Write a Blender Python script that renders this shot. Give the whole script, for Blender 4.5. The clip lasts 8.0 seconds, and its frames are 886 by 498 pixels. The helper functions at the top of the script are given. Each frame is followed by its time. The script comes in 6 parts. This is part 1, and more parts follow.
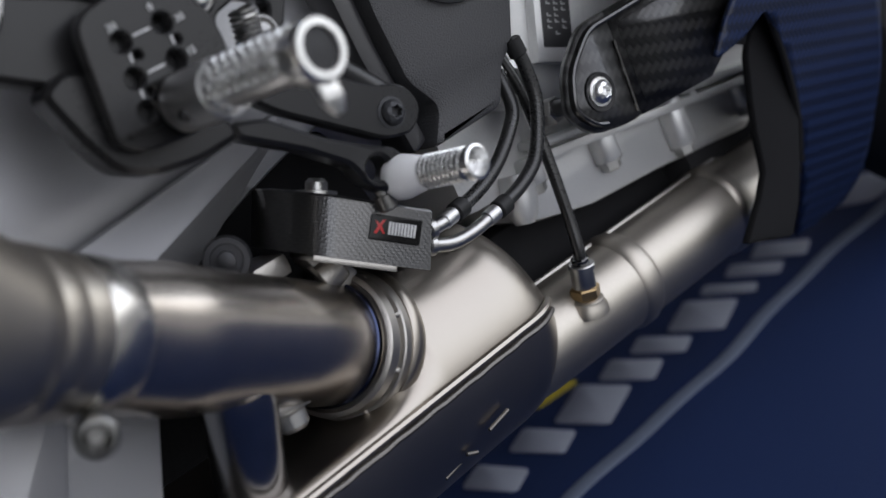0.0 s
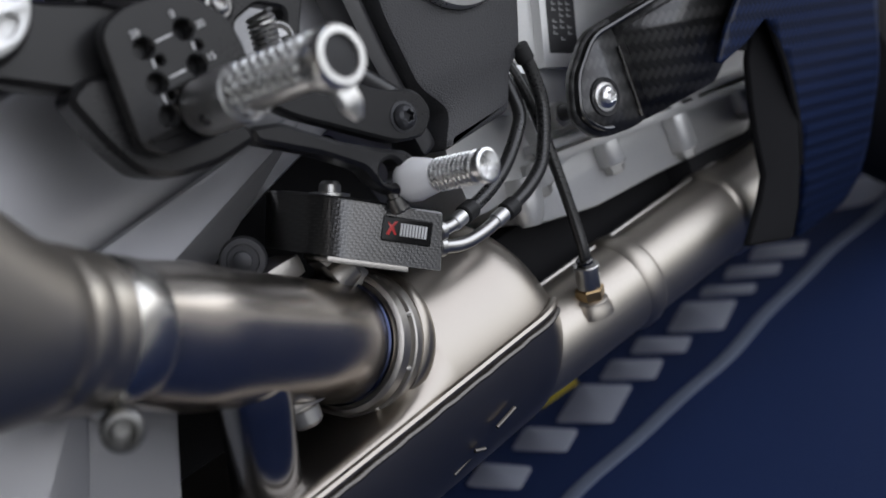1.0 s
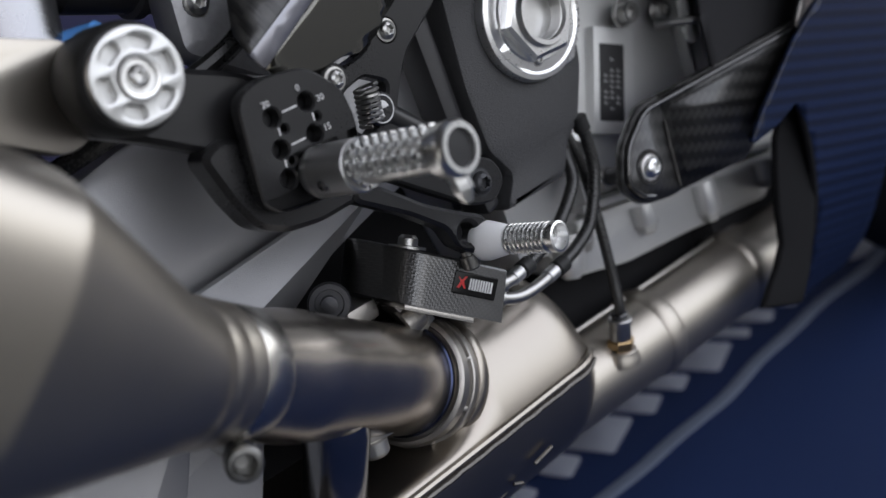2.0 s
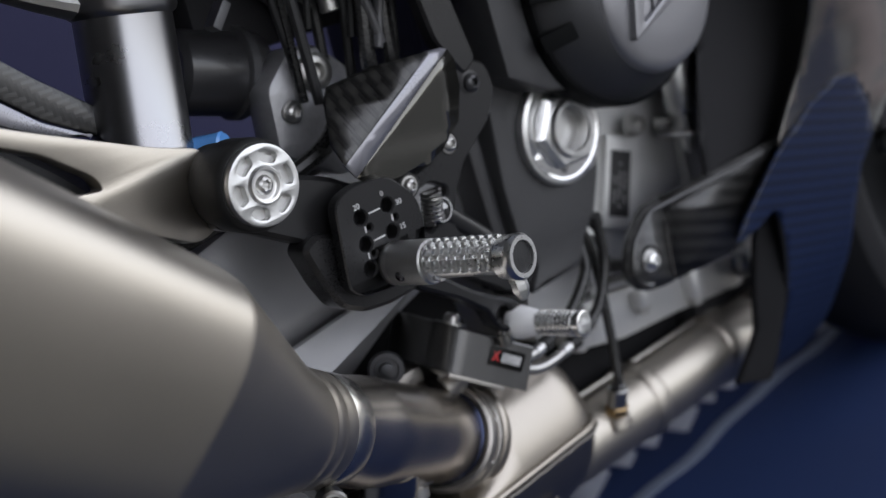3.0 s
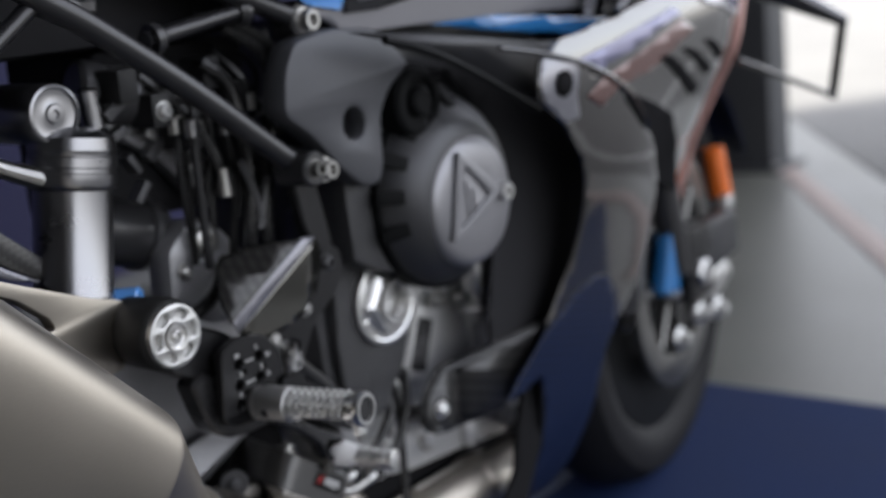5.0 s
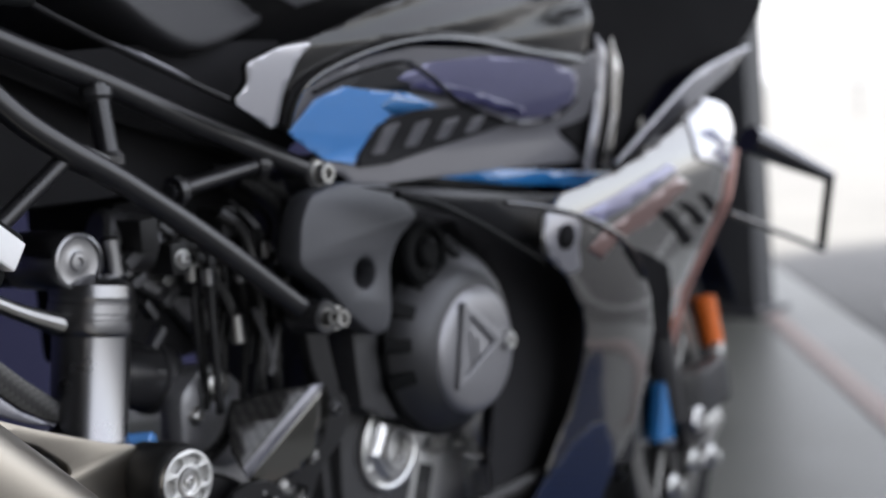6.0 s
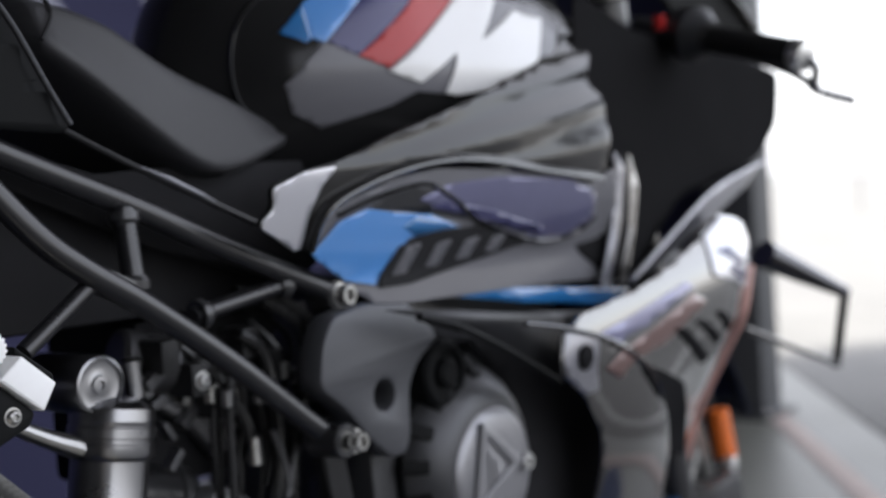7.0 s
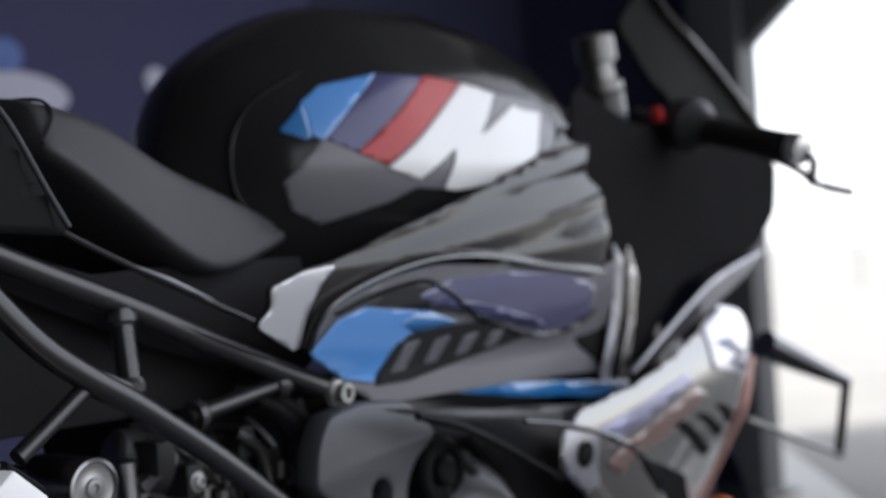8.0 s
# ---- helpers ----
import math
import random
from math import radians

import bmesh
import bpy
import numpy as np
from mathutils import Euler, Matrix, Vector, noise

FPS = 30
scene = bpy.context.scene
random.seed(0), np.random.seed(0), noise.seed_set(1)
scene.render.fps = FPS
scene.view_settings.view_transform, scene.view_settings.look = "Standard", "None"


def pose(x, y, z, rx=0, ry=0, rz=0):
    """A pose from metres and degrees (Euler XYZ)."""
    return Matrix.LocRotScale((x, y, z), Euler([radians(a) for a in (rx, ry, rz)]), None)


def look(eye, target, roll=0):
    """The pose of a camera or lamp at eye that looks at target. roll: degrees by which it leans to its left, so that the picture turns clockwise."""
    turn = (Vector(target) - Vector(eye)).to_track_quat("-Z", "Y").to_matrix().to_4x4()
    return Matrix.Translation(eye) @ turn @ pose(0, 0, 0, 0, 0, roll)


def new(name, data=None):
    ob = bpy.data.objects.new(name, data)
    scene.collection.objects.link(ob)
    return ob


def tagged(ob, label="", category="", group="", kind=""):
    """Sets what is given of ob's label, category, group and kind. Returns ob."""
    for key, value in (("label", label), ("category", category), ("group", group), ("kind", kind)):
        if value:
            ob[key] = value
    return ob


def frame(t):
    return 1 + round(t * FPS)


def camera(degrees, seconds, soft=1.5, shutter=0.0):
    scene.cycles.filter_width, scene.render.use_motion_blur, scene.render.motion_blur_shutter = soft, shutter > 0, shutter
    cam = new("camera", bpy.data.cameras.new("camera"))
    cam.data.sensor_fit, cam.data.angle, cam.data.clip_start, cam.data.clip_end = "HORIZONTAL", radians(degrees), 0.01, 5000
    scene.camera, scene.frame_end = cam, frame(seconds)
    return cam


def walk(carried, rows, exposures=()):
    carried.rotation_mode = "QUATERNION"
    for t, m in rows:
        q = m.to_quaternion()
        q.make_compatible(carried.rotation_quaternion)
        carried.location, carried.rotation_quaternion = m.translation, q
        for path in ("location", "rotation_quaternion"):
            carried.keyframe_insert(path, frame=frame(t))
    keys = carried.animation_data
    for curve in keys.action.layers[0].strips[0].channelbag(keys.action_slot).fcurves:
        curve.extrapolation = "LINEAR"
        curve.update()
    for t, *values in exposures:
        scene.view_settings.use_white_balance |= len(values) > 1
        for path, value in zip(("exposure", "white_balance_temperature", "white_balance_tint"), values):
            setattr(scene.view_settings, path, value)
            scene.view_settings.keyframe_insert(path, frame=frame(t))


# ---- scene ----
cam = camera(38.3, 8.0)
PATH = [
    (0, (0.692, -0.262, 0.441), (-0.928, 0.803, -0.053), -23.7),
    (0.5, (0.695, -0.264, 0.44), (-0.925, 0.799, -0.054), -23.8),
    (1, (0.7, -0.277, 0.448), (-0.914, 0.796, -0.047), -23.5),
    (1.5, (0.707, -0.303, 0.475), (-0.89, 0.787, -0.036), -21.9),
    (2, (0.718, -0.345, 0.523), (-0.852, 0.771, -0.016), -18.8),
    (2.2, (0.725, -0.365, 0.541), (-0.836, 0.763, 0.002), -17.5),
    (3.3, (0.797, -0.493, 0.619), (-0.688, 0.747, 0.113), -13.8),
    (3.5, (0.806, -0.517, 0.621), (-0.647, 0.768, 0.132), -13.2),
    (4, (0.847, -0.578, 0.641), (-0.522, 0.802, 0.174), -11.1),
    (4.2, (0.862, -0.598, 0.658), (-0.473, 0.814, 0.186), -10.0),
    (5.3, (0.884, -0.668, 0.728), (-0.321, 0.885, 0.355), -4.9),
    (5.5, (0.88, -0.676, 0.721), (-0.322, 0.893, 0.41), -5.4),
    (6, (0.882, -0.686, 0.738), (-0.325, 0.892, 0.512), -4.5),
    (6.5, (0.876, -0.69, 0.755), (-0.336, 0.894, 0.599), -3.9),
    (7, (0.867, -0.691, 0.769), (-0.341, 0.901, 0.678), -3.6),
    (7.5, (0.863, -0.69, 0.779), (-0.339, 0.908, 0.751), -3.6),
    (8, (0.867, -0.687, 0.789), (-0.336, 0.91, 0.813), -3.5),
]
walk(cam, [(t, look(eye, target, roll)) for t, eye, target, roll in PATH])
cam.data.dof.use_dof = True
cam.data.dof.focus_distance = 0.72
cam.data.dof.aperture_fstop = 4.8

# ---- world, sun, exposure ----
SUN_EL, SUN_AZ = 34, 215
world = bpy.data.worlds.new("world")
scene.world = world
world.use_nodes = True
wn = world.node_tree.nodes
sky = wn.new("ShaderNodeTexSky")
sky.sky_type = "NISHITA"
sky.sun_disc = False
sky.sun_elevation = radians(SUN_EL)
sky.sun_rotation = radians(SUN_AZ)
sky.dust_density = 3.0
wn["Background"].inputs["Strength"].default_value = 0.15
veil = wn.new("ShaderNodeMix")  # a thin bright cloud cover over the blue
veil.data_type = "RGBA"
veil.inputs[0].default_value = 0.72
veil.inputs[7].default_value = (5.08, 5.0, 5.26, 1)
world.node_tree.links.new(sky.outputs[0], veil.inputs[6])
world.node_tree.links.new(veil.outputs[2], wn["Background"].inputs["Color"])
sun = new("sun", bpy.data.lights.new("sun", "SUN"))
sun.data.energy, sun.data.angle, sun.data.color = 3.6, radians(14.0), (1.0, 0.95, 0.88)
sun.matrix_world = look((0, 0, 0), (-math.sin(radians(SUN_AZ)) * math.cos(radians(SUN_EL)), -math.cos(radians(SUN_AZ)) * math.cos(radians(SUN_EL)), -math.sin(radians(SUN_EL))))
scene.view_settings.exposure = 1.77


# ---- materials ----
def mat(name, base, rough=0.5, metal=0.0, vary=0.15, grain=400.0, bump=0.0, coat=0.0, stretch=(1, 1, 1), rvary=0.12, spec=0.5, big=14.0, tint=None):
    """A plain surface with fine grain, a larger drift of tone and roughness, and relief."""
    m = bpy.data.materials.new(name)
    m.use_nodes = True
    n, l = m.node_tree.nodes, m.node_tree.links
    b = n["Principled BSDF"]
    b.inputs["Metallic"].default_value = metal
    b.inputs["Specular IOR Level"].default_value = spec
    b.inputs["Coat Weight"].default_value = coat
    b.inputs["Coat Roughness"].default_value = 0.06
    tc = n.new("ShaderNodeTexCoord")
    mp = n.new("ShaderNodeMapping")
    mp.inputs["Scale"].default_value = stretch
    l.new(tc.outputs["Object"], mp.inputs[0])
    fine = n.new("ShaderNodeTexNoise")
    fine.inputs["Scale"].default_value = grain
    fine.inputs["Detail"].default_value = 3
    l.new(mp.outputs[0], fine.inputs[0])
    wide = n.new("ShaderNodeTexNoise")
    wide.inputs["Scale"].default_value = big
    wide.inputs["Detail"].default_value = 4
    l.new(tc.outputs["Object"], wide.inputs[0])
    mix = n.new("ShaderNodeMix")
    mix.data_type = "FLOAT"
    mix.inputs[0].default_value = 0.45
    l.new(wide.outputs[0], mix.inputs[2])
    l.new(fine.outputs[0], mix.inputs[3])
    ramp = n.new("ShaderNodeMix")
    ramp.data_type = "RGBA"
    lo = [c * (1 - vary) for c in base]
    hi = list(tint) if tint else [min(1, c * (1 + vary)) for c in base]
    ramp.inputs[6].default_value = (*lo, 1)
    ramp.inputs[7].default_value = (*hi, 1)
    l.new(mix.outputs[0], ramp.inputs[0])
    l.new(ramp.outputs[2], b.inputs["Base Color"])
    mr = n.new("ShaderNodeMapRange")
    mr.inputs[3].default_value = max(0.02, rough - rvary)
    mr.inputs[4].default_value = min(1.0, rough + rvary)
    l.new(mix.outputs[0], mr.inputs[0])
    l.new(mr.outputs[0], b.inputs["Roughness"])
    if bump:
        bp = n.new("ShaderNodeBump")
        bp.inputs["Strength"].default_value = bump
        bp.inputs["Distance"].default_value = 0.0006
        l.new(fine.outputs[0], bp.inputs["Height"])
        l.new(bp.outputs[0], b.inputs["Normal"])
    return m


def carbon(name, dark, light, pitch, twill=True, coat=1.0, rough=0.42, along=(0, 1, 0), across=(0.55, 0, 1), spec=0.6):
    """Woven fibre under clear lacquer: tows run over and under each other."""
    m = bpy.data.materials.new(name)
    m.use_nodes = True
    n, l = m.node_tree.nodes, m.node_tree.links
    b = n["Principled BSDF"]
    b.inputs["Roughness"].default_value = rough
    b.inputs["Specular IOR Level"].default_value = spec
    b.inputs["Coat Weight"].default_value = coat
    b.inputs["Coat Roughness"].default_value = 0.08
    tc = n.new("ShaderNodeTexCoord")

    def math_node(op, a, c=None):
        k = n.new("ShaderNodeMath")
        k.operation = op
        for i, v in enumerate((a, c)):
            if v is None:
                continue
            if isinstance(v, (int, float)):
                k.inputs[i].default_value = v
            else:
                l.new(v, k.inputs[i])
        return k.outputs[0]

    def dot(axis):
        k = n.new("ShaderNodeVectorMath")
        k.operation = "DOT_PRODUCT"
        l.new(tc.outputs["Object"], k.inputs[0])
        k.inputs[1].default_value = [a / pitch for a in axis]
        return k.outputs["Value"]

    u, v = dot(along), dot(across)
    fu, fv = math_node("FLOOR", u), math_node("FLOOR", v)
    step = math_node("ADD", fu, fv)
    if twill:
        over = math_node("LESS_THAN", math_node("FLOORED_MODULO", step, 4.0), 2.0)
    else:
        over = math_node("LESS_THAN", math_node("FLOORED_MODULO", step, 2.0), 1.0)
    # rounded tow height
    hu = math_node("PINGPONG", u, 0.5)
    hv = math_node("PINGPONG", v, 0.5)
    pick = n.new("ShaderNodeMix")
    pick.data_type = "FLOAT"
    l.new(over, pick.inputs[0])
    l.new(hu, pick.inputs[2])
    l.new(hv, pick.inputs[3])
    col = n.new("ShaderNodeMix")
    col.data_type = "RGBA"
    col.inputs[6].default_value = (*dark, 1)
    col.inputs[7].default_value = (*light, 1)
    l.new(math_node("MULTIPLY", over, math_node("ADD", math_node("MULTIPLY", pick.outputs[0], 0.9), 0.45)), col.inputs[0])
    l.new(col.outputs[2], b.inputs["Base Color"])
    bp = n.new("ShaderNodeBump")
    bp.inputs["Strength"].default_value = 0.35
    bp.inputs["Distance"].default_value = 0.0006
    l.new(pick.outputs[0], bp.inputs["Height"])
    l.new(bp.outputs[0], b.inputs["Normal"])
    return m


TITAN = mat("brushed titanium", (0.49, 0.45, 0.39), 0.37, 1.0, 0.08, 900, 0.08, stretch=(1, 0.15, 1), rvary=0.06)
TITAN_BOX = mat("pressed titanium sheet", (0.365, 0.332, 0.290), 0.33, 1.0, 0.08, 1800, 0.12, rvary=0.05, big=30.0)
TITAN_PIPE = mat("polished titanium pipe", (0.55, 0.505, 0.46), 0.25, 1.0, 0.10, 90, 0.0, rvary=0.04, big=16.0, tint=(0.66, 0.60, 0.53))
COLLM = mat("drawn titanium tube", (0.46, 0.425, 0.372), 0.42, 1.0, 0.12, 500, 0.06, rvary=0.05, big=20.0)
DARKPIPE = mat("blued titanium pipe", (0.36, 0.36, 0.37), 0.22, 1.0, 0.25, 90, 0.0, rvary=0.05, big=25.0)
BURNT = mat("burnt weld", (0.16, 0.15, 0.14), 0.5, 1.0, 0.4, 500, 0.4)
BOLTM = mat("dull bolt steel", (0.20, 0.198, 0.19), 0.40, 1.0, 0.25, 250, 0.1)
TITAN_BLUE = mat("heat tinted titanium", (0.05, 0.06, 0.11), 0.25, 1.0, 0.5, 60)
CASTTI = mat("cast titanium", (0.42, 0.40, 0.37), 0.42, 1.0, 0.15, 700, 0.25)
STEEL = mat("bare steel", (0.46, 0.455, 0.44), 0.35, 1.0, 0.12, 300)
ALU = mat("machined aluminium", (0.82, 0.82, 0.81), 0.30, 1.0, 0.08, 500, 0.05)
ALU_BEAD = mat("bead blasted aluminium", (0.62, 0.62, 0.61), 0.40, 1.0, 0.08, 1500, 0.3)
# the bright daylight on these metal parts is put into the base white
ALU_SUNLIT = mat("pale metal with daylight put into the white", (0.90, 0.90, 0.90), 0.35, 0.0, 0.05, 300)
CAST = mat("cast aluminium", (0.64, 0.64, 0.63), 0.40, 0.6, 0.14, 700, 0.35, big=22.0)
SWING = mat("silver grey painted aluminium", (0.33, 0.33, 0.34), 0.38, 0.75, 0.1, 1800, 0.25)
RAILM = mat("semi gloss black tube paint", (0.013, 0.013, 0.015), 0.30, 0.0, 0.1, 600, 0.0, spec=0.6, coat=0.15)
TYREM = mat("dull tyre rubber", (0.012, 0.012, 0.013), 0.6, 0.0, 0.2, 400, 0.3, spec=0.15)
TAILM = mat("dull black moulding", (0.010, 0.0105, 0.011), 0.4, 0.0, 0.15, 700, 0.1, spec=0.05)
BRACEM = mat("sand cast grey paint", (0.30, 0.30, 0.31), 0.42, 0.45, 0.12, 1800, 0.4)
ANOD = mat("black anodised aluminium", (0.014, 0.014, 0.015), 0.30, 0.1, 0.2, 900, 0.08, spec=0.45)
TEXBLACK = mat("textured black paint", (0.036, 0.036, 0.038), 0.46, 0.0, 0.15, 900, 1.0, spec=0.55)
SATIN = mat("satin black paint", (0.024, 0.024, 0.026), 0.31, 0.0, 0.2, 600, 0.10, spec=0.6, coat=0.25)
SHOCKM = mat("satin silver anodising", (0.33, 0.33, 0.34), 0.28, 1.0, 0.06, 60, 0.0, rvary=0.03)
NOSEM = mat("warm silver lacquer", (0.22, 0.215, 0.205), 0.13, 0.85, 0.12, 1500, 0.0, coat=1.0, rvary=0.03)
SPINEM = mat("dark graphite lacquer", (0.016, 0.0155, 0.015), 0.12, 0.0, 0.1, 1500, 0.0, coat=0.0, rvary=0.03, spec=0.5)
LAVGREY = mat("lavender grey lacquer", (0.23, 0.23, 0.26), 0.28, 0.5, 0.1, 1500, 0.0, coat=1.0, rvary=0.03)
DULLRED = mat("dull red brown lacquer", (0.16, 0.08, 0.07), 0.3, 0.3, 0.1, 1500, 0.0, coat=1.0, rvary=0.03)
PALEVIOLET = mat("pale violet lacquer", (0.17, 0.17, 0.30), 0.22, 0.4, 0.2, 40, 0.0, coat=1.0, rvary=0.03)
# metallic stand-in for the bright reflection on the glossy carbon heel guard
CARBON_SHINE = mat("carbon with its sky reflection put in", (0.125, 0.122, 0.108), 0.10, 0.9, 0.08, 900, 0.0, coat=0.5, rvary=0.02)
GREYBLACK = mat("dark grey painted metal", (0.040, 0.041, 0.045), 0.42, 0.45, 0.12, 900, 0.2)
SPARM = mat("grey cast frame paint", (0.078, 0.080, 0.088), 0.45, 0.3, 0.12, 900, 0.25)
GREYCOVER = mat("grey magnesium cover", (0.095, 0.095, 0.10), 0.42, 0.6, 0.12, 900, 0.3)
RUBBER = mat("black rubber", (0.016, 0.016, 0.016), 0.55, 0.0, 0.25, 500, 0.2, spec=0.3)
HOSEGREY = mat("worn grey hose", (0.075, 0.075, 0.08), 0.4, 0.0, 0.2, 500)
HOSE = mat("black hose", (0.018, 0.018, 0.018), 0.28, 0.0, 0.2, 500)
PLASTIC = mat("black plastic", (0.022, 0.022, 0.023), 0.5, 0.0, 0.2, 900, 0.3, spec=0.35)
INNER = mat("matt black inner panel", (0.028, 0.028, 0.030), 0.8, 0.0, 0.2, 500, 0.2, spec=0.06)
# sheenless black; also paints the shade in the cockpit, gaps and openings
MATTBLACK = mat("matt black, also for shaded hollows", (0.018, 0.018, 0.019), 0.9, 0.0, 0.2, 500, 0.2, spec=0.0)
SCREENM = mat("dark tinted screen", (0.004, 0.004, 0.004), 0.5, 0.0, 0.1, 300, 0.0, spec=0.02)
BRIGHTSILVER = mat("bright silver lacquer", (0.62, 0.62, 0.66), 0.25, 0.4, 0.06, 1500, 0.0, coat=1.0, rvary=0.03)
STRIPM = mat("dark cast field", (0.022, 0.022, 0.023), 0.5, 0.2, 0.4, 200, 0.4)
VINYL = mat("black seat vinyl", (0.040, 0.040, 0.044), 0.55, 0.0, 0.15, 1500, 0.5)
GLOSS = mat("gloss black lacquer", (0.010, 0.010, 0.011), 0.1, 0.0, 0.2, 300, 0.0, coat=1.0, rvary=0.03)
LINKM = mat("sand cast grey alloy", (0.33, 0.33, 0.34), 0.42, 0.6, 0.3, 250, 0.5, big=30.0)
TANKM = mat("black tank lacquer", (0.016, 0.016, 0.0165), 0.14, 0.0, 0.2, 300, 0.0, coat=0.0, rvary=0.03, spec=0.22)
GREYGLOSS = mat("graphite lacquer", (0.125, 0.120, 0.115), 0.12, 0.8, 0.1, 1500, 0.0, coat=1.0, rvary=0.03)
FIELDGREY = mat("mid grey lacquer", (0.15, 0.15, 0.165), 0.3, 0.0, 0.08, 1500, 0.0, coat=0.25, rvary=0.03, spec=0.35)
BLUE = mat("light blue lacquer", (0.10, 0.30, 0.70), 0.25, 0.0, 0.1, 1500, 0.0, coat=1.0, rvary=0.03)
DEEPBLUE = mat("strong blue lacquer", (0.02, 0.16, 0.42), 0.25, 0.0, 0.1, 1500, 0.0, coat=1.0, rvary=0.03)
VIOLET = mat("violet blue lacquer", (0.045, 0.045, 0.13), 0.25, 0.1, 0.2, 600, 0.0, spec=0.4, coat=0.4, rvary=0.03)
REDP = mat("red lacquer", (0.42, 0.025, 0.025), 0.35, 0.0, 0.1, 1500, 0.0, spec=0.35, coat=0.25, rvary=0.03)
WHITEP = mat("white lacquer", (0.80, 0.80, 0.80), 0.3, 0.0, 0.03, 1500, 0.0, coat=0.6, rvary=0.03)
ORANGE = mat("orange plastic", (0.75, 0.16, 0.02), 0.4, 0.0, 0.08, 400)
GOLD = mat("yellow chromate brass", (0.42, 0.30, 0.16), 0.35, 1.0, 0.25, 200)
CARBON_HUG = carbon("dark woven fibre", (0.003, 0.003, 0.003), (0.040, 0.039, 0.037), 0.0040, coat=0.4, rough=0.4)
CARBON_TWILL = carbon("black twill fibre", (0.004, 0.004, 0.004), (0.034, 0.033, 0.030), 0.0030, coat=0.45, along=(0, 0.9, 0.5), across=(0.2, -0.5, 0.9))
CARBON_DEEP = carbon("deep lacquered fibre", (0.004, 0.004, 0.004), (0.012, 0.012, 0.012), 0.0024, along=(0, 0.9, 0.5), across=(0.2, -0.5, 0.9), rough=0.3)
CARBON_TAB = carbon("coarse twill fibre", (0.006, 0.006, 0.006), (0.038, 0.037, 0.036), 0.0042, coat=0.35, rough=0.5, along=(0, 0.9, 0.5), across=(0.2, -0.5, 0.9))
CARBON_BOX = carbon("fine woven fibre", (0.010, 0.010, 0.010), (0.019, 0.0185, 0.018), 0.0016, twill=False, along=(0, 0.82, -0.57), across=(0, 0.57, 0.82), rough=0.28, spec=0.9)
CARBON_BLUE = carbon("blue twill fibre", (0.006, 0.010, 0.027), (0.012, 0.023, 0.068), 0.0036, coat=0.10, spec=0.25, along=(0, 0.9, 0.5), across=(0.2, -0.5, 0.9))
CARBON_GUARD = carbon("tight twill fibre", (0.004, 0.004, 0.004), (0.030, 0.029, 0.027), 0.0024, coat=0.25, along=(0.3, 0.9, 0.25), across=(0.75, -0.3, 0.6))
GREYINK = mat("grey print", (0.26, 0.26, 0.26), 0.6, 0.0, 0.1, 900)
INK = mat("white engraving", (0.62, 0.62, 0.62), 0.6, 0.0, 0.05, 900)
REDINK = mat("red print", (0.55, 0.03, 0.03), 0.35, 0.0, 0.05, 900)
BADGE = mat("black badge resin", (0.006, 0.006, 0.006), 0.2, 0.0, 0.1, 300, 0.0, rvary=0.03, spec=0.2)
GOLDTI = mat("straw tinted titanium", (0.72, 0.65, 0.52), 0.26, 1.0, 0.1, 90, 0.0, rvary=0.04, big=25.0, tint=(0.60, 0.62, 0.66))
MATBLUE = mat("navy carpet", (0.0090, 0.0225, 0.080), 0.88, 0.0, 0.30, 900, 0.5, spec=0.22, big=5.0)
MATPRINT = mat("pale grey carpet print", (0.34, 0.36, 0.42), 0.85, 0.0, 0.12, 900, 0.5)
MATLINE = mat("grey blue carpet print", (0.16, 0.19, 0.26), 0.85, 0.0, 0.12, 900, 0.5)
MATYELLOW = mat("yellow carpet print", (0.45, 0.36, 0.03), 0.85, 0.0, 0.12, 900, 0.5)
CONCRETE = mat("worn concrete", (0.145, 0.147, 0.130), 0.42, 0.0, 0.6, 60, 0.3, big=2.6)
ASPHALT = mat("pale pit lane concrete", (0.175, 0.175, 0.168), 0.7, 0.0, 0.6, 30, 0.4, big=1.1)
REDLINE = mat("worn red line paint", (0.36, 0.28, 0.255), 0.6, 0.0, 0.3, 40, 0.2)
WHITELINE = mat("worn white line paint", (0.50, 0.50, 0.48), 0.6, 0.0, 0.4, 40, 0.2, big=5.0)
BANNER = mat("navy banner cloth", (0.035, 0.035, 0.095), 0.8, 0.0, 0.15, 500, 0.2, big=2.0)
BANNER_DARK = mat("dark navy banner cloth", (0.012, 0.013, 0.042), 0.8, 0.0, 0.15, 500, 0.2, big=2.0)
BANNERPRINT = mat("pale banner print", (0.45, 0.45, 0.55), 0.8, 0.0, 0.08, 500)
BANNERBLUE = mat("blue banner print", (0.10, 0.16, 0.38), 0.8, 0.0, 0.08, 500)
PILLARM = mat("dark grey painted steel", (0.055, 0.057, 0.062), 0.55, 0.0, 0.15, 300, 0.2, big=3.0)
WALLM = mat("grey garage wall", (0.17, 0.17, 0.175), 0.8, 0.0, 0.12, 200, 0.3, big=2.0)
ROOFM = mat("grey roof panel", (0.30, 0.30, 0.31), 0.8, 0.0, 0.1, 200, 0.2, big=1.5)


# ---- mesh tools ----
def finish(name, bm, material, parent=None, label="", smooth=35, thick=0.0, subdiv=0):
    me = bpy.data.meshes.new(name)
    bmesh.ops.recalc_face_normals(bm, faces=bm.faces)
    bm.to_mesh(me)
    bm.free()
    return place_mesh(name, me, material, parent, label, smooth, thick, subdiv)


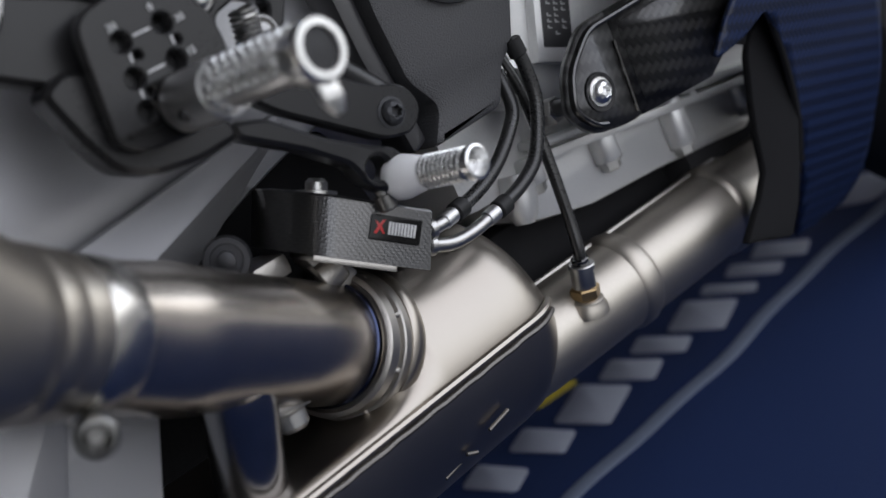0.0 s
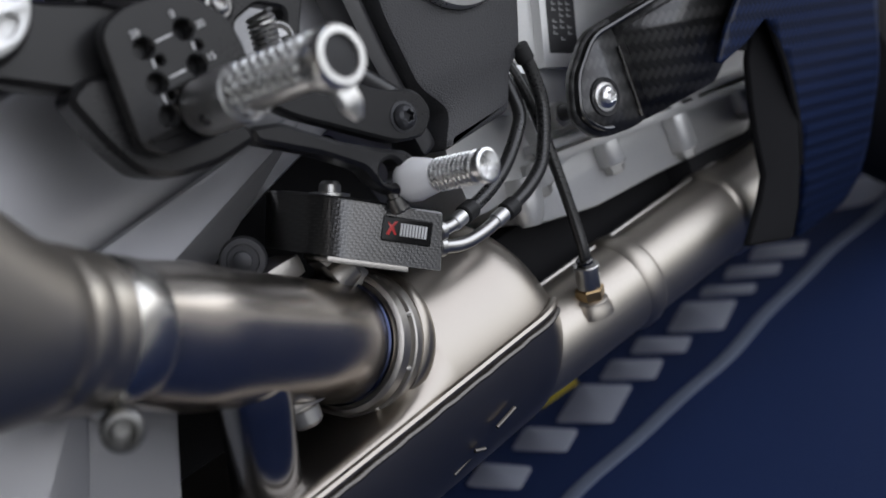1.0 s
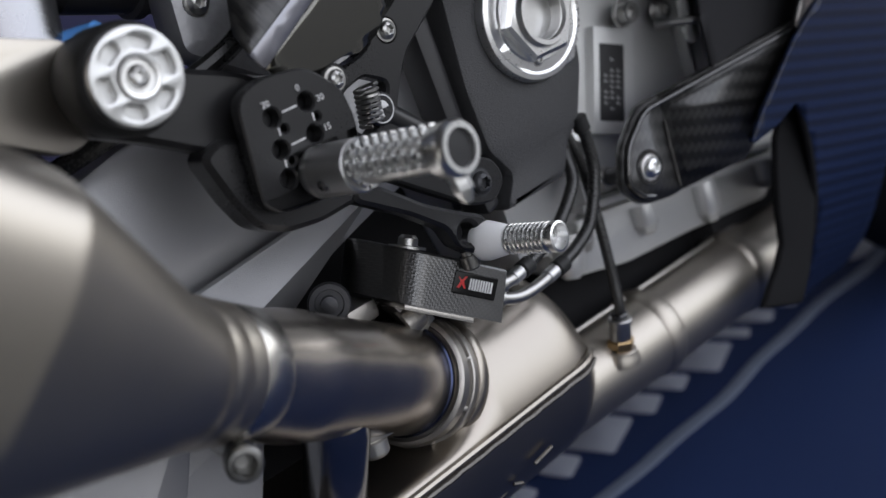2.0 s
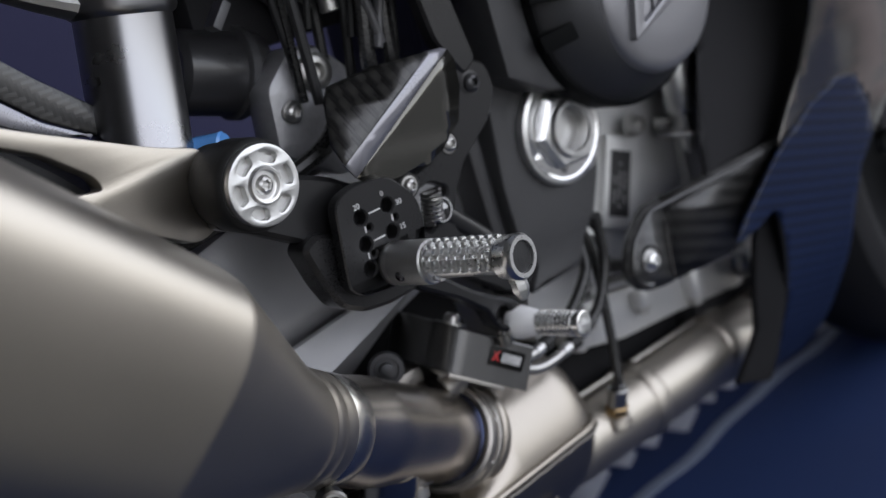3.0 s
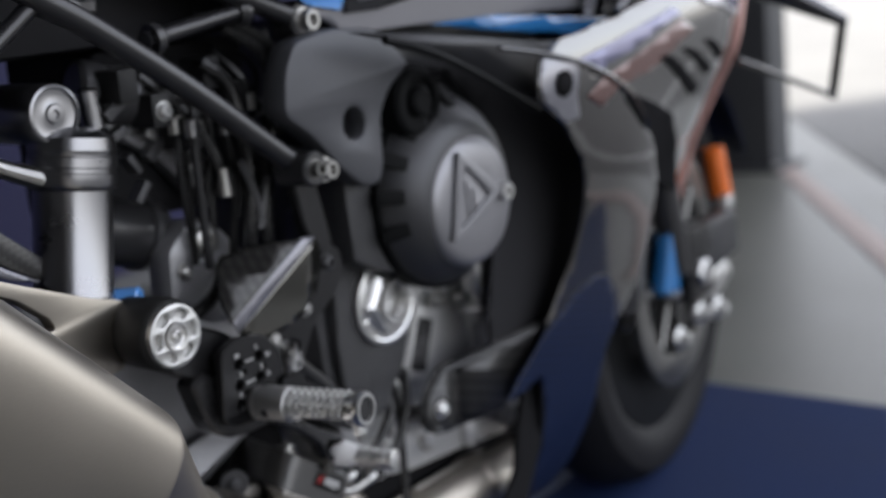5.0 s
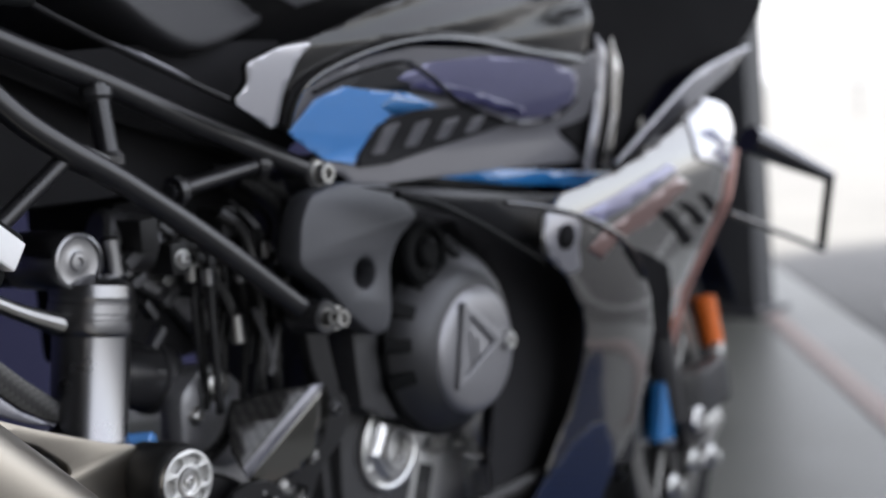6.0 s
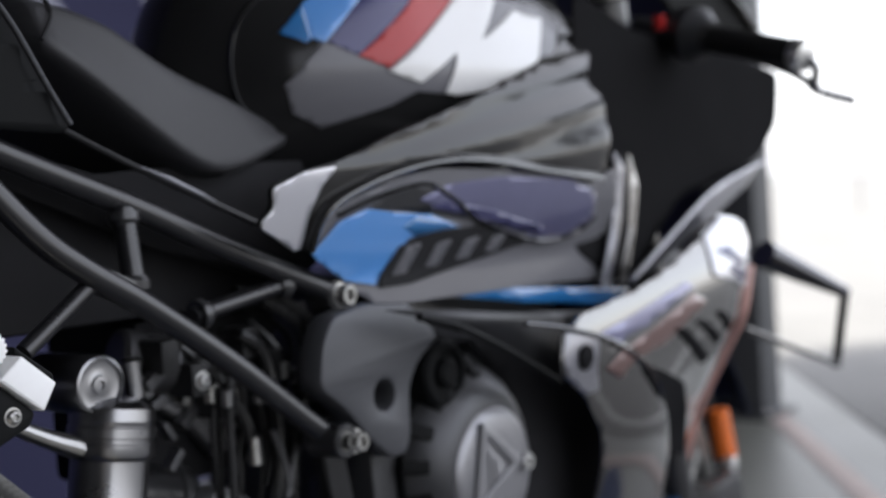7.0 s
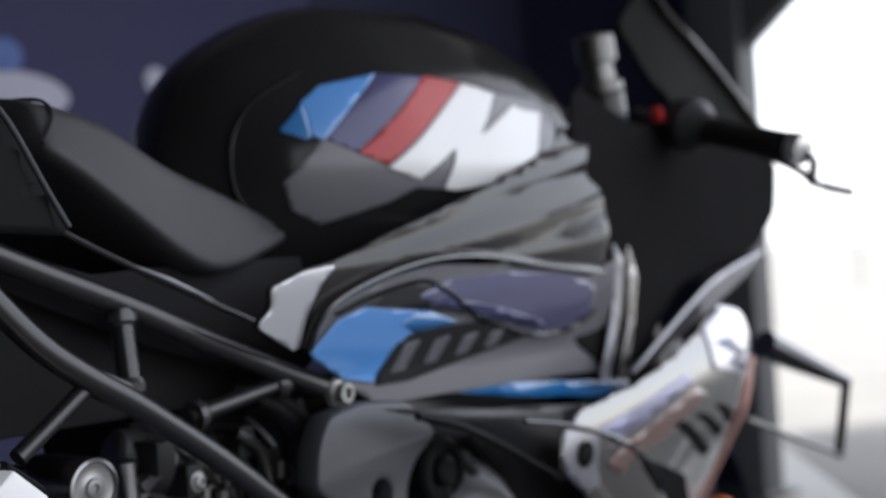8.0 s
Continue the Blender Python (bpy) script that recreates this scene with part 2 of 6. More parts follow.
def place_mesh(name, me, material, parent=None, label="", smooth=35, thick=0.0, subdiv=0):
    me.materials.clear()
    me.materials.append(material)
    me.shade_smooth()
    me.set_sharp_from_angle(angle=radians(smooth))
    ob = new(name, me)
    ob.parent = parent
    if subdiv:
        s = ob.modifiers.new("smooth", "SUBSURF")
        s.levels = s.render_levels = subdiv
    if thick:
        s = ob.modifiers.new("thickness", "SOLIDIFY")
        s.thickness, s.offset = thick, -1.0
    if label:
        tagged(ob, label)
    return ob


def part(name, bm, material, parent, label="", **kw):
    return finish(name, bm, material, parent, label, **kw)


def basis(axis):
    a = Vector(axis).normalized()
    h = Vector((0, 0, 1)) if abs(a.z) < 0.9 else Vector((0, 1, 0))
    u = a.cross(h).normalized()
    return a, u, a.cross(u).normalized()


def skin(bm, rings, closed=True, cap=True):
    """Faces between rings of points."""
    vs = [[bm.verts.new(p) for p in r] for r in rings]
    n = len(rings[0])
    for a, b in zip(vs, vs[1:]):
        for i in range(n if closed else n - 1):
            j = (i + 1) % n
            bm.faces.new((a[i], a[j], b[j], b[i]))
    if cap and closed:
        bm.faces.new(vs[0][::-1])
        bm.faces.new(vs[-1])
    return bm


def lathe(origin, axis, profile, seg=32, bm=None):
    """Turned shape: profile rows are (distance along the axis, radius)."""
    bm = bm or bmesh.new()
    a, u, v = basis(axis)
    o = Vector(origin)
    rings = [[o + a * d + (u * math.cos(k * math.tau / seg) + v * math.sin(k * math.tau / seg)) * max(r, 1e-5) for k in range(seg)] for d, r in profile]
    return skin(bm, rings)


def rod(a, b, r, r2=None, seg=20, bm=None, bevel=0.15):
    a, b = Vector(a), Vector(b)
    r2 = r if r2 is None else r2
    h = (b - a).length
    e = min(bevel * min(r, r2), h * 0.2)
    return lathe(a, b - a, [(0, r - e), (e, r), (h - e, r2), (h, r2 - e)], seg, bm)


def curve_points(pts, n=8):
    """A smooth line through the points."""
    p = [Vector(q) for q in pts]
    p = [p[0] * 2 - p[1]] + p + [p[-1] * 2 - p[-2]]
    out = []
    for i in range(1, len(p) - 2):
        a, b, c, d = p[i - 1:i + 3]
        for k in range(n):
            t = k / n
            out.append(0.5 * ((2 * b) + (c - a) * t + (2 * a - 5 * b + 4 * c - d) * t * t + (3 * b - a - 3 * c + d) * t ** 3))
    return out + [p[-2]]


def tube(pts, r, seg=14, n=8, bm=None, flat=1.0, radii=None):
    """A round bar along a smooth line."""
    line = curve_points(pts, n) if len(pts) > 2 else [Vector(q) for q in pts]
    bm = bm or bmesh.new()
    rings = []
    t0 = (line[1] - line[0]).normalized()
    _, u, v = basis(t0)
    for i, q in enumerate(line):
        t = (line[min(i + 1, len(line) - 1)] - line[max(i - 1, 0)]).normalized()
        u = (u - t * u.dot(t)).normalized()
        v = t.cross(u)
        rr = r if radii is None else np.interp(i / (len(line) - 1), np.linspace(0, 1, len(radii)), radii)
        rings.append([q + (u * math.cos(k * math.tau / seg) + v * math.sin(k * math.tau / seg) * flat) * rr for k in range(seg)])
    return skin(bm, rings)


def fillet(pts, r, n=5):
    """Rounds the corners of an outline."""
    out = []
    m = len(pts)
    for i in range(m):
        p, a, b = Vector(pts[i]), Vector(pts[i - 1]), Vector(pts[(i + 1) % m])
        da, db = (a - p), (b - p)
        k = min(r, da.length * 0.45, db.length * 0.45)
        s, e = p + da.normalized() * k, p + db.normalized() * k
        for j in range(n + 1):
            t = j / n
            out.append(s * (1 - t) ** 2 + p * 2 * t * (1 - t) + e * t * t)
    return out


def circle(c, r, n=20):
    return [(c[0] + r * math.cos(k * math.tau / n), c[1] + r * math.sin(k * math.tau / n)) for k in range(n)]


def plate(name, outline, x0, x1, material, parent, label="", holes=(), bevel=0.0012, frame_m=None, smooth=35):
    """A flat plate cut from an outline in the y-z plane, from x0 to x1, with bevelled edges and real holes."""
    cu = bpy.data.curves.new(name, "CURVE")
    cu.dimensions, cu.fill_mode = "2D", "BOTH"
    for loop in (outline, *holes):
        s = cu.splines.new("POLY")
        s.points.add(len(loop) - 1)
        for q, p in zip(s.points, loop):
            q.co = (p[0], p[1], 0, 1)
        s.use_cyclic_u = True
    half = (x1 - x0) / 2
    crisp = material.name.startswith("black anodised")
    if crisp:
        smooth = 20
    cu.bevel_depth, cu.bevel_resolution = bevel, 0 if crisp else 1
    cu.offset = -bevel
    cu.extrude = half - bevel
    tmp = bpy.data.objects.new(name, cu)
    me = bpy.data.meshes.new_from_object(tmp)
    bpy.data.objects.remove(tmp)
    bpy.data.curves.remove(cu)
    m = frame_m or Matrix(((0, 0, 1, x0 + half), (1, 0, 0, 0), (0, 1, 0, 0), (0, 0, 0, 1)))
    me.transform(m)
    bm = bmesh.new()
    bm.from_mesh(me)
    bpy.data.meshes.remove(me)
    bmesh.ops.remove_doubles(bm, verts=bm.verts, dist=1e-6)
    return finish(name, bm, material, parent, label, smooth)


def face_frame(origin, u, v):
    """The pose that lays a plate's outline into a plane: u and v along it, its middle at origin."""
    u = Vector(u).normalized()
    w = u.cross(Vector(v)).normalized()
    v = w.cross(u)
    return Matrix(((u.x, v.x, w.x, origin[0]), (u.y, v.y, w.y, origin[1]), (u.z, v.z, w.z, origin[2]), (0, 0, 0, 1)))


def panel(name, outline, surface, material, parent, label="", thick=0.003, step=0.02, holes=(), lift=0.0, smooth=50, mirror=False):
    """A curved body panel: an outline in the y-z plane laid on the surface x = surface(y, z)."""
    from mathutils.geometry import tessellate_polygon
    loops = [[Vector((p[0], p[1], 0)) for p in q] for q in (outline, *holes)]
    flat = [p for q in loops for p in q]
    bm = bmesh.new()
    vs = [bm.verts.new(p) for p in flat]
    for tri in tessellate_polygon(loops):
        try:
            bm.faces.new([vs[i] for i in tri])
        except ValueError:
            pass
    for axis in (0, 1):
        lo, hi = min(p[axis] for p in flat), max(p[axis] for p in flat)
        k = math.floor(lo / step) + 1
        while k * step < hi:
            co, no = Vector((0, 0, 0)), Vector((0, 0, 0))
            co[axis], no[axis] = k * step, 1
            bmesh.ops.bisect_plane(bm, geom=bm.verts[:] + bm.edges[:] + bm.faces[:], plane_co=co, plane_no=no)
            k += 1
    s = -1 if mirror else 1
    for v in bm.verts:
        y, z = v.co.x, v.co.y
        v.co = (s * (surface(y, z) + lift), y, z)
    bmesh.ops.recalc_face_normals(bm, faces=bm.faces)
    out = sum((f.normal.x * f.calc_area() for f in bm.faces))
    if out * s < 0:
        bmesh.ops.reverse_faces(bm, faces=bm.faces)
    me = bpy.data.meshes.new(name)
    bm.to_mesh(me)
    bm.free()
    return place_mesh(name, me, material, parent, label, smooth, thick)


def block(centre, size, bm=None, bevel=0.0, rot=None, seg=2):
    bm = bm or bmesh.new()
    m = Matrix.Translation(centre) @ (rot or Matrix.Identity(4)) @ Matrix.Diagonal((*size, 1))
    r = bmesh.ops.create_cube(bm, size=1.0, matrix=m)
    if bevel:
        es = list({e for v in r["verts"] for e in v.link_edges})
        bmesh.ops.bevel(bm, geom=es, offset=bevel, segments=seg, affect="EDGES", profile=0.7)
    return bm


BOLTS = {}


def bolt(where, parent, r=0.006, axis=(1, 0, 0), material=None, label="", kind="button"):
    """A screw head with a washer and a recessed socket."""
    material = material or STEEL
    key = (round(r, 4), kind, material.name)
    if key not in BOLTS:
        if kind == "button":
            prof = [(-0.3 * r, 1.25 * r), (0, 1.25 * r), (0.02 * r, r), (0.25 * r, r), (0.55 * r, 0.8 * r), (0.7 * r, 0.52 * r), (0.68 * r, 0.46 * r), (0.2 * r, 0.42 * r), (0.18 * r, 0.001)]
        else:
            prof = [(-0.3 * r, 1.3 * r), (0, 1.3 * r), (0.02 * r, r), (0.95 * r, r), (1.08 * r, 0.9 * r), (1.08 * r, 0.62 * r), (0.4 * r, 0.55 * r), (0.38 * r, 0.001)]
        bm = lathe((0, 0, 0), (0, 0, 1), prof, 24)
        # six-lobed socket
        for v in bm.verts:
            d = math.hypot(v.co.x, v.co.y)
            if 0.3 * r < d < 0.6 * r:
                w = 1 + 0.16 * math.cos(6 * math.atan2(v.co.y, v.co.x))
                v.co.x *= w
                v.co.y *= w
        me = bpy.data.meshes.new("bolt")
        bmesh.ops.recalc_face_normals(bm, faces=bm.faces)
        bm.to_mesh(me)
        bm.free()
        me.materials.append(material)
        me.shade_smooth()
        me.set_sharp_from_angle(angle=radians(30))
        BOLTS[key] = me
    ob = new("bolt", BOLTS[key])
    ob.parent = parent
    ob.matrix_basis = Matrix.Translation(where) @ Vector(axis).to_track_quat("Z", "Y").to_matrix().to_4x4()
    if label:
        tagged(ob, label)
    return ob


def thing(name, label, category, where=(0, 0, 0), group="", kind=""):
    e = new(name)
    e.matrix_basis = Matrix.Translation(where)
    return tagged(e, label, category, group, kind)


# ---- the setting ----
def slab(name, outline, z0, z1, material, label, kind="structure"):
    m = Matrix(((1, 0, 0, 0), (0, 1, 0, 0), (0, 0, 1, (z0 + z1) / 2), (0, 0, 0, 1)))
    ob = plate(name, outline, z0, z1, material, None, frame_m=m, bevel=0.001)
    return tagged(ob, label, name.split("_")[0], kind=kind)


ground = finish("ground", block((0, 0, -0.15), (900, 900, 0.3)), CONCRETE)
tagged(ground, "worn grey concrete garage floor with fine stains", "ground", kind="structure")
# pit lane beyond the open front, along a line that leaves the garage at a slant
LANE = [(-1.25, 4.30), (2.75, -1.85), (40, -1.85), (40, 90), (-60, 90), (-60, 4.30)]
lane = slab("pit_lane", LANE, 0.0, 0.004, ASPHALT, "pale sunlit concrete pit lane")
d = (Vector((2.75, -1.85)) - Vector((-0.60, 3.30))).normalized()
nrm = Vector((-d.y, d.x))
a, b = Vector((-0.78, 3.23)), Vector((2.64, -1.97))
slab("red_line", [tuple(a), tuple(b), tuple(b - nrm * 0.07), tuple(a - nrm * 0.07)], 0.0, 0.003, REDLINE, "worn red line painted on concrete")

c, e = a + Vector((0.39, 0.10)), b + Vector((0.39, 0.10))
slab("white_line", [tuple(c), tuple(e), tuple(e - nrm * 0.05), tuple(c - nrm * 0.05)], 0.0, 0.006, WHITELINE, "worn pale line along the edge of the lane")

wall_w = finish("wall_west", block((-1.75, -0.8, 1.6), (0.12, 8.6, 3.2)), WALLM)
tagged(wall_w, "grey garage wall behind the banner", "wall", kind="structure")
# south and east walls are unseen, added to limit the incoming light
wall_s = finish("wall_south", block((0.515, -5.15, 1.6), (4.63, 0.12, 3.2)), WALLM)
tagged(wall_s, "unseen plain grey wall added to close off light", "wall", kind="structure")
wall_e = finish("wall_east", block((2.80, -3.45, 1.6), (0.10, 3.26, 3.2)), WALLM)
tagged(wall_e, "unseen grey wall added to narrow the open front", "wall", kind="structure")
# unseen roof, added and shaped to keep sky light off the motorcycle
roof = slab("roof", [(-1.8, 4.57), (0.24, 4.57), (2.14, 1.44), (3.69, -1.20), (3.69, -5.2), (-1.8, -5.2)], 3.2, 3.35, ROOFM, "unseen grey roof added to block sky light")

banner = thing("banner", "navy cloth banner with blurred pale logos, hung on the wall", "banner", (-1.68, 0, 0))
part("cloth", block((0.0, 0.2, 1.3), (0.012, 4.0, 2.5), bevel=0.003), BANNER, banner)
part("dark_panel", block((0.012, 2.68, 1.3), (0.010, 1.15, 2.5), bevel=0.003), BANNER_DARK, banner, "darker navy panel")
for y, z, ry, rz, m in ((1.09, 1.24, 0.14, 0.055, BANNERPRINT), (1.06, 1.33, 0.045, 0.04, BANNERBLUE), (1.50, 1.305, 0.035, 0.035, BANNERPRINT), (0.55, 1.28, 0.16, 0.05, BANNERPRINT)):
    plate("printed_mark", [(y + ry * math.cos(k * math.tau / 28), z + rz * math.sin(k * math.tau / 28)) for k in range(28)], 0.0085, 0.0115, m, banner, bevel=0.0005)

wall_n = finish("wall_north", block((-1.27, 3.28, 1.6), (0.90, 0.10, 3.2)), BANNER_DARK)
tagged(wall_n, "dark navy covered end wall beside the pillar", "wall", kind="structure")
pillar = thing("pillar", "dark grey steel pillar with a slanting brace at the open front", "pillar", (-0.83, 3.1, 0))
part("post", block((0.0, 0.0, 1.6), (0.17, 0.14, 3.2), bevel=0.006), PILLARM, pillar)
part("foot_plate", block((0.0, 0.0, 0.006), (0.24, 0.22, 0.012), bevel=0.003), PILLARM, pillar)
plate("brace", [(0.083, 1.40), (0.083, 2.6), (1.2, 2.9), (1.2, 2.35)], -0.04, 0.04, PILLARM, pillar, frame_m=Matrix(((1, 0, 0, 0), (0, 0, 1, 0), (0, 1, 0, 0), (0, 0, 0, 1))), bevel=0.004)
for k in range(2):
    part("anchor_bolt", lathe((0.10 - 0.20 * k, -0.08, 0.012), (0, 0, 1), [(0, 0.012), (0.012, 0.012), (0.014, 0.009)], 6), STEEL, pillar)

# far marker posts out on the lane
for x, y, m, lab in ((-5.6, 21.0, MATYELLOW, "yellow marker post far out on the lane"), (-6.6, 21.0, REDLINE, "red marker post far out on the lane")):
    p = thing("marker_post", lab, "post", (x, y, 0.004), "marker posts")
    part("stem", rod((0, 0, 0), (0, 0, 0.9), 0.03), WALLM, p)
    part("head", block((0, 0, 1.0), (0.22, 0.05, 0.22), bevel=0.02), m, p)

# the carpet under the motorcycle
MATZ = 0.006
carpet = thing("floor_mat", "navy blue carpet mat with pale printed shapes", "mat")
plate("carpet_sheet", fillet([(-1.15, -1.3), (0.50, -1.3), (0.50, 1.17), (-1.15, 1.17)], 0.02), 0.0, MATZ, MATBLUE, carpet, frame_m=Matrix(((1, 0, 0, 0), (0, 1, 0, 0), (0, 0, 1, MATZ / 2), (0, 0, 0, 1))), bevel=0.001)


def print_on_mat(name, outline, material, label=""):
    return plate(name, outline, 0, 0.0008, material, carpet, label, frame_m=Matrix(((1, 0, 0, 0), (0, 1, 0, 0), (0, 0, 1, MATZ + 0.0006), (0, 0, 0, 1))), bevel=0.0001)


# plain shapes in the colour and size of the printed brand word
for y0, y1 in ((0.211, 0.247), (0.266, 0.304), (0.312, 0.376), (0.382, 0.420), (0.428, 0.461), (0.469, 0.530), (0.538, 0.562), (0.574, 0.604), (0.612, 0.650)):
    w = (y1 - y0) * 0.42
    shape = [(-0.160 + w, y0), (-0.098 + w, y0 + 0.008), (-0.098, y1 + 0.002), (-0.160, y1 - 0.004)]
    print_on_mat("printed_block", fillet(shape, 0.006, 3), MATPRINT)
print_on_mat("printed_block", fillet([(-0.150, 0.715), (-0.075, 0.735), (-0.085, 0.815), (-0.160, 0.80)], 0.02), MATPRINT)
print_on_mat("yellow_patch", fillet([(-0.225, 0.325), (-0.172, 0.330), (-0.165, 0.378), (-0.215, 0.380)], 0.006), MATYELLOW, "yellow printed patch")
left, right = [], []
for k in range(60):
    y = -0.2 + 1.33 * k / 59
    x = -0.018 - 0.085 * max(0, y - 0.20) + 0.004 * math.sin(y * 19) + 0.002 * math.sin(y * 47)
    left.append((x - 0.0085, y))
    right.append((x + 0.0085, y))
print_on_mat("printed_line", right + left[::-1], MATLINE, "thin wavering grey line")

# ---- the motorcycle ----
bike = thing("motorcycle", "black and blue racing motorcycle with titanium exhaust and carbon parts", "motorcycle")

# exhaust: collector, catalyst box, link pipe, silencer
COLL = Vector((0.078, 0, 0.1690))
coll = part("collector_pipe", lathe((COLL.x, 0.15, COLL.z), (0, 1, 0), [(0, 0.030), (0.02, 0.0312), (0.100, 0.0312), (0.102, 0.0330), (0.105, 0.0338), (0.112, 0.0338), (0.115, 0.0328), (0.117, 0.0312), (0.206, 0.0310), (0.208, 0.0328), (0.212, 0.0334), (0.218, 0.0334), (0.221, 0.0310), (0.238, 0.0310), (0.240, 0.0290), (0.30, 0.029), (0.335, 0.028)], 48), COLLM, bike, "brushed titanium collector pipe")
part("weld_seam", tube([(COLL.x - 0.004, 0.17, COLL.z + 0.0310), (COLL.x - 0.004, 0.384, COLL.z + 0.0308)], 0.0019, 8), CASTTI, coll)
sen, oa = Vector((0.1035, 0.2065, 0.1815)), Vector((0.25, 0.08, 1)).normalized()
o2 = part("oxygen_sensor", lathe(sen, oa, [(-0.006, 0.0135), (-0.001, 0.0128), (0.0015, 0.0112), (0.0035, 0.0108), (0.0045, 0.0095), (0.005, 0.006)], 32), COLLM, bike, "exhaust sensor in a welded boss")
part("hex_nut", lathe(sen + oa * 0.0045, oa, [(0, 0.0085), (0.001, 0.0096), (0.0065, 0.0096), (0.0075, 0.0085)], 6), GOLD, o2, "brassy hexagon nut", smooth=20)
part("sleeve", lathe(sen + oa * 0.0115, oa, [(0, 0.0072), (0.001, 0.0076), (0.0125, 0.0076), (0.0130, 0.0084), (0.0155, 0.0084), (0.0162, 0.0078), (0.0160, 0.0060)], 28), STEEL, o2)
ot = sen + oa * 0.026
part("lead_boot", rod(ot, ot + oa * 0.006 + Vector((0, -0.001, 0)), 0.0056, seg=18), GLOSS, o2)
part("lead", tube([ot, ot + oa * 0.010, (0.1105, 0.2130, 0.235), (0.1085, 0.2165, 0.262), (0.106, 0.220, 0.294), (0.104, 0.221, 0.320), (0.100, 0.218, 0.345)], 0.0038, 12), HOSE, o2, "black sheathed lead")

# catalyst box, lofted along the machine
SEC = [(-0.06, 0.272), (0.02, 0.276), (0.062, 0.275), (0.088, 0.268), (0.106, 0.254), (0.117, 0.236), (0.124, 0.219), (0.1275, 0.2040), (0.1270, 0.195), (0.121, 0.176), (0.111, 0.156), (0.094, 0.138), (0.070, 0.128), (0.03, 0.124), (-0.06, 0.124)]


def box_section(y):
    pts = []
    for x, z in SEC:
        f = max(0.0, (y - 0.140) / 0.042)
        f = min(1.0, f) ** 2.2
        # the upper shell ends in a rear face that falls into a hollow round the flange
        g = min(1.0, max(0.0, (0.076 - y) / 0.046))
        g = g ** 0.62
        if z > 0.21:
            z = z + (0.2085 - z) * 0.97 * g
        x2 = x + (COLL.x - x) * f * 0.55
        z2 = z + (COLL.z - z) * f * 0.45
        x2 += (0.09 * (0.14 - y) if x > 0.05 and y < 0.14 else 0)
        pts.append((x2, y, z2))
    return pts


ys = [0.1815, 0.179, 0.174, 0.166, 0.156, 0.145, 0.13, 0.11, 0.095, 0.084, 0.079, 0.076, 0.0735, 0.070, 0.063, 0.054, 0.044, 0.032, 0.018, 0.0, -0.02, -0.045, -0.07, -0.1, -0.14]
catbox = part("catalyst_box", skin(bmesh.new(), [box_section(y) for y in ys]), TITAN_BOX, bike, "pressed titanium box with a welded seam", subdiv=2, smooth=60)
seam_line = [(box_section(y)[7][0] + 0.0012, y, 0.2002) for y in np.linspace(0.170, -0.13, 34)]
part("upper_lip", tube([(x, y, z + 0.0034) for x, y, z in seam_line], 0.0026, 8, 2), TITAN_BOX, catbox)
bm = tube([(x + 0.0010 + 0.0002 * math.sin(y * 420), y, z - 0.0016 + 0.0002 * math.sin(y * 240 + 1)) for x, y, z in [(box_section(q)[7][0] + 0.0012, q, 0.2002) for q in np.linspace(0.168, -0.12, 120)]], 0.0020, 8, 1)
part("weld_bead", bm, BURNT, catbox, "rough weld bead")
for a, b in (((0.1225, 0.092, 0.163), (0.1225, 0.109, 0.166)), ((0.1125, 0.059, 0.151), (0.1120, 0.073, 0.153)), ((0.1190, 0.074, 0.158), (0.1190, 0.081, 0.155))):
    part("pressed_mark", tube([a, b], 0.0013, 8), BURNT, catbox)

# link pipe with valve flange
E0, R0 = Vector((0.104, 0.033, 0.252)), Vector((0.197, -0.130, 0.353))
ax = (R0 - E0).normalized()
Lp = (R0 - E0).length
link = part("link_pipe", lathe(E0, ax, [(-0.03, 0.030), (0.0005, 0.0322), (0.003, 0.0330), (0.05, 0.0331), (0.090, 0.0333), (0.106, 0.0338), (0.118, 0.0343), (0.128, 0.0347), (0.137, 0.0346), (0.146, 0.0340), (0.155, 0.0334), (0.163, 0.0330), (0.172, 0.0328), (Lp, 0.0326)], 72), TITAN_PIPE, bike, "polished titanium link pipe with heat tint")
part("tint_ring", lathe(E0, ax, [(-0.0005, 0.0328), (0.0002, 0.0340), (0.0034, 0.0342), (0.0042, 0.0333)], 72), TITAN_BLUE, link, "blue heat tinted ring")
flange = part("valve_flange", lathe(E0, ax, [(-0.034, 0.036), (-0.030, 0.0400), (-0.0200, 0.0402), (-0.0192, 0.0414), (-0.0130, 0.0412), (-0.0122, 0.0404), (-0.0118, 0.0378), (-0.0088, 0.0377), (-0.0084, 0.0394), (-0.0076, 0.0400), (-0.0014, 0.0394), (-0.0004, 0.0384), (0.0002, 0.0366), (-0.0030, 0.0350)], 72), CASTTI, bike, "cast flange ring of the exhaust valve")
part("box_collar", lathe(E0, ax, [(-0.0186, 0.0408), (-0.0186, 0.0420), (-0.0200, 0.0434), (-0.0225, 0.0440), (-0.026, 0.0442), (-0.031, 0.0425), (-0.040, 0.038)], 72), TITAN_BOX, catbox, "rounded collar of the box round the flange")
_, fu, fv = basis(ax)
for k in range(8):
    an = k * math.tau / 8 + 0.2
    w = fu * math.cos(an) + fv * math.sin(an)
    q = E0 + ax * (-0.0125) + w * 0.0385
    part("lug", rod(q, q + ax * 0.0045, 0.0022, 0.0008, seg=8), CASTTI, flange)
nut_q = Vector((0.127, -0.0145, 0.2420))
